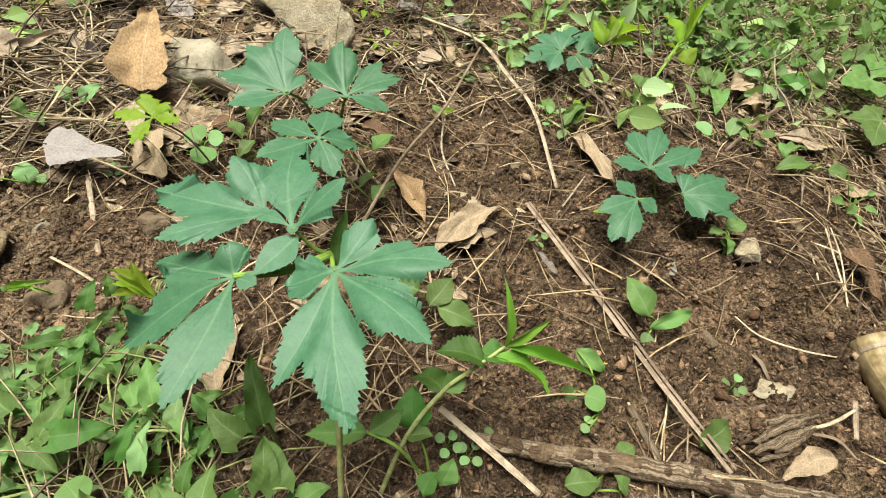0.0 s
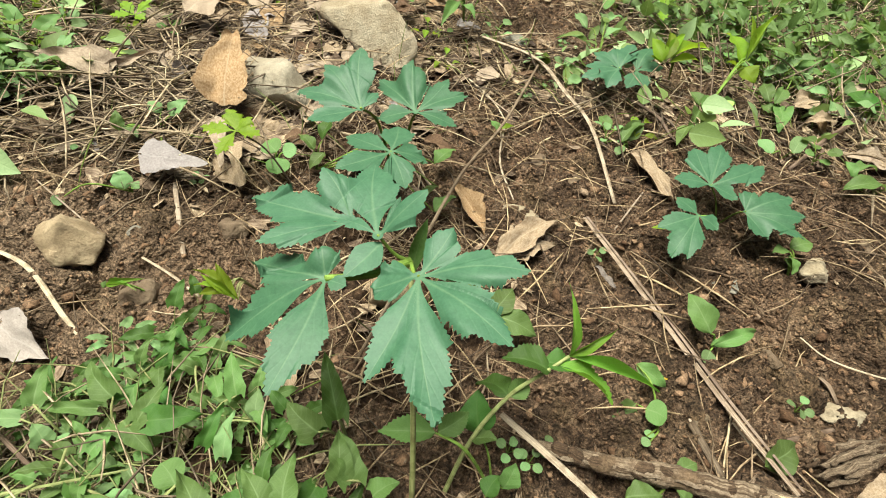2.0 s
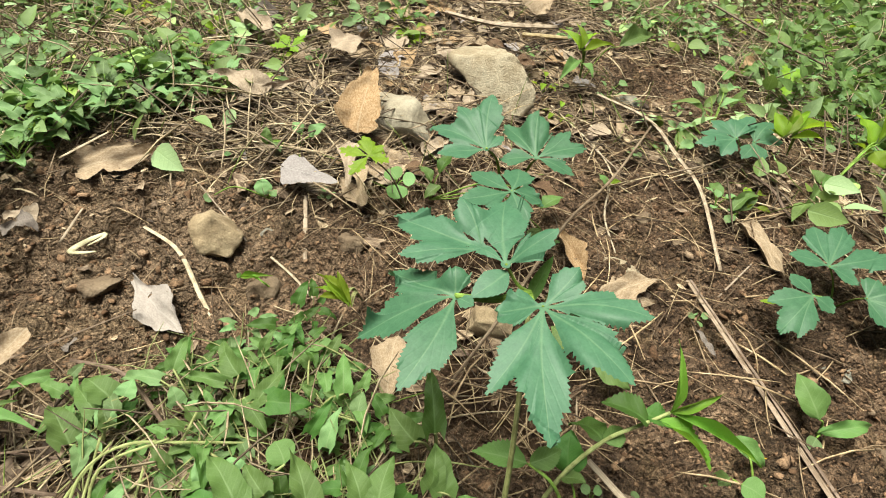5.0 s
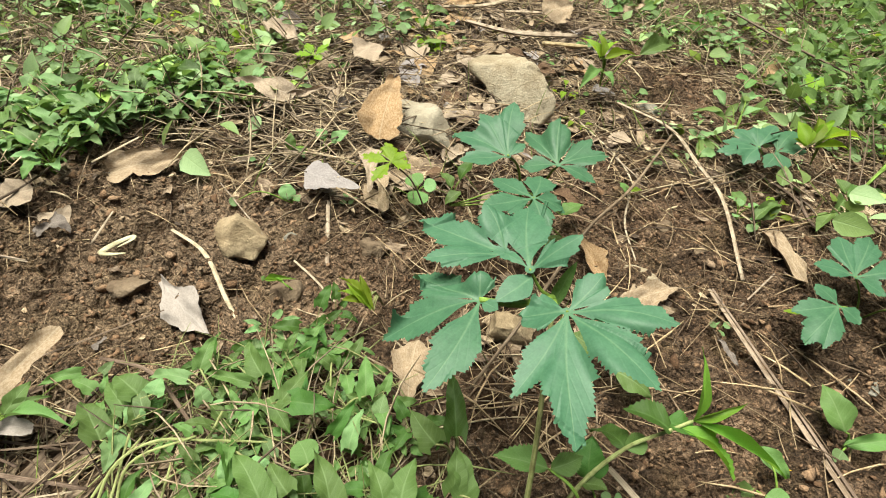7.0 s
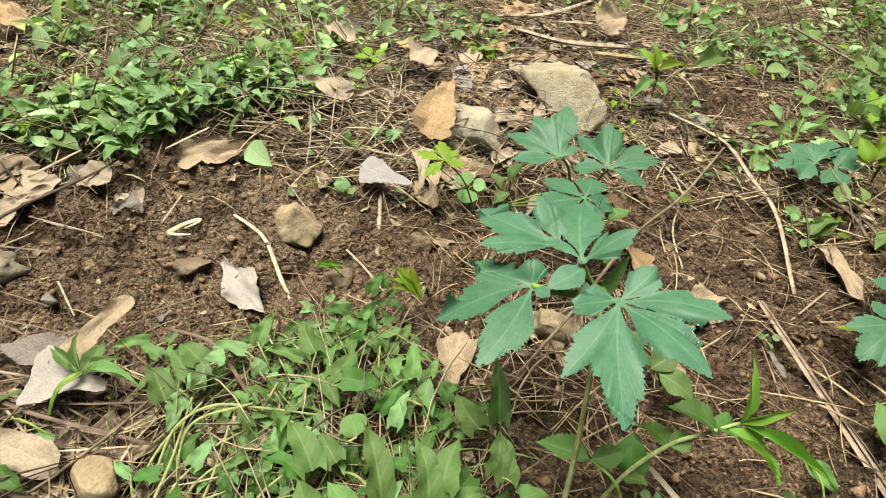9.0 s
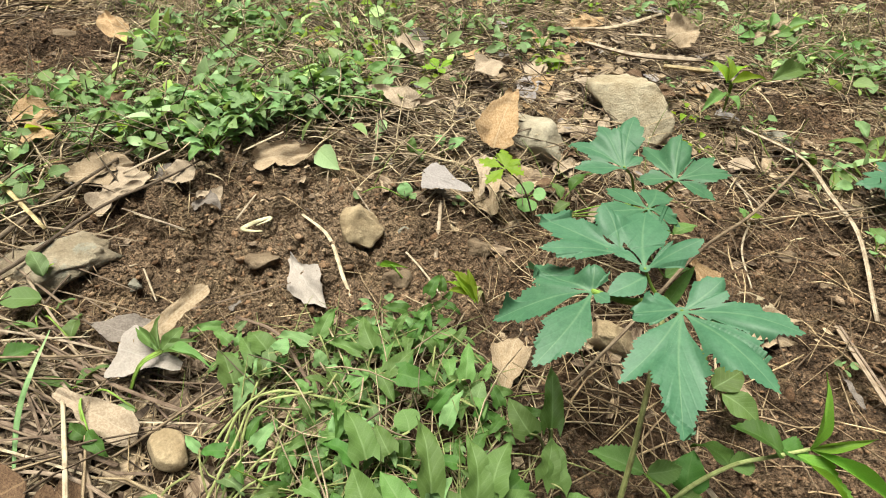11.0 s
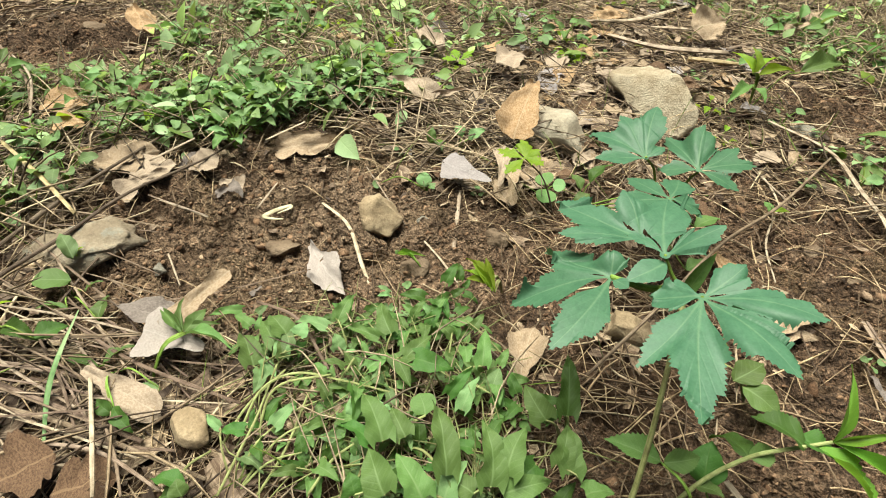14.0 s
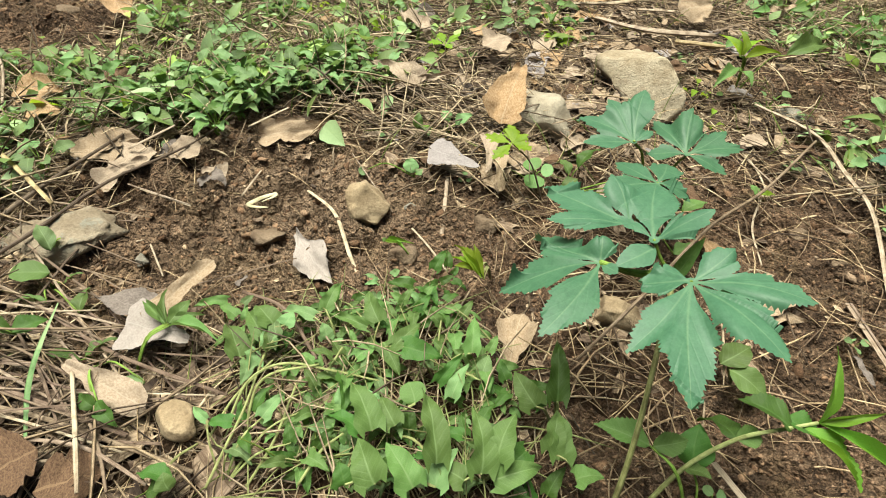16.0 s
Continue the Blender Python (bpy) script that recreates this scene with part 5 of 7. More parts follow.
def leaf_stalk(blade, points, r0, r1, mat, sides=5):
    """A stalk that belongs to one leaf of a plant."""
    m = Matrix.Translation(blade.parent.location) @ blade.matrix_basis
    v, f, uv = tube_data(points, [r0, (r0 + r1) / 2, r1], sides, per=4)
    ob = new("petiole", make_mesh("petiole", local(v, points[0]), f, mat, uv))
    ob.parent, ob.matrix_parent_inverse = blade, m.inverted()
    ob.location = points[0]
    return ob


def leaf(parent, kind, mat, a, b, width, roll=0.0):
    count_of[0] += 1
    meshes = kind[mat.name]
    return part("leaf", meshes[count_of[0] % len(meshes)], parent, along(a, b, roll + 26 * math.sin(count_of[0] * 2.4), width))


def weed(base, leaves, label, kind=ARROW, mat=WEED_LEAF, stem=PALE_STEM, category="weed", r=0.0011, group=""):
    """A small herb: leaves given by base, tip and width (and other blades where they differ), each on its own stalk from the root."""
    base = rest(base)
    top = thing("weed", base, label, category, group)
    for a, b, w, *other in leaves:
        k, m = (other + [kind, mat])[:2] if len(other) == 2 else (kind, other[0] if other else mat)
        a = Vector(a)
        o = Vector(base)
        mid = o.lerp(a, 0.55) + Vector((0, 0, 0.25 * (a - o).length))
        blade = leaf(top, k, m, a, b, w * (0.92 if k is ARROW else 0.95))
        leaf_stalk(blade, [o, mid, a], r * 1.15, r * 0.75, stem)
    return top


def lobe_field(x, y, lobes, tooth, ovate=False):
    """For places x, y: how deep each lies inside each lobe, how far along it and how far beside its rib."""
    deep, run, beside = [], [], []
    for i, (root, tip, width) in enumerate(lobes):
        dx, dy = tip[0] - root[0], tip[1] - root[1]
        n = math.hypot(dx, dy)
        s = ((x - root[0]) * dx + (y - root[1]) * dy) / n**2
        bow = 0.05 * n * math.sin(i * 2.1 + 1) * np.sin(np.pi * np.clip(s, 0, 1))
        t = ((x - root[0]) * dy - (y - root[1]) * dx) / n + bow
        q = np.clip(s, 0, 1)
        if ovate:
            prof = np.where(q < 0.4, (q / 0.4 + 1e-6) ** 0.6, 1 - np.clip((q - 0.4) / 0.6, 0, 1) ** 2.2)
        else:
            prof = np.where(q < 0.56, 0.06 + 0.94 * np.sin(np.pi / 2 * q / 0.56) ** 2.1, 1 - np.clip((q - 0.56) / 0.44, 0, 1) ** 1.7)
        teeth = max(6, n / 0.0036)
        saw = (q * teeth + np.where(t > 0, 0.45, 0.0)) % 1.0
        cut = (q * 4.6 + np.where(t > 0, 0.4, 0.0) + 0.23 * i) % 1.0
        half = (0.5 if ovate else 0.60) * width * prof * (1 + 0.05 * np.sin(7 * q + i * 1.7)) + tooth * np.clip(4 * (q - 0.34), 0, 1) * (0.019 * (saw - 0.5) * np.clip(n / 0.06, 0.4, 1.2) + (0 if ovate else 1.5) * width * (cut - 0.45) * np.clip(6 * (1 - q), 0, 1))
        deep.append(np.where((s < 0) | (s > 1), -np.maximum(-s, s - 1) * n, half - np.abs(t)))
        run.append(q)
        beside.append(t)
    return np.array(deep), np.array(run), np.array(beside)


def lobed_leaf(parent, centre, lobes, mat, name="leaf", arch=0.05, tooth=0.10, seed=0, shape="lobe", fold=0.05, cells=150):
    """A deeply cut, saw-edged leaf as one sheet: lobes run from the centre, or from a root of their own, to their tips."""
    o = Vector(parent.location)
    lob = [(tuple(item[2]) if len(item) > 2 else tuple(centre), tuple(item[0]), item[1]) for item in lobes]
    px = [p[0] for a, b, _ in lob for p in (a, b)]
    py = [p[1] for a, b, _ in lob for p in (a, b)]
    wide = max(max(px) - min(px), max(py) - min(py)) + 0.03
    cell = max(wide / cells, 0.0007)
    xs, ys = np.arange(min(px) - 0.015, max(px) + 0.016, cell), np.arange(min(py) - 0.015, max(py) + 0.016, cell)
    gx, gy = np.meshgrid(xs, ys)
    ovate = shape != "lobe"
    hub = 0.0 if ovate else 0.024 * wide

    def inside(x, y):
        d = lobe_field(x, y, lob, tooth, ovate)[0].max(0)
        return np.maximum(d, hub - np.hypot(x - centre[0], y - centre[1])) if hub else d

    f = inside(gx, gy)
    ids, pts, faces = {}, [], []

    def vertex(key, x, y):
        if key not in ids:
            ids[key] = len(pts)
            pts.append((x, y))
        return ids[key]

    some = np.argwhere((f[:-1, :-1] > 0) | (f[1:, :-1] > 0) | (f[:-1, 1:] > 0) | (f[1:, 1:] > 0))
    for r, c in some.tolist():
        ring = ((r, c), (r, c + 1), (r + 1, c + 1), (r + 1, c))
        face = []
        for k in range(4):
            (r0, c0), (r1, c1) = ring[k], ring[(k + 1) % 4]
            a, b = f[r0, c0], f[r1, c1]
            if a > 0:
                face.append(vertex((r0, c0), xs[c0], ys[r0]))
            if (a > 0) != (b > 0):
                t = a / (a - b)
                face.append(vertex(tuple(sorted(((r0, c0), (r1, c1)))), xs[c0] + t * (xs[c1] - xs[c0]), ys[r0] + t * (ys[r1] - ys[r0])))
        if len(face) > 2:
            faces.append(face)
    x, y = np.array(pts).T
    deep, run, beside = lobe_field(x, y, lob, 0.0, ovate)
    w = np.exp(np.clip((deep - deep.max(0)) / 0.0040, -30, 0))
    w /= w.sum(0)
    z = 0.0 * x
    for i, (a, b, width) in enumerate(lob):
        n = math.hypot(b[0] - a[0], b[1] - a[1])
        z += w[i] * (a[2] + (b[2] - a[2]) * run[i] + arch * n * (4 * run[i] * (1 - run[i])) + fold * np.minimum(np.abs(beside[i]), 0.5 * width))
    z += 0.0045 * (value_noise(x, y, 0.034, seed * 0.37) - 0.5) + 0.0004 * (value_noise(x, y, 0.011, seed * 0.71) - 0.5)
    best = deep.argmax(0)
    here = np.arange(len(x))
    half = np.array([0.5 * width for *_, width in lob])[best]
    uv = np.stack([0.5 + 0.5 * np.clip(beside[best, here] / half, -1, 1), run[best, here]], -1)
    verts = [(float(p), float(q), float(r)) for p, q, r in zip(x - o.x, y - o.y, z - o.z)]
    return part(name, make_mesh(name, verts, faces, mat, uv), parent)


def great_herb():
    """The tall blue-green herb in the middle, with its large cut leaves."""
    base = rest((-0.083, 0.052, 0))
    top = thing("angelica_plant", base, "tall herb with large blue-green deeply cut saw-edged leaves", "plant")
    a = (-0.121, 0.181, 0.213)
    b = (-0.158, 0.210, 0.209)
    c = (-0.181, 0.170, 0.201)
    node = (-0.134, 0.213, 0.185)
    lobed_leaf(top, a, [
        ((-0.053, 0.190, 0.234), 0.026), ((-0.056, 0.136, 0.232), 0.027), ((-0.086, 0.089, 0.204), 0.026),
        ((-0.133, 0.107, 0.200), 0.020), ((-0.152, 0.174, 0.194), 0.029), ((-0.107, 0.218, 0.228), 0.020)], BLUE_LEAF, seed=1, cells=250)
    j = (-0.180, 0.220, 0.205)
    lobed_leaf(top, b, [
        ((-0.263, 0.228, 0.196), 0.029, j), ((-0.234, 0.181, 0.208), 0.021, j), ((-0.216, 0.256, 0.217), 0.023, j),
        ((-0.184, 0.284, 0.204), 0.032), ((-0.131, 0.238, 0.236), 0.022), ((-0.197, 0.222, 0.205), 0.010)], BLUE_LEAF, seed=12, cells=250)
    lobed_leaf(top, (-0.155, 0.208, 0.204), [((-0.171, 0.176, 0.198), 0.023)], BLUE_LEAF, "leaflet", seed=4, shape="ovate")
    lobed_leaf(top, c, [
        ((-0.245, 0.187, 0.172), 0.024), ((-0.191, 0.190, 0.213), 0.020), ((-0.239, 0.128, 0.161), 0.025),
        ((-0.184, 0.086, 0.196), 0.026), ((-0.166, 0.168, 0.202), 0.012)], BLUE_LEAF, seed=22, cells=250)
    stalk(top, [base, Vector(base).lerp(Vector(node), 0.5) + Vector((0.008, -0.02, 0.01)), node], 0.0025, 0.0020, PALE_STEM, "stem", 8)
    for p, r in ((a, 0.0018), (b, 0.0018), (c, 0.0036)):
        stalk(top, [node, Vector(node).lerp(Vector(p), 0.5) + Vector((0, 0, -0.006)), p], r, r * 0.6, GREEN_STEM, sides=8)
    sheath = Vector(node)
    lobed_leaf(top, sheath - Vector((0, 0, 0.02)), [(sheath + Vector((0.006, 0.018, 0.028)), 0.012)], WEED_LEAF, "sheath", tooth=0.02, seed=31, shape="lance")
    return top


great_herb()


def rear_herb():
    """The second blue-green herb, behind the first."""
    base = rest((-0.222, 0.482, -0.004))
    top = thing("angelica_plant", base, "blue-green herb with saw-edged leaves behind the tallest one", "plant")
    u1, u2, u3 = (-0.193, 0.450, 0.142), (-0.250, 0.432, 0.147), (-0.198, 0.374, 0.145)
    lobed_leaf(top, u1, [((-0.216, 0.522, 0.163), 0.032), ((-0.252, 0.505, 0.138), 0.024), ((-0.234, 0.437, 0.131), 0.024),
                         ((-0.143, 0.497, 0.150), 0.025), ((-0.145, 0.447, 0.140), 0.021), ((-0.171, 0.515, 0.153), 0.018)], BLUE_LEAF, seed=41)
    lobed_leaf(top, u2, [((-0.276, 0.512, 0.170), 0.032), ((-0.308, 0.478, 0.160), 0.022), ((-0.327, 0.438, 0.147), 0.026),
                         ((-0.299, 0.400, 0.139), 0.026), ((-0.240, 0.462, 0.152), 0.014)], BLUE_LEAF, seed=51)
    lobed_leaf(top, u3, [((-0.239, 0.328, 0.150), 0.030), ((-0.253, 0.394, 0.135), 0.026), ((-0.206, 0.427, 0.138), 0.028), ((-0.162, 0.388, 0.130), 0.024), ((-0.171, 0.335, 0.136), 0.026)], BLUE_LEAF, seed=61)
    for p in (u1, u2, u3):
        stalk(top, [base, Vector(base).lerp(Vector(p), 0.6) + Vector((0, 0.01, 0.02)), p], 0.0022, 0.0014, GREEN_STEM)
    return top


rear_herb()


def low_herb():
    base = rest((0.211, 0.537, 0.006))
    top = thing("angelica_plant", base, "low blue-green herb with three lobed leaves on bare soil", "plant")
    a, b, c = (0.177, 0.543, 0.066), (0.161, 0.490, 0.056), (0.218, 0.511, 0.062)
    lobed_leaf(top, a, [((0.160, 0.609, 0.070), 0.032), ((0.198, 0.628, 0.072), 0.028), ((0.254, 0.606, 0.068), 0.028), ((0.212, 0.530, 0.060), 0.023), ((0.130, 0.540, 0.064), 0.028)], BLUE_LEAF, seed=71)
    lobed_leaf(top, b, [((0.112, 0.460, 0.050), 0.026), ((0.125, 0.417, 0.046), 0.026), ((0.146, 0.421, 0.046), 0.023), ((0.186, 0.478, 0.052), 0.026), ((0.135, 0.513, 0.060), 0.026)], BLUE_LEAF, seed=81)
    lobed_leaf(top, c, [((0.229, 0.543, 0.068), 0.024), ((0.280, 0.552, 0.066), 0.026), ((0.291, 0.523, 0.062), 0.026), ((0.288, 0.488, 0.056), 0.024), ((0.243, 0.477, 0.054), 0.026)], BLUE_LEAF, seed=91)
    for p in (a, b, c):
        stalk(top, [base, Vector(base).lerp(Vector(p), 0.5) + Vector((0, 0, 0.008)), p], 0.0014, 0.0010, GREEN_STEM)
    lobed_leaf(top, (0.135, 0.488, 0.030), [((0.114, 0.480, 0.030), 0.008)], FRESH_LEAF, "bud_leaf", seed=3, shape="lance")


low_herb()


def far_herb():
    base = rest((0.104, 0.856, 0.005))
    top = thing("angelica_plant", base, "small pale blue-green herb under yellow-green shoots", "plant")
    a, b = (0.062, 0.811, 0.058), (0.092, 0.823, 0.054)
    lobed_leaf(top, a, [((0.002, 0.767, 0.050), 0.026), ((0.006, 0.798, 0.055), 0.022), ((0.017, 0.840, 0.062), 0.026), ((0.054, 0.861, 0.066), 0.027), ((0.083, 0.882, 0.066), 0.026), ((0.045, 0.759, 0.046), 0.027)], BLUE_LEAF, seed=111)
    lobed_leaf(top, b, [((0.118, 0.892, 0.062), 0.026), ((0.137, 0.849, 0.055), 0.022), ((0.109, 0.784, 0.046), 0.027), ((0.077, 0.774, 0.046), 0.022), ((0.085, 0.879, 0.060), 0.022)], BLUE_LEAF, seed=121)
    for p in (a, b):
        stalk(top, [base, Vector(base).lerp(Vector(p), 0.5), p], 0.0014, 0.0010, GREEN_STEM)


far_herb()


def edge_herb():
    base = rest((0.670, 0.896, 0.009))
    top = thing("angelica_plant", base, "green herb with lobed leaves at the bank foot", "plant")
    a, b = (0.608, 0.915, 0.070), (0.588, 0.796, 0.060)
    lobed_leaf(top, a, [((0.546, 0.878, 0.065), 0.040), ((0.576, 0.936, 0.075), 0.040), ((0.643, 1.000, 0.080), 0.040), ((0.682, 0.965, 0.080), 0.045), ((0.613, 0.868, 0.065), 0.040)], WEED_LEAF, seed=131)
    lobed_leaf(top, b, [((0.536, 0.796, 0.055), 0.036), ((0.569, 0.830, 0.065), 0.036), ((0.558, 0.736, 0.050), 0.040), ((0.639, 0.807, 0.060), 0.040)], WEED_LEAF, seed=141)
    for p in (a, b):
        stalk(top, [base, Vector(base).lerp(Vector(p), 0.5), p], 0.0016, 0.0010, GREEN_STEM)


edge_herb()


def yellow_sapling(base, head, tips, label, seed, width=0.03):
    base = rest(base)
    top = thing("sapling", base, label, "seedling")
    lobed_leaf(top, head, [(t, width * 0.50) for t in tips], FRESH_LEAF, seed=seed, tooth=0.30)
    stalk(top, [base, Vector(base).lerp(Vector(head), 0.55) + Vector((0.006, 0, 0.015)), head], 0.0014, 0.0010, TWIG, "stem")
    return top


yellow_sapling((-0.346, 0.433, -0.003), (-0.402, 0.420, 0.085), [(-0.445, 0.416, 0.085), (-0.407, 0.381, 0.075), (-0.424, 0.445, 0.095), (-0.391, 0.441, 0.095), (-0.372, 0.422, 0.085)], "yellow-green young plant with toothed lobed leaves", 151, 0.034)
weed((-0.335, 0.288, -0.031), [((-0.315, 0.234, 0.030), (-0.368, 0.249, 0.045), 0.011, TOOTHED, FRESH_LEAF), ((-0.320, 0.236, 0.030), (-0.354, 0.240, 0.050), 0.009, TOOTHED, FRESH_LEAF), ((-0.318, 0.233, 0.030), (-0.362, 0.236, 0.038), 0.012, TOOTHED, FRESH_LEAF), ((-0.326, 0.240, 0.034), (-0.346, 0.256, 0.052), 0.010, TOOTHED, FRESH_LEAF), ((-0.330, 0.236, 0.034), (-0.352, 0.226, 0.036), 0.010, TOOTHED, FRESH_LEAF)], "young yellow-green folded leaf sprouting from soil")
weed((-0.429, 0.241, -0.020), [((-0.460, 0.221, 0.012), (-0.425, 0.236, 0.020), 0.010), ((-0.460, 0.221, 0.012), (-0.425, 0.223, 0.020), 0.008), ((-0.460, 0.221, 0.012), (-0.464, 0.220, 0.016), 0.010, OVATE, WEED_LEAF)], "tiny green sprout on bare soil", LANCE, BRIGHT_LEAF, GREEN_STEM)
yellow_sapling((-0.727, 0.683, 0.004), (-0.706, 0.661, 0.060), [(-0.736, 0.644, 0.060), (-0.733, 0.677, 0.070), (-0.698, 0.696, 0.070), (-0.688, 0.657, 0.055)], "yellow-green toothed seedling in litter", 181, 0.030)
weed((0.196, 0.750, 0.010), [((0.251, 0.851, 0.085), (0.227, 0.909, 0.110), 0.040, OVATE, FRESH_LEAF), ((0.256, 0.857, 0.085), (0.261, 0.910, 0.110), 0.030, OVATE, WEED_LEAF), ((0.258, 0.852, 0.080), (0.278, 0.830, 0.070), 0.036, TOOTHED, FRESH_LEAF), ((0.258, 0.858, 0.090), (0.297, 0.945, 0.140), 0.014, LANCE, FRESH_LEAF), ((0.259, 0.868, 0.090), (0.252, 0.926, 0.140), 0.010, LANCE, FRESH_LEAF), ((0.247, 0.834, 0.080), (0.233, 0.864, 0.080), 0.020, TOOTHED, FRESH_LEAF)], "fresh yellow-green shoot with upright young leaves", OVATE, FRESH_LEAF, GREEN_STEM)
weed((0.170, 0.905, 0.006), [((0.127, 0.827, 0.075), (0.104, 0.864, 0.095), 0.028), ((0.129, 0.831, 0.075), (0.135, 0.895, 0.100), 0.026), ((0.134, 0.838, 0.075), (0.159, 0.895, 0.100), 0.018), ((0.138, 0.836, 0.075), (0.207, 0.895, 0.085), 0.020), ((0.139, 0.836, 0.070), (0.196, 0.871, 0.070), 0.014), ((0.129, 0.831, 0.070), (0.106, 0.840, 0.075), 0.016)], "fresh light green weed beside the pale herb", LANCE, FRESH_LEAF, GREEN_STEM)
weed((-0.225, 0.952, 0.003), [((-0.237, 0.904, 0.090), (-0.284, 0.919, 0.115), 0.026), ((-0.236, 0.911, 0.090), (-0.258, 0.936, 0.125), 0.024), ((-0.233, 0.914, 0.090), (-0.218, 0.960, 0.110), 0.026), ((-0.229, 0.911, 0.088), (-0.181, 0.948, 0.100), 0.022), ((-0.234, 0.904, 0.070), (-0.247, 0.834, 0.060), 0.024, TOOTHED, WEED_LEAF), ((-0.227, 0.896, 0.070), (-0.195, 0.880, 0.060), 0.024, TOOTHED, WEED_LEAF), ((-0.174, 0.966, 0.090), (-0.129, 1.054, 0.095), 0.040, TOOTHED, WEED_LEAF)], "yellow-green shoot with pointed young leaves", LANCE, FRESH_LEAF, GREEN_STEM)
yellow_sapling((0.186, 1.120, 0.002), (0.144, 1.053, 0.070), [(0.128, 1.091, 0.090), (0.161, 1.095, 0.090), (0.143, 1.024, 0.060)], "small yellow-green shoot among seedlings", 221, 0.030)


def serrate_shoot():
    base = rest((-0.070, 0.113, 0.000))
    top = thing("willowherb_shoot", base, "leaning green shoot with narrow saw-edged leaves", "plant")
    head = (0.005, 0.218, 0.105)
    p1, p2 = (-0.058, 0.148, 0.055), (-0.037, 0.179, 0.085)
    stalk(top, [base, p1, p2, (-0.013, 0.200, 0.100), head], 0.0021, 0.0014, PALE_STEM, "stem", 8)
    leaf(top, LANCE, BRIGHT_LEAF, head, (-0.008, 0.258, 0.150), 0.008, 30)
    leaf(top, LANCE, BRIGHT_LEAF, head, (0.041, 0.244, 0.125), 0.008, 20)
    leaf(top, LANCE, BRIGHT_LEAF, head, (0.093, 0.220, 0.085), 0.011, 10)
    leaf(top, TOOTHED, BRIGHT_LEAF, (-0.004, 0.209, 0.100), (0.050, 0.197, 0.088), 0.017, 0)
    leaf(top, TOOTHED, DEEP_LEAF, (-0.008, 0.202, 0.100), (-0.049, 0.203, 0.105), 0.030, -10)
    leaf(top, TOOTHED, DEEP_LEAF, (-0.014, 0.209, 0.100), (0.016, 0.213, 0.095), 0.026, 0)
    leaf(top, OVATE, DEEP_LEAF, p2, (-0.065, 0.199, 0.060), 0.030, 20)
    leaf(top, TOOTHED, WEED_LEAF, p2, (-0.023, 0.199, 0.085), 0.018, 0)
    leaf(top, TOOTHED, WEED_LEAF, p1, (-0.038, 0.153, 0.060), 0.022, 0)


serrate_shoot()

# the low weeds in the foreground
weed((-0.390, 0.073, -0.017), [((-0.426, 0.089, 0.028), (-0.439, 0.124, 0.033), 0.020), ((-0.432, 0.077, 0.021), (-0.476, 0.063, 0.012), 0.018, GREY_LEAF), ((-0.371, 0.099, 0.032), (-0.421, 0.087, 0.029), 0.015), ((-0.400, 0.065, 0.021), (-0.414, 0.075, 0.030), 0.022, GREY_LEAF)], "sprawling weed with pale arrow-shaped leaves")
weed((-0.353, 0.081, -0.011), [((-0.365, 0.111, 0.033), (-0.403, 0.133, 0.038), 0.026), ((-0.328, 0.094, 0.042), (-0.325, 0.132, 0.046), 0.022), ((-0.343, 0.094, 0.035), (-0.306, 0.076, 0.034), 0.026), ((-0.331, 0.061, 0.026), (-0.349, 0.071, 0.039), 0.014, OVATE, GREY_LEAF)], "weed with arrow-shaped green leaves by a stone")
weed((-0.447, 0.005, -0.027), [((-0.461, -0.003, 0.010), (-0.511, 0.017, 0.011), 0.032), ((-0.462, 0.028, 0.014), (-0.507, 0.040, 0.011), 0.023), ((-0.445, 0.035, 0.018), (-0.467, 0.050, 0.019), 0.019, GREY_LEAF), ((-0.442, 0.022, 0.013), (-0.461, 0.034, 0.020), 0.018), ((-0.452, 0.000, 0.007), (-0.436, -0.021, 0.006), 0.020, GREY_LEAF)], "pale-stemmed weed with arrow-shaped leaves")
weed((-0.290, 0.112, -0.005), [((-0.318, 0.096, 0.048), (-0.281, 0.114, 0.045), 0.030, DEEP_LEAF), ((-0.263, 0.137, 0.041), (-0.284, 0.171, 0.051), 0.021), ((-0.329, 0.175, 0.016), (-0.291, 0.197, 0.016), 0.019), ((-0.271, 0.092, 0.036), (-0.266, 0.126, 0.051), 0.016, DEEP_LEAF), ((-0.251, 0.089, 0.033), (-0.258, 0.122, 0.047), 0.022, GREY_LEAF), ((-0.242, 0.124, 0.028), (-0.250, 0.150, 0.036), 0.018, OVATE, GREY_LEAF)], "bushy weed with dark and pale leaves")
weed((-0.284, 0.036, -0.005), [((-0.281, 0.013, 0.051), (-0.328, 0.036, 0.056), 0.034), ((-0.348, 0.041, 0.034), (-0.320, 0.015, 0.032), 0.020, DEEP_LEAF), ((-0.290, 0.007, 0.045), (-0.328, 0.004, 0.041), 0.022, DEEP_LEAF), ((-0.270, 0.058, 0.046), (-0.288, 0.069, 0.050), 0.026, ROUND, WEED_LEAF), ((-0.270, 0.031, 0.046), (-0.299, 0.043, 0.049), 0.026), ((-0.218, 0.023, 0.059), (-0.265, 0.066, 0.072), 0.032)], "broad-leaved green weed among pine needles", r=0.0014)
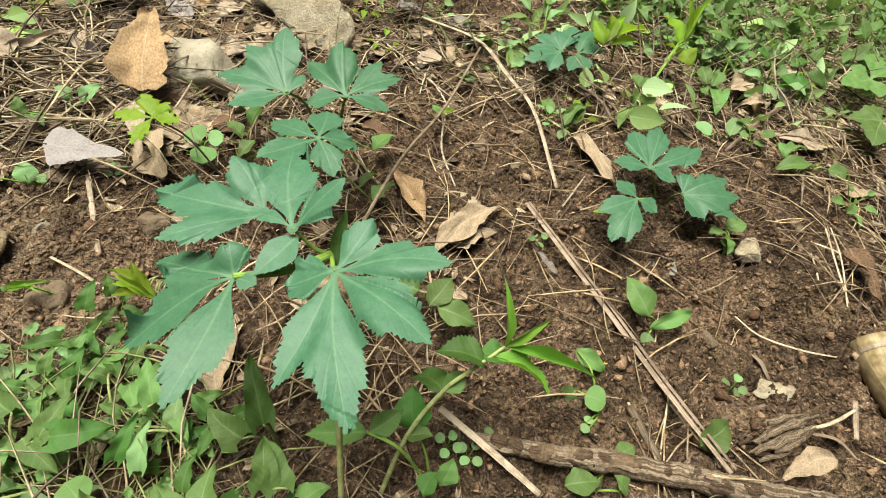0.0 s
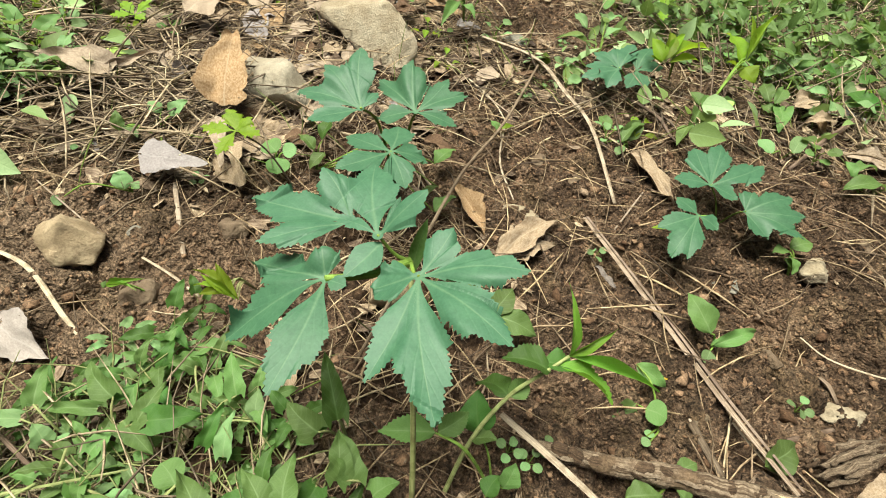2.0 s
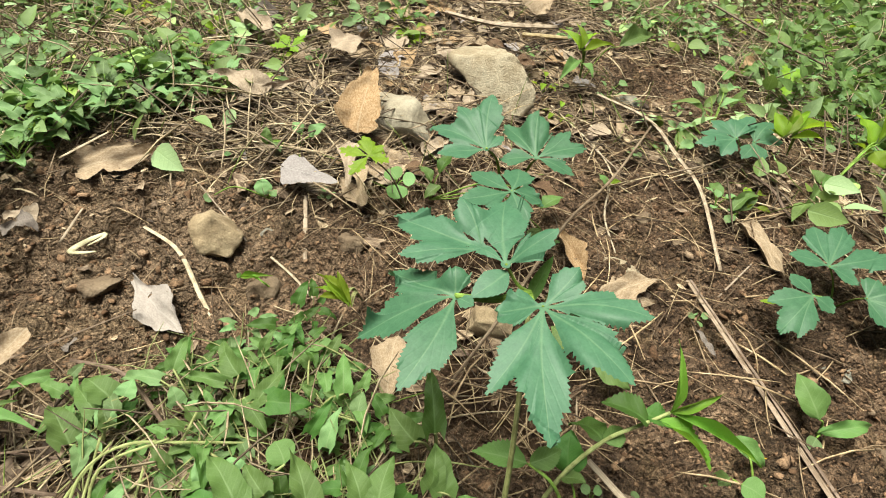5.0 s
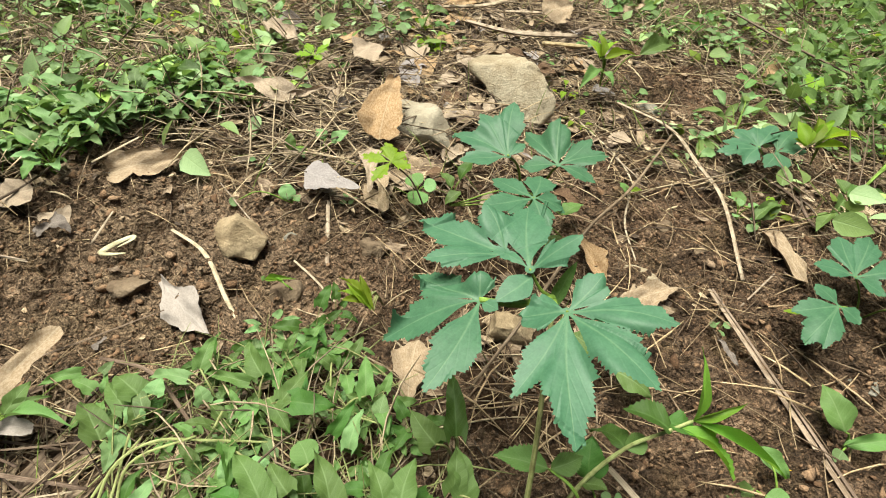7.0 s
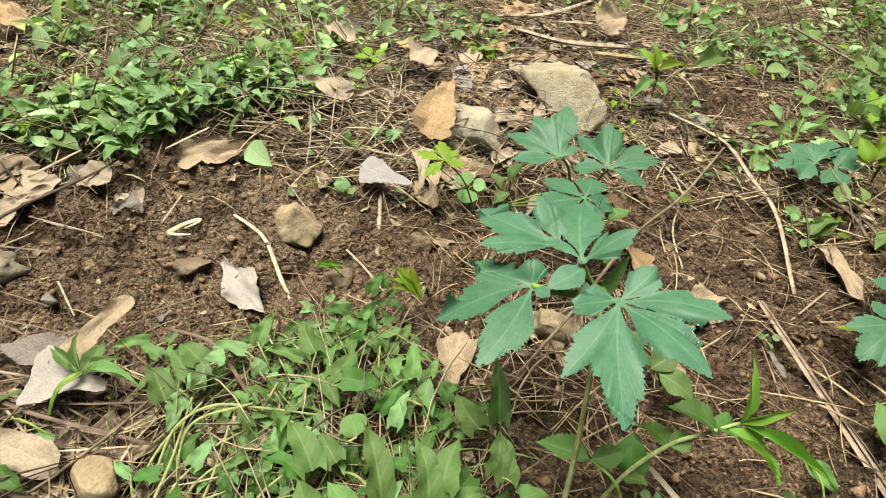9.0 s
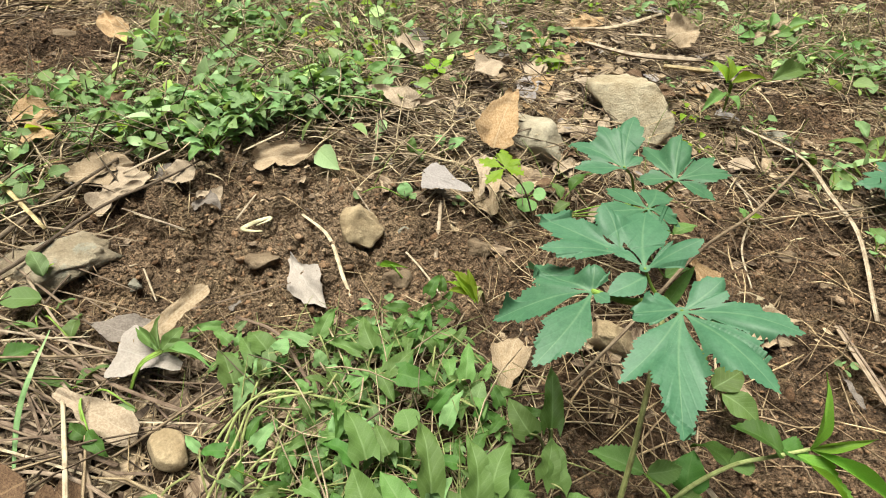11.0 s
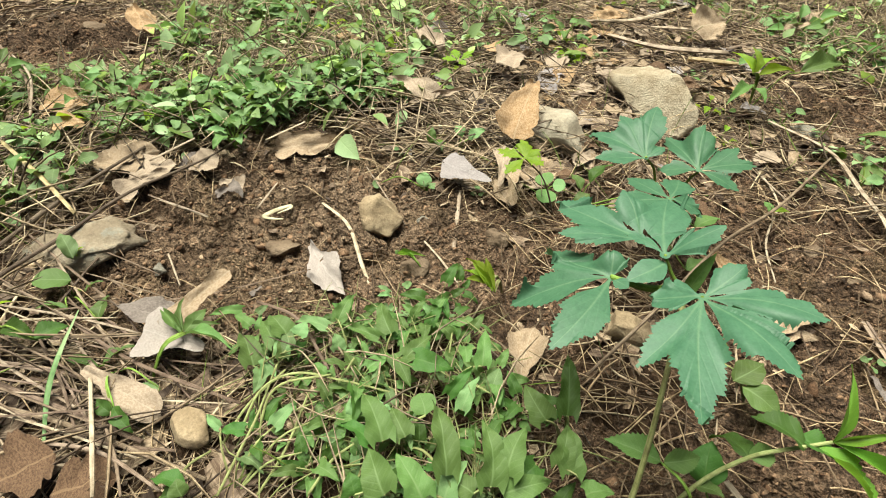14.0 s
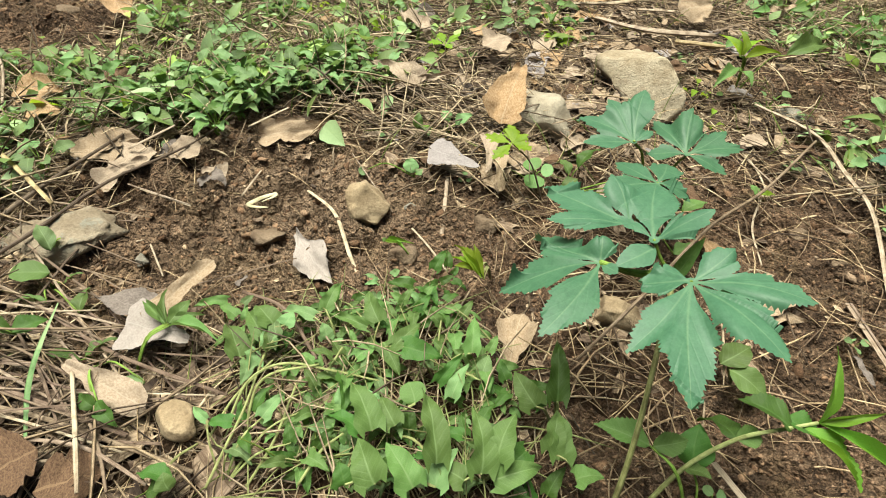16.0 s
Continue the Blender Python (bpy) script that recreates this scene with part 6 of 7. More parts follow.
weed((-0.251, 0.001, -0.003), [((-0.248, -0.018, 0.052), (-0.286, -0.000, 0.055), 0.038), ((-0.223, 0.000, 0.048), (-0.263, 0.013, 0.057), 0.034), ((-0.272, -0.030, 0.036), (-0.286, -0.022, 0.045), 0.026, DEEP_LEAF), ((-0.210, 0.013, 0.044), (-0.215, 0.046, 0.054), 0.030, GREY_LEAF)], "leafy green weed among pine needles", r=0.0014)
weed((-0.188, 0.053, -0.001), [((-0.185, 0.039, 0.059), (-0.219, 0.077, 0.074), 0.034), ((-0.180, 0.055, 0.059), (-0.190, 0.097, 0.069), 0.034), ((-0.194, 0.030, 0.049), (-0.220, 0.026, 0.049), 0.026), ((-0.176, 0.045, 0.049), (-0.149, 0.080, 0.050), 0.028), ((-0.168, 0.085, 0.045), (-0.173, 0.059, 0.040), 0.026, DEEP_LEAF)], "upright weed with broad arrow-shaped leaves", r=0.0014)
weed((-0.163, 0.136, -0.000), [((-0.140, 0.091, 0.055), (-0.163, 0.125, 0.065), 0.028), ((-0.168, 0.133, 0.060), (-0.197, 0.181, 0.078), 0.025, DEEP_LEAF), ((-0.182, 0.123, 0.049), (-0.215, 0.137, 0.058), 0.030), ((-0.173, 0.143, 0.044), (-0.181, 0.121, 0.044), 0.014, DEEP_LEAF)], "weed with folded dark green leaves", r=0.0014)
weed((-0.372, -0.092, -0.010), [((-0.382, -0.069, 0.017), (-0.354, -0.065, 0.020), 0.018, GREY_LEAF), ((-0.342, -0.032, 0.020), (-0.356, -0.022, 0.028), 0.015, DEEP_LEAF), ((-0.382, -0.033, 0.020), (-0.384, -0.003, 0.023), 0.018, GREY_LEAF), ((-0.426, -0.065, 0.011), (-0.452, -0.066, 0.008), 0.012, GREY_LEAF), ((-0.357, 0.001, 0.017), (-0.372, 0.010, 0.015), 0.012, GREY_LEAF)], "thin weed spreading over pine needles")
weed((-0.552, -0.084, -0.028), [((-0.548, -0.030, 0.022), (-0.602, -0.027, 0.023), 0.013, LANCE, WEED_LEAF), ((-0.549, -0.028, 0.022), (-0.587, -0.004, 0.030), 0.010, LANCE, WEED_LEAF), ((-0.546, -0.028, 0.022), (-0.554, 0.005, 0.027), 0.018, OVATE, WEED_LEAF), ((-0.543, -0.029, 0.022), (-0.488, -0.005, 0.021), 0.017, LANCE, WEED_LEAF), ((-0.547, -0.031, 0.020), (-0.573, -0.027, 0.025), 0.010, LANCE, WEED_LEAF), ((-0.545, -0.025, 0.021), (-0.531, 0.005, 0.019), 0.012, LANCE, WEED_LEAF)], "young blue-green shoot with narrow leaves", LANCE, WEED_LEAF, GREEN_STEM)
weed((-0.550, 0.025, -0.045), [((-0.548, 0.039, -0.005), (-0.569, 0.008, -0.000), 0.016), ((-0.533, 0.049, -0.008), (-0.534, 0.066, -0.008), 0.012, GREY_LEAF)], "small weed at the edge of bare soil")
weed((-0.598, -0.096, -0.027), [((-0.601, -0.103, -0.005), (-0.597, -0.068, -0.003), 0.016), ((-0.599, -0.108, -0.004), (-0.638, -0.129, 0.000), 0.012), ((-0.515, -0.080, 0.004), (-0.531, -0.105, 0.007), 0.022, GREY_LEAF), ((-0.518, -0.124, 0.012), (-0.544, -0.128, 0.016), 0.016, DEEP_LEAF), ((-0.521, -0.120, 0.016), (-0.484, -0.122, 0.013), 0.017, DEEP_LEAF)], "green weed leaves over dry straw", OVATE, stem=GREEN_STEM)
weed((-0.745, -0.081, -0.022), [((-0.741, -0.073, 0.006), (-0.761, -0.105, 0.019), 0.034, ROUND, WEED_LEAF), ((-0.668, -0.079, -0.009), (-0.695, -0.054, -0.002), 0.022), ((-0.708, -0.095, -0.003), (-0.734, -0.118, 0.003), 0.013), ((-0.725, -0.069, -0.006), (-0.721, -0.047, -0.000), 0.014)], "seedling with one round bright leaf", OVATE, stem=GREEN_STEM)
weed((-0.733, -0.164, -0.010), [((-0.698, -0.152, 0.026), (-0.653, -0.135, 0.027), 0.022, DEEP_LEAF), ((-0.656, -0.137, 0.027), (-0.655, -0.105, 0.021), 0.026, DEEP_LEAF), ((-0.716, -0.157, 0.038), (-0.723, -0.132, 0.035), 0.020, FRESH_LEAF)], "bright green weed with toothed leaves", TOOTHED, stem=GREEN_STEM)
weed((-0.411, -0.132, -0.010), [((-0.389, -0.117, 0.030), (-0.421, -0.131, 0.029), 0.020, DEEP_LEAF), ((-0.383, -0.122, 0.031), (-0.395, -0.118, 0.040), 0.020), ((-0.402, -0.136, 0.021), (-0.391, -0.120, 0.025), 0.018, DEEP_LEAF)], "dark green weed tuft in straw", OVATE, stem=GREEN_STEM)
weed((-0.808, -0.053, -0.017), [((-0.764, -0.056, 0.017), (-0.800, -0.048, 0.036), 0.024, GREY_LEAF), ((-0.776, -0.051, 0.008), (-0.779, -0.039, 0.017), 0.012, FRESH_LEAF)], "pale seedling before a grey stone", OVATE, stem=GREEN_STEM)
weed((-0.476, 0.017, -0.033), [((-0.461, 0.043, 0.020), (-0.496, 0.048, 0.023), 0.034), ((-0.448, 0.049, 0.022), (-0.452, 0.065, 0.027), 0.026, GREY_LEAF), ((-0.445, 0.026, 0.012), (-0.466, 0.039, 0.019), 0.024, GREY_LEAF), ((-0.443, 0.001, 0.003), (-0.472, 0.013, 0.008), 0.022, GREY_LEAF)], "pale weed with arrow-shaped leaves")
weed((-0.042, 0.302, 0.000), [((-0.075, 0.303, 0.035), (-0.108, 0.309, 0.040), 0.036, WEED_LEAF), ((-0.062, 0.288, 0.035), (-0.045, 0.322, 0.045), 0.030, WEED_LEAF), ((-0.053, 0.287, 0.035), (-0.011, 0.280, 0.030), 0.030, WEED_LEAF)], "pale weed in the shade of large leaves", OVATE)
weed((0.184, 0.337, 0.004), [((0.169, 0.333, 0.034), (0.141, 0.367, 0.052), 0.032), ((0.175, 0.326, 0.024), (0.224, 0.354, 0.034), 0.018), ((0.174, 0.321, 0.020), (0.168, 0.306, 0.018), 0.016, ROUND, GREY_LEAF), ((0.176, 0.328, 0.019), (0.194, 0.336, 0.022), 0.010)], "lone seedling with arrow-shaped leaves on bare soil", OVATE, stem=GREEN_STEM)
weed((0.119, 0.223, 0.009), [((0.089, 0.273, 0.034), (0.122, 0.260, 0.027), 0.020), ((0.094, 0.239, 0.018), (0.069, 0.219, 0.016), 0.022, OVATE, WEED_LEAF), ((0.096, 0.226, 0.036), (0.115, 0.221, 0.038), 0.026, ROUND, WEED_LEAF), ((0.103, 0.200, 0.028), (0.095, 0.196, 0.027), 0.010, ROUND, GREY_LEAF), ((0.100, 0.204, 0.027), (0.105, 0.210, 0.028), 0.010, ROUND, GREY_LEAF)], "small seedling with heart-shaped leaves near the branch", OVATE, stem=GREEN_STEM)
weed((0.225, 0.208, 0.014), [((0.205, 0.204, 0.030), (0.236, 0.230, 0.037), 0.032)], "single broad leaf sprouting under a stalk", OVATE, stem=GREEN_STEM)
weed((0.107, 0.151, 0.008), [((0.081, 0.146, 0.025), (0.112, 0.156, 0.029), 0.026), ((0.125, 0.177, 0.030), (0.143, 0.190, 0.032), 0.018), ((0.133, 0.148, 0.030), (0.120, 0.159, 0.039), 0.020)], "small weed beneath the fallen branch", OVATE, stem=GREEN_STEM)
weed((0.094, 0.671, 0.004), [((0.078, 0.657, 0.024), (0.106, 0.698, 0.040), 0.024), ((0.081, 0.654, 0.019), (0.073, 0.631, 0.018), 0.016, ROUND, GREY_LEAF)], "small green seedling beside a bent straw", OVATE, stem=GREEN_STEM)
weed((0.425, 0.648, 0.018), [((0.386, 0.637, 0.037), (0.453, 0.662, 0.043), 0.028), ((0.398, 0.669, 0.048), (0.443, 0.693, 0.049), 0.018), ((0.472, 0.665, 0.038), (0.501, 0.662, 0.038), 0.026, ROUND, WEED_LEAF), ((0.399, 0.656, 0.048), (0.388, 0.679, 0.058), 0.016)], "seedlings with smooth oval leaves on soil", OVATE, stem=GREEN_STEM)
weed((0.293, 0.472, 0.006), [((0.283, 0.491, 0.037), (0.311, 0.504, 0.043), 0.026), ((0.279, 0.486, 0.037), (0.260, 0.479, 0.036), 0.020), ((0.284, 0.482, 0.032), (0.287, 0.459, 0.026), 0.020), ((0.280, 0.480, 0.026), (0.298, 0.480, 0.027), 0.018)], "bright green seedling beside a tan stone", OVATE, stem=GREEN_STEM)
weed((0.326, 0.712, 0.017), [((0.299, 0.693, 0.035), (0.283, 0.718, 0.040), 0.024, GREY_LEAF), ((0.331, 0.702, 0.037), (0.348, 0.736, 0.048), 0.024, GREY_LEAF)], "seedling with two round grey-green leaves", ROUND, stem=GREEN_STEM)
weed((0.037, 0.921, 0.002), [((0.020, 0.939, 0.022), (-0.045, 0.943, 0.031), 0.032), ((0.041, 0.968, 0.027), (0.087, 1.014, 0.037), 0.026), ((0.037, 0.980, 0.032), (0.029, 1.046, 0.046), 0.020), ((0.038, 1.031, 0.031), (0.080, 1.075, 0.031), 0.018), ((0.009, 1.012, 0.021), (-0.020, 1.056, 0.031), 0.020)], "weed with smooth pale oval leaves", OVATE, GREY_LEAF, GREEN_STEM)
weed((0.091, 0.671, 0.004), [((0.076, 0.664, 0.019), (0.106, 0.712, 0.035), 0.030), ((0.061, 0.685, 0.023), (0.042, 0.717, 0.023), 0.020)], "seedling with one bright oval leaf", OVATE, stem=GREEN_STEM)
weed((0.216, 0.782, 0.011), [((0.197, 0.780, 0.040), (0.180, 0.801, 0.049), 0.026), ((0.200, 0.773, 0.040), (0.223, 0.796, 0.046), 0.026), ((0.198, 0.771, 0.035), (0.180, 0.716, 0.029), 0.034), ((0.235, 0.811, 0.032), (0.267, 0.820, 0.033), 0.018)], "light green weed with ragged leaves", TOOTHED, stem=GREEN_STEM)
weed((-0.013, 0.814, 0.002), [((-0.025, 0.844, 0.022), (0.002, 0.870, 0.032), 0.020), ((-0.028, 0.853, 0.022), (-0.045, 0.858, 0.031), 0.018), ((-0.014, 0.799, 0.022), (0.011, 0.820, 0.022), 0.020)], "pale green seedling among needles", OVATE, GREY_LEAF, GREEN_STEM)
weed((0.345, 0.851, 0.016), [((0.314, 0.826, 0.045), (0.308, 0.872, 0.054), 0.026), ((0.321, 0.820, 0.046), (0.342, 0.868, 0.055), 0.024), ((0.334, 0.833, 0.036), (0.325, 0.763, 0.037), 0.034), ((0.321, 0.810, 0.036), (0.308, 0.831, 0.035), 0.022), ((0.377, 0.954, 0.042), (0.442, 1.026, 0.049), 0.030)], "green weed over orange dry leaves", OVATE, stem=GREEN_STEM)
weed((-0.381, 0.454, -0.001), [((-0.379, 0.460, 0.029), (-0.398, 0.470, 0.035), 0.030, ROUND, WEED_LEAF), ((-0.377, 0.455, 0.024), (-0.368, 0.433, 0.017), 0.032, ROUND, WEED_LEAF), ((-0.372, 0.462, 0.029), (-0.356, 0.471, 0.034), 0.024, ROUND, GREY_LEAF)], "seedling with round pale green leaves", ROUND, stem=GREEN_STEM)
weed((-0.334, 0.477, -0.002), [((-0.328, 0.491, 0.038), (-0.318, 0.532, 0.058), 0.026, DEEP_LEAF), ((-0.334, 0.476, 0.033), (-0.359, 0.490, 0.044), 0.022), ((-0.321, 0.481, 0.028), (-0.334, 0.453, 0.018), 0.020), ((-0.176, 0.512, 0.025), (-0.157, 0.544, 0.034), 0.030), ((-0.164, 0.479, 0.016), (-0.179, 0.450, 0.017), 0.022), ((-0.156, 0.430, 0.018), (-0.137, 0.459, 0.028), 0.026)], "weeds under the rear blue-green herb", OVATE, stem=GREEN_STEM)
weed((-0.532, 0.363, -0.002), [((-0.529, 0.353, 0.012), (-0.542, 0.369, 0.028), 0.026, GREY_LEAF), ((-0.521, 0.356, 0.012), (-0.518, 0.366, 0.018), 0.014, GREY_LEAF), ((-0.593, 0.322, 0.006), (-0.596, 0.310, 0.005), 0.016, ROUND, GREY_LEAF)], "pale seedling on dark soil", OVATE, stem=GREEN_STEM)
weed((-0.548, 0.459, 0.002), [((-0.542, 0.479, 0.032), (-0.527, 0.503, 0.047), 0.022, GREY_LEAF), ((-0.555, 0.480, 0.033), (-0.574, 0.486, 0.044), 0.020, GREY_LEAF), ((-0.522, 0.428, 0.021), (-0.513, 0.432, 0.021), 0.016, ROUND, GREY_LEAF), ((-0.582, 0.429, 0.033), (-0.587, 0.442, 0.054), 0.018), ((-0.582, 0.435, 0.034), (-0.555, 0.429, 0.032), 0.024, GREY_LEAF)], "pale grey-green weeds in needle litter", OVATE, stem=GREEN_STEM)
weed((-0.107, 0.646, -0.005), [((-0.106, 0.630, 0.015), (-0.121, 0.641, 0.024), 0.018), ((-0.104, 0.636, 0.015), (-0.085, 0.651, 0.016), 0.012, FRESH_LEAF)], "tiny seedling on bare soil", OVATE, stem=GREEN_STEM)
weed((-0.028, 0.129, 0.000), [((-0.051, 0.156, 0.050), (-0.062, 0.185, 0.070), 0.034, DEEP_LEAF), ((-0.023, 0.125, 0.030), (-0.016, 0.144, 0.041), 0.022), ((-0.036, 0.115, 0.030), (-0.028, 0.133, 0.035), 0.020, DEEP_LEAF), ((-0.088, 0.140, 0.070), (-0.133, 0.130, 0.070), 0.024, TOOTHED, WEED_LEAF), ((-0.086, 0.141, 0.070), (-0.065, 0.162, 0.075), 0.020, TOOTHED, WEED_LEAF)], "dark green weed below the tall herb", OVATE, stem=GREEN_STEM)
weed((-0.113, 0.102, -0.000), [((-0.123, 0.087, 0.050), (-0.107, 0.102, 0.055), 0.030), ((-0.150, 0.089, 0.060), (-0.162, 0.122, 0.070), 0.026)], "pale green weed at the foot of the tall herb", ARROW)

for pts in ([(-0.415, -0.053, 0.001), (-0.423, -0.016, 0.022), (-0.406, 0.016, 0.029), (-0.362, 0.039, 0.032), (-0.321, 0.064, 0.022)], [(-0.397, -0.049, -0.005), (-0.412, -0.008, 0.024), (-0.375, 0.035, 0.035)], [(-0.418, -0.072, -0.002), (-0.428, -0.033, 0.008), (-0.423, 0.013, 0.022)],
            [(-0.373, -0.103, 0.010), (-0.393, -0.066, 0.010), (-0.409, -0.035, 0.011), (-0.437, 0.012, 0.019)], [(-0.311, -0.052, 0.014), (-0.314, -0.020, 0.023), (-0.306, 0.001, 0.033)], [(-0.346, -0.080, 0.011), (-0.362, -0.038, 0.008), (-0.390, 0.014, 0.012)],
            [(-0.365, 0.015, 0.016), (-0.374, 0.065, 0.031)], [(-0.397, -0.128, 0.020), (-0.412, -0.107, 0.017), (-0.410, -0.084, 0.015)]):
    stick("creeper", pts, [0.0013, 0.0014, 0.0011], PALE_STEM, "pale yellowish runner of a creeping weed", "creeper", sides=6, rough=0.0)
stick("grass_blade", [(-0.540, -0.185, 0.000), (-0.586, -0.156, 0.015), (-0.611, -0.128, 0.030), (-0.654, -0.089, 0.032)], [0.0012, 0.0026, 0.0024, 0.0006], GREY_LEAF, "single broad blue-green grass blade", "grass", sides=6, rough=0.0, flat=0.25)


def curl_shaving():
    at = rest((-0.682, 0.19, 0), 0.006)
    turn = [(0.020, -0.006), (0.004, -0.010), (-0.014, -0.010), (-0.012, 0.004), (0.000, 0.017), (0.007, 0.012), (0.002, -0.002)]
    line = [Vector(at) + Vector((x * 0.75, y * 1.35 + 0.3 * x, 0.002 + 0.0006 * k)) for k, (x, y) in enumerate(turn)]
    v, f, uv = tube_data(line, [0.0012, 0.0030, 0.0042, 0.0040, 0.0032, 0.0024, 0.0010], 8, flat=0.45)
    ob = new("husk", make_mesh("husk", local(v, at), f, HUSK, uv))
    ob.location = at
    tagged(ob, "small curled pale yellow husk on bare soil", "husk")


curl_shaving()


# ---- scattered seedlings ----
GREEN = [(-0.885, 0.255, 0.06, 0.5), (-0.93, 0.20, 0.06, 0.4), (-1.025, 0.175, 0.08, 0.3), (-0.855, 0.33, 0.07, 0.5), (-0.80, 0.39, 0.06, 0.5), (-0.86, 0.49, 0.08, 0.4), (-1.09, 0.03, 0.06, 0.8), (0.10, 1.22, 0.14, 0.5), (0.36, 1.28, 0.20, 0.8), (0.50, 1.50, 0.20, 0.8), (0.22, 1.50, 0.18, 0.7),
         (-0.98, 0.31, 0.09, 0.8), (-0.90, 0.24, 0.07, 0.8), (-0.88, 0.32, 0.09, 0.8), (-0.79, 0.37, 0.05, 0.6), (-0.90, 0.54, 0.12, 0.7), (-0.89, 0.63, 0.12, 0.6), (-1.21, 0.42, 0.20, 0.7), (-1.15, 0.59, 0.20, 0.6), (-0.88, 0.92, 0.10, 0.5),
         (-1.00, 0.19, 0.09, 0.9), (-0.91, 0.25, 0.08, 0.8), (-1.10, 0.03, 0.09, 0.7), (-0.92, -0.07, 0.06, 0.7), (-1.26, 0.04, 0.12, 0.7), (-0.75, -0.13, 0.05, 0.5), (-1.04, -0.05, 0.08, 0.7), (-0.95, 0.02, 0.06, 0.6), (0.42, 0.98, 0.14, 0.5), (0.20, 0.72, 0.10, 0.4), (0.30, 1.35, 0.15, 0.5), (0.0, 1.47, 0.15, 0.5), (0.29, 1.68, 0.2, 0.6),
         (-1.02, 0.40, 0.24, 0.95), (-1.30, 0.62, 0.30, 0.8), (-1.28, 0.10, 0.16, 0.6), (-1.02, 0.78, 0.22, 0.5), (0.45, 1.30, 0.34, 0.75), (0.82, 1.18, 0.30, 0.6), (0.62, 1.65, 0.40, 1.1),
         (0.22, 1.62, 0.40, 0.7), (0.12, 1.05, 0.16, 0.6), (-0.42, 1.20, 0.16, -0.4), (-1.75, 0.75, 0.4, 0.7), (-0.2, 1.9, 0.5, 0.5),
         (-0.86, 0.42, 0.13, 0.5), (-0.92, 0.55, 0.13, 0.6), (-1.15, 0.08, 0.12, 0.6), (0.0, 0.85, 0.30, 0.26), (-0.35, 0.80, 0.20, 0.24), (-0.19, 1.55, 0.20, 0.7), (-0.12, 1.26, 0.15, 0.6), (-0.43, 1.5, 0.15, 0.5), (-0.78, 1.1, 0.15, 0.5), (-1.02, 0.91, 0.15, 0.6), (-0.76, 0.9, 0.10, 0.5), (-1.27, 0.06, 0.12, 0.6), (-1.01, -0.03, 0.10, 0.6),
         (-0.36, 0.79, 0.10, -1.5), (-0.38, 0.68, 0.10, -1.5), (-0.45, 0.62, 0.10, -1.5), (-0.49, 0.55, 0.10, -1.5), (-0.71, 0.54, 0.10, -1.5), (-0.66, 0.60, 0.10, -1.5)]


def keep_clear(x, y):
    """Near the stones and large dead leaves, where nothing green grows."""
    return sum(np.exp(-((x - cx) ** 2 + (y - cy) ** 2) / r**2) for cx, cy, r, a in GREEN if a < 0)


def greenness(x, y):
    z = 0.0 * x
    for cx, cy, r, a in GREEN:
        z = z + a * np.exp(-((x - cx) ** 2 + (y - cy) ** 2) / r**2)
    return np.clip(np.maximum(z - 0.09, 0) * (0.2 + 1.6 * value_noise(x, y, 0.11, 9)) * (1 - np.clip(1.6 * bareness(x, y), 0, 1)), 0, 1)


def seedling(seed, kind, mat, count, size, tall, label, stem=GREEN_STEM, name="seedling", group="seedlings of the bank"):
    rnd = random.Random(seed)
    top = thing(name, (0, 0, 0), label, "seedling", group)
    for i in range(count):
        ang = i * 2.4 + rnd.uniform(-0.4, 0.4)
        zz = tall * (0.45 + 0.55 * i / max(1, count - 1))
        r = tall * rnd.uniform(0.25, 0.6)
        a = Vector((math.cos(ang) * r, math.sin(ang) * r, zz))
        n = size * rnd.uniform(0.7, 1.2)
        b = a + Vector((math.cos(ang) * n, math.sin(ang) * n, rnd.uniform(-0.15, 0.45) * n))
        stalk(top, [(0, 0, -0.004), (a.x * 0.3, a.y * 0.3, zz * 0.6), a], 0.0010, 0.0006, stem, sides=5)
        leaf(top, kind, mat, a, b, n * (0.9 if kind is ROUND else 0.62))
    return top


protos = [seedling(1, OVAL, WEED_LEAF, 9, 0.030, 0.050, "leafy green seedling in the litter"), seedling(2, OVAL, GREY_LEAF, 9, 0.028, 0.045, "pale grey-green seedling in the litter"),
          seedling(3, ARROW, WEED_LEAF, 6, 0.034, 0.055, "arrow-leaved green weed seedling"), seedling(4, ARROW, GREY_LEAF, 7, 0.032, 0.050, "pale arrow-leaved weed seedling in litter"),
          seedling(5, TOOTHED, WEED_LEAF, 6, 0.032, 0.050, "toothed green weed seedling in litter"), seedling(6, ROUND, GREY_LEAF, 5, 0.018, 0.035, "small round-leaved grey-green seedling"),
          seedling(7, ROUND, WEED_LEAF, 6, 0.020, 0.040, "small round-leaved green seedling"), seedling(8, LANCE, WEED_LEAF, 7, 0.040, 0.060, "narrow-leaved green weed seedling"),
          seedling(9, TOOTHED, FRESH_LEAF, 4, 0.026, 0.045, "fresh yellow-green seedling in litter"), seedling(10, OVAL, DEEP_LEAF, 7, 0.034, 0.055, "deep green leafy weed in litter")]
WEIGHTS = [3, 6, 5, 8, 5, 3, 2, 6, 4, 2]
gx, gy, gz = scatter(1800, greenness, lo=(-1.65, -0.15), hi=(0.95, 1.6))
pick = random.Random(21)
used = set()
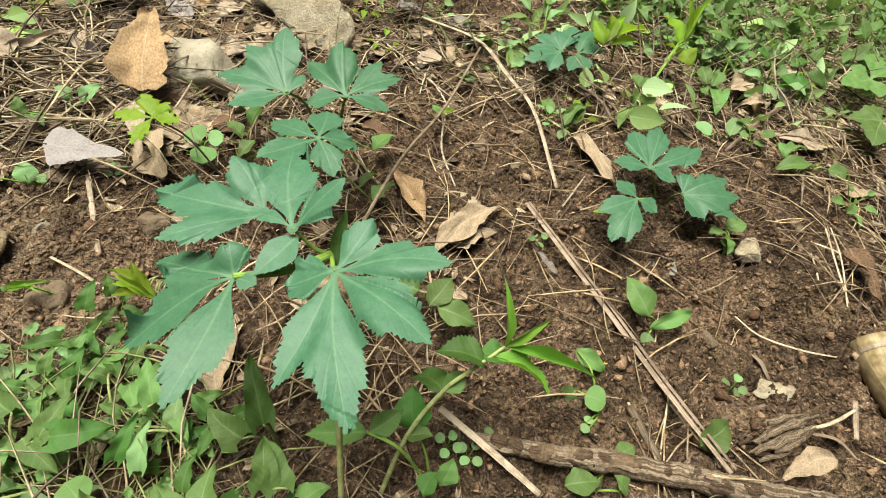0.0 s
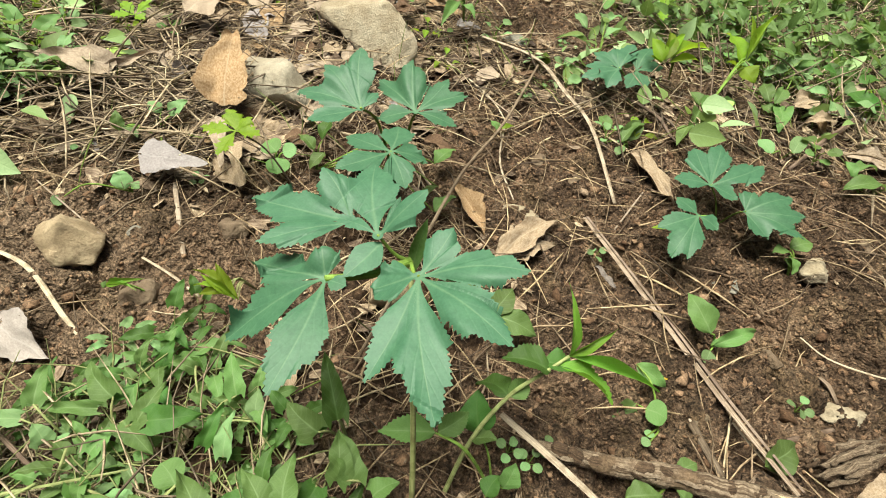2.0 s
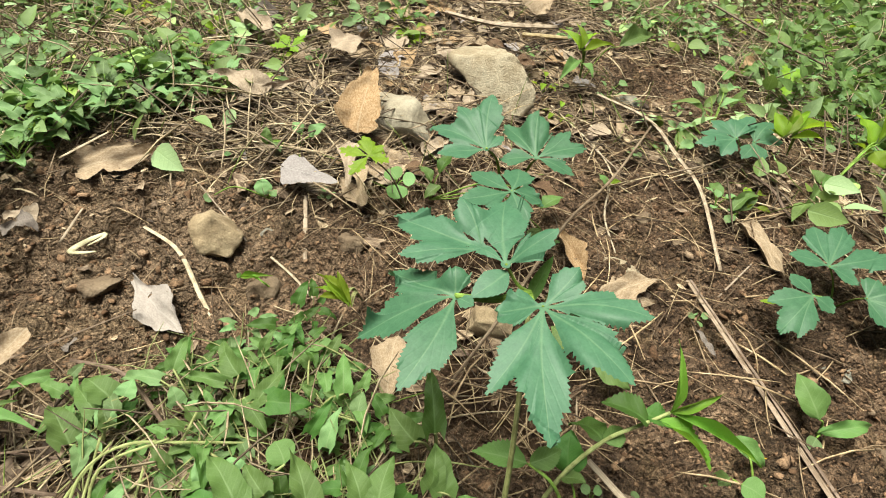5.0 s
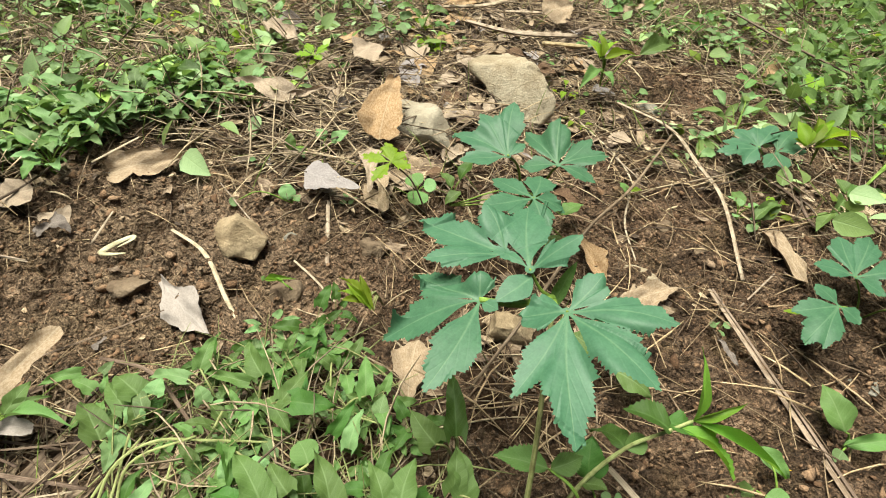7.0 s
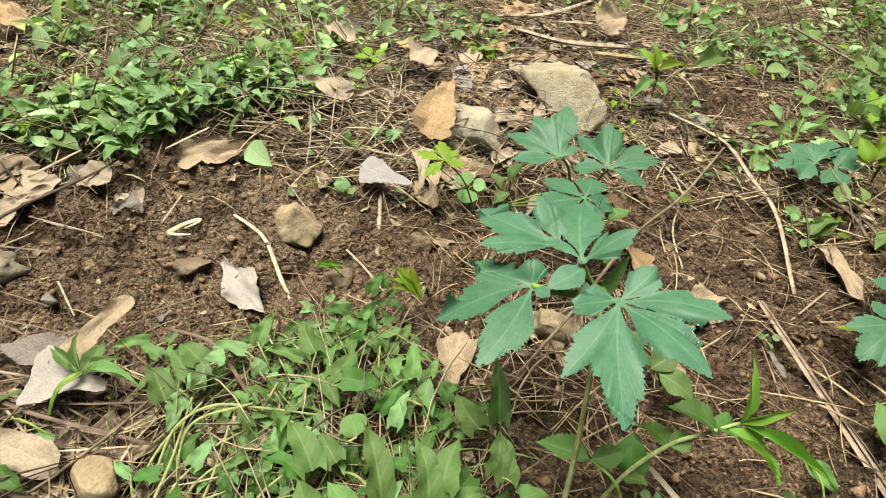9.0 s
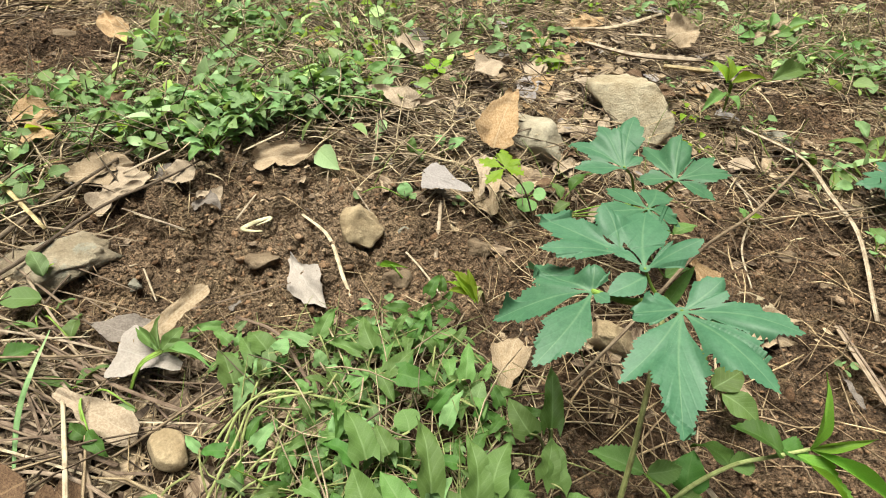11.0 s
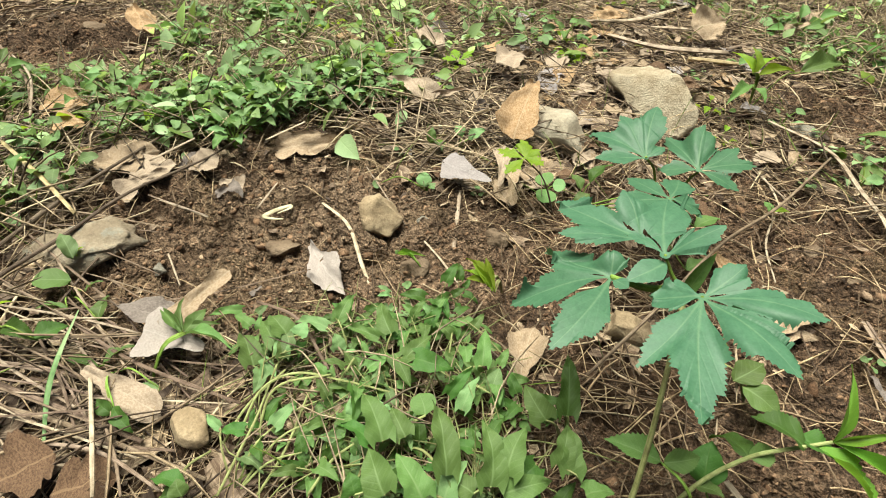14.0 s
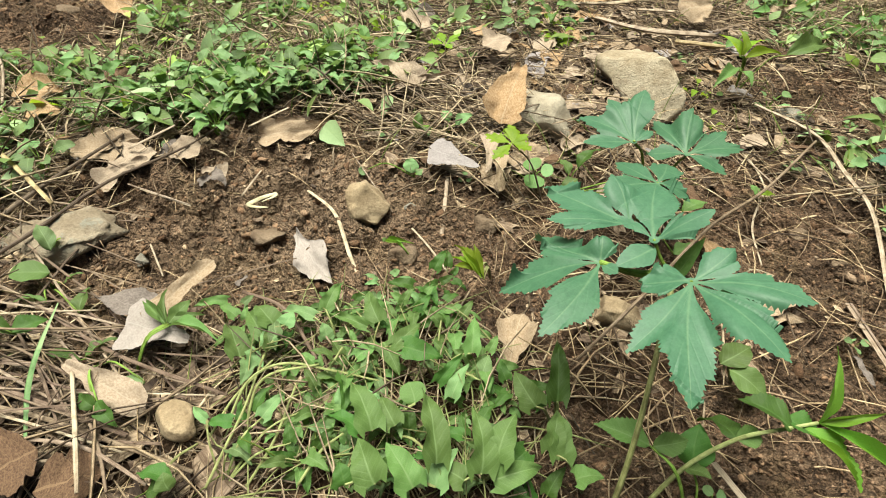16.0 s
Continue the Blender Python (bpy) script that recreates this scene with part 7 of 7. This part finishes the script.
for i in range(min(len(gx), 240)):
    k = pick.choices(range(len(protos)), WEIGHTS if gx[i] < -0.2 else [3, 4, 1, 1, 4, 7, 6, 1, 1, 2])[0]
    m = pose(float(gx[i]), float(gy[i]), float(gz[i]), pick.uniform(-9, 9), pick.uniform(-9, 9), pick.uniform(0, 360))
    s = pick.uniform(0.75, 1.2)
    if k in used:
        ob = copy_thing(protos[k], m)
    else:
        used.add(k)
        ob = protos[k]
        ob.matrix_basis = m
    ob.scale = (s, s, s)
for i in range(48):
    cx0, cy0 = ((-0.885, 0.265), (-0.94, 0.21), (-1.02, 0.17), (-0.86, 0.34), (-0.80, 0.40), (-0.84, 0.50), (-0.96, 0.31), (-0.76, 0.46))[i % 8]
    x, y = cx0 + pick.gauss(0, 0.032), cy0 + pick.gauss(0, 0.032)
    ob = copy_thing(protos[pick.choice([1, 1, 2, 3, 3, 4, 6])], pose(*rest((x, y, 0)), pick.uniform(-9, 9), pick.uniform(-9, 9), pick.uniform(0, 360)))
    s = pick.uniform(0.7, 1.1)
    ob.scale = (s, s, s)
small = [seedling(41, OVAL, GREY_LEAF, 6, 0.026, 0.035, "small pale sprout alone in needle litter", name="herb_sprout", group="sprouts in the litter"), seedling(42, ROUND, WEED_LEAF, 5, 0.020, 0.034, "small round-leaved sprout alone in litter", name="herb_sprout", group="sprouts in the litter"),
         seedling(43, TOOTHED, FRESH_LEAF, 5, 0.026, 0.036, "small fresh yellow-green sprout in litter", name="herb_sprout", group="sprouts in the litter"), seedling(44, OVAL, WEED_LEAF, 7, 0.024, 0.040, "small leafy green sprout in litter", name="herb_sprout", group="sprouts in the litter")]
gx, gy, gz = scatter(420, lambda a, b: np.clip(0.9 - 2.5 * bareness(a, b), 0, 1) * (keep_clear(a, b) < 0.5), lo=(-1.3, 0.40), hi=(0.9, 1.5))
for i in range(min(len(gx), 130)):
    m = pose(float(gx[i]), float(gy[i]), float(gz[i]), pick.uniform(-12, 12), pick.uniform(-12, 12), pick.uniform(0, 360))
    ob = small[i % 4]
    if i > 3:
        ob = copy_thing(ob, m)
    else:
        ob.matrix_basis = m
    s = pick.uniform(0.5, 1.05)
    ob.scale = (s, s, s)
for k, p in enumerate(protos):
    if k not in used:
        p.location = rest((-1.1 + 0.04 * k, 0.55, 0))

near = [seedling(31, ARROW, WEED_LEAF, 6, 0.036, 0.055, "pale-stemmed weed with arrow-shaped leaves", PALE_STEM, "creeping_weed", "creeping weeds of the foreground"), seedling(32, ARROW, DEEP_LEAF, 5, 0.034, 0.050, "green weed with dark arrow-shaped leaves", PALE_STEM, "creeping_weed", "creeping weeds of the foreground"),
        seedling(33, ARROW, GREY_LEAF, 6, 0.028, 0.045, "pale grey-green creeping weed", PALE_STEM, "creeping_weed", "creeping weeds of the foreground"), seedling(34, OVATE, WEED_LEAF, 7, 0.022, 0.035, "small leafy weed on pine needles", PALE_STEM, "creeping_weed", "creeping weeds of the foreground")]
PATCH = [(-0.36, 0.09, 0.085, 1.0), (-0.46, 0.06, 0.07, 0.9), (-0.27, 0.11, 0.055, 0.9), (-0.33, 0.00, 0.07, 0.6), (-0.20, 0.05, 0.05, 0.7), (-0.51, 0.14, 0.07, -1.2)]


def patchiness(x, y):
    z = 0.0 * x
    for cx0, cy0, r, a in PATCH:
        z = z + a * np.exp(-((x - cx0) ** 2 + (y - cy0) ** 2) / r**2)
    return np.clip(z, 0, 1)


gx, gy, gz = scatter(560, patchiness, lo=(-0.62, -0.10), hi=(-0.10, 0.26))
for i in range(min(len(gx), 64)):
    k = i % 4
    m = pose(float(gx[i]), float(gy[i]), float(gz[i]), pick.uniform(-9, 9), pick.uniform(-9, 9), pick.uniform(0, 360))
    s = pick.uniform(0.4, 0.75)
    ob = near[k]
    if i > 3:
        ob = copy_thing(ob, m)
    else:
        ob.matrix_basis = m
    ob.scale = (s, s, s)

for i, (x, y) in enumerate(((-0.30, 0.16), (-0.02, 0.165), (0.0, 0.16), (0.02, 0.175), (0.05, 0.43), (-0.08, 0.75), (-0.05, 0.80), (0.26, 0.28), (-0.46, 0.40), (-0.62, 0.40), (0.19, 0.14), (-0.10, 0.93), (-0.30, 0.95), (-0.03, 0.95))):
    base = rest((x, y, 0))
    top = thing("cotyledon_sprout", base, "tiny sprout with round pale seed leaves", "seedling", "tiny sprouts")
    for q in range(4):
        ang = i * 1.3 + q * 1.57
        a = Vector(base) + Vector((math.cos(ang) * 0.004, math.sin(ang) * 0.004, 0.010 + 0.004 * (q % 2)))
        stalk(top, [base, a], 0.0005, 0.0004, GREEN_STEM, sides=4)
        leaf(top, ROUND, GREY_LEAF, a, a + Vector((math.cos(ang) * 0.0095, math.sin(ang) * 0.0095, 0.001)), 0.009)


def leaf_cloud(name, x, y, z, per, size, tall, mat, label):
    """Low leafy cover: many small blades round each place, as one mesh."""
    n = len(x) * per
    px, py, pz = np.repeat(x, per), np.repeat(y, per), np.repeat(z, per)
    px, py = px + rs.normal(0, 0.028, n), py + rs.normal(0, 0.028, n)
    zz = pz + tall * rs.uniform(0.05, 1.0, n)
    yaw, tip, roll = rs.uniform(0, 6.28, n), rs.normal(0.2, 0.55, n), rs.normal(0, 0.5, n)
    ln = size * (0.40 + 1.15 * rs.rand(n) ** 1.6)
    wd = ln * rs.uniform(0.42, 0.78, n)
    s = np.array([0.0, 0.10, 0.30, 0.60, 0.85, 1.0])
    w = np.array([0.14, 0.66, 1.0, 0.78, 0.32, 0.02])
    lx = (np.array([-0.5, 0, 0.5])[None] * w[:, None]).ravel()
    ly = np.repeat(s, 3)
    lz = (np.abs(np.array([-0.5, 0, 0.5]))[None] * w[:, None] * 0.22).ravel() - 0.16 * ly**2
    X, Y, Z = lx[None] * wd[:, None], ly[None] * ln[:, None], lz[None] * ln[:, None]
    X, Z = X * np.cos(roll)[:, None] - Z * np.sin(roll)[:, None], X * np.sin(roll)[:, None] + Z * np.cos(roll)[:, None]
    Y, Z = Y * np.cos(tip)[:, None] - Z * np.sin(tip)[:, None], Y * np.sin(tip)[:, None] + Z * np.cos(tip)[:, None]
    V = np.stack([X * np.cos(yaw)[:, None] - Y * np.sin(yaw)[:, None] + px[:, None], X * np.sin(yaw)[:, None] + Y * np.cos(yaw)[:, None] + py[:, None], Z + zz[:, None]], -1)
    one = np.array([(r * 3 + c, r * 3 + c + 1, r * 3 + c + 4, r * 3 + c + 3) for r in range(5) for c in range(2)])
    faces = one[None] + (np.arange(n) * 18)[:, None, None]
    uv = np.broadcast_to(np.stack([lx + 0.5, ly], -1)[None], (n, 18, 2))
    me = make_mesh(name, V.reshape(-1, 3), faces.reshape(-1, 4), mat, uv.reshape(-1, 2))
    return tagged(new(name, me), label, "ground cover", kind="stuff")


cx, cy, cz = scatter(2400, lambda a, b: 0.40 * greenness(a, b), lo=(-2.2, -0.1), hi=(1.3, 2.4))
leaf_cloud("ground_cover", cx, cy, cz, 7, 0.035, 0.055, COVER_LEAF, "dense low green seedlings covering the bank")
cx, cy, cz = scatter(1500, lambda a, b: 0.15 * np.exp(-(((a + 0.92) / 0.17) ** 2 + ((b - 0.33 - 0.8 * (a + 0.92)) / 0.085) ** 2)), lo=(-1.15, 0.05), hi=(-0.65, 0.62))
leaf_cloud("bank_cover", cx, cy, cz, 4, 0.034, 0.055, COVER_LEAF, "low mint-green seedlings along the bank edge")
far = lambda a, b: np.clip((np.hypot(a + 0.3, b - 0.4) - 1.5) / 0.6, 0, 1) * 0.6  # noqa: E731
cx, cy, cz = scatter(760, greenness, lo=(0.1, 0.95), hi=(1.4, 2.3))
leaf_cloud("tall_cover", cx, cy, cz, 9, 0.028, 0.09, WEED_LEAF, "taller bright green weeds crowding the bank foot")
cx, cy, cz = scatter(3400, far, lo=(-4.5, -2.0), hi=(4.0, 5.0))
leaf_cloud("far_undergrowth", cx, cy, cz, 6, 0.05, 0.09, COVER_LEAF, "low green undergrowth further along the bank")
gw = lambda a, b: np.clip(0.9 * greenness(a, b) + 0.10 - 0.2 * bareness(a, b), 0, 1)  # noqa: E731
lay_rods("dead_grass", 19000, lambda a, b: np.clip(0.9 * greenness(a, b), 0, 1), (0.04, 0.12), (0.0008, 0.0017), PALE_GRASS, "dry yellowish grass standing among the weeds", "dry grass", tilt=0.5, lift=0.03)
lay_rods("grass_stems", 9000, gw, (0.03, 0.09), (0.0005, 0.0009), GREEN_STEM, "thin green grass stems and stalks", "grass", tilt=0.8, lift=0.02)
STRAWY = [(-0.62, -0.16, 0.17, 0.6), (0.45, 1.15, 0.4, 0.25), (-0.1, 1.0, 0.25, 0.9), (-0.6, 0.9, 0.3, 0.7), (0.2, 1.3, 0.3, 0.7), (-0.85, -0.06, 0.16, 0.9), (-0.45, -0.05, 0.10, 0.3), (-1.0, 0.16, 0.14, 0.7), (-0.40, 1.22, 0.32, 1.0), (0.0, 1.45, 0.3, 0.6), (-0.55, 0.52, 0.2, 0.6), (-0.80, 0.34, 0.14, 0.9), (-0.48, 0.60, 0.18, 0.8), (-0.66, 0.44, 0.14, 0.8), (-0.9, 1.0, 0.35, 0.7), (0.62, 0.80, 0.10, 0.6), (-1.4, 0.5, 0.4, 0.5)]


def strawiness(x, y):
    z = 0.0 * x
    for cx0, cy0, r, a in STRAWY:
        z = z + a * np.exp(-((x - cx0) ** 2 + (y - cy0) ** 2) / r**2)
    return np.clip(z, 0, 1) * (1 - np.clip(1.5 * bareness(x, y), 0, 1))


lay_rods("straw_heap", 12000, lambda a, b: 0.6 * strawiness(a, b), (0.06, 0.20), (0.0007, 0.0020), DRY_GRASS, "weathered dry straw and grass stalks lying in a mat", "straw", tilt=0.10, lift=0.02)
PALE_STRAWY = [(-0.98, 0.00, 0.12, 0.9), (-0.90, 0.06, 0.08, 0.6), (-0.84, 0.24, 0.07, 0.6), (-0.75, 0.35, 0.08, 0.8), (-0.66, 0.42, 0.08, 0.8), (-0.56, 0.49, 0.10, 0.8), (-0.70, 0.56, 0.10, 0.6)]


def pale_strawiness(x, y):
    z = 0.0 * x
    for cx0, cy0, r, a in PALE_STRAWY:
        z = z + a * np.exp(-((x - cx0) ** 2 + (y - cy0) ** 2) / r**2)
    return np.clip(z, 0, 1) * (1 - np.clip(1.8 * bareness(x, y), 0, 1))


lay_rods("bank_straw", 3400, pale_strawiness, (0.05, 0.17), (0.0009, 0.0021), PALE_GRASS, "pale bleached straw strewn along the bank edge", "straw", tilt=0.14, lift=0.03, lo=(-1.2, -0.15), hi=(-0.4, 0.75))
lay_rods("patch_straw", 260, lambda a, b: np.clip(patchiness(a, b), 0, 1), (0.05, 0.13), (0.0007, 0.0014), PALE_GRASS, "pale dry grass caught among creeping weeds", "dry grass", tilt=0.35, lift=0.03, lo=(-0.60, -0.14), hi=(-0.10, 0.2))
lay_rods("pale_stems", 520, lambda a, b: np.clip(patchiness(a, b), 0, 1), (0.05, 0.12), (0.0006, 0.0011), PALE_STEM, "tangle of thin pale yellowish weed stems", "stems", tilt=0.30, lift=0.012, lo=(-0.60, -0.12), hi=(-0.15, 0.2))
rnd = random.Random(63)
laid = 0
while laid < 44:
    x, y = rnd.gauss(-0.60, 0.12), rnd.gauss(-0.13, 0.10)
    if y < -0.35 * (x + 0.55) - 0.36 or y > 0.04 or not -0.95 < x < -0.38:
        continue
    n, ang, up = rnd.uniform(0.06, 0.15), rnd.gauss(0.38, 0.34), rnd.uniform(0.014, 0.028)
    d = (n * math.cos(ang), n * math.sin(ang))
    points = [rest((x - d[0], y - d[1], 0), up), rest((x + rnd.uniform(-0.005, 0.005), y + rnd.uniform(-0.005, 0.005), 0), up + 0.003), rest((x + d[0], y + d[1], 0), up)]
    straw(points, rnd.uniform(0.0009, 0.0018), "weathered stalk lying beside others in straw", (GREY_STRAW, SPLIT_STRAW, GREY_STRAW, STRAW)[laid % 4], 0.4)["group"] = "stalks of the straw heap"
    laid += 1
lay_rods("needle_mat", 14000, lambda a, b: 0.6 * np.clip(strawiness(a, b) + greenness(a, b) * 1.0, 0, 1), (0.04, 0.09), (0.0004, 0.0008), NEEDLE, "thick mat of brown pine needles", "pine needles", tilt=0.28, lift=0.02)
beyond = lambda a, b: np.where((a < -1.7) | (b > 1.7) | (a > 0.93), 0.8, 0.0)  # noqa: E731
lay_rods("far_litter", 26000, beyond, (0.06, 0.18), (0.0014, 0.0030), NEEDLE, "brown needle and straw litter further off", "litter", tilt=0.10, lift=0.02, lo=(-3.6, -1.2), hi=(2.8, 3.8))
fading = lambda a, b: np.where((a < -1.75) | (b > 1.75) | (a > 0.95), np.clip(1.1 - 0.55 * np.hypot(np.maximum(np.abs(a + 0.4) - 1.35, 0), np.maximum(b - 1.75, 0)), 0, 1), 0.0)  # noqa: E731
flakes("far_leaf_litter", "brown scraps of dead leaves further off", 60000, fading, lo=(-3.6, -1.2), hi=(2.8, 3.8))
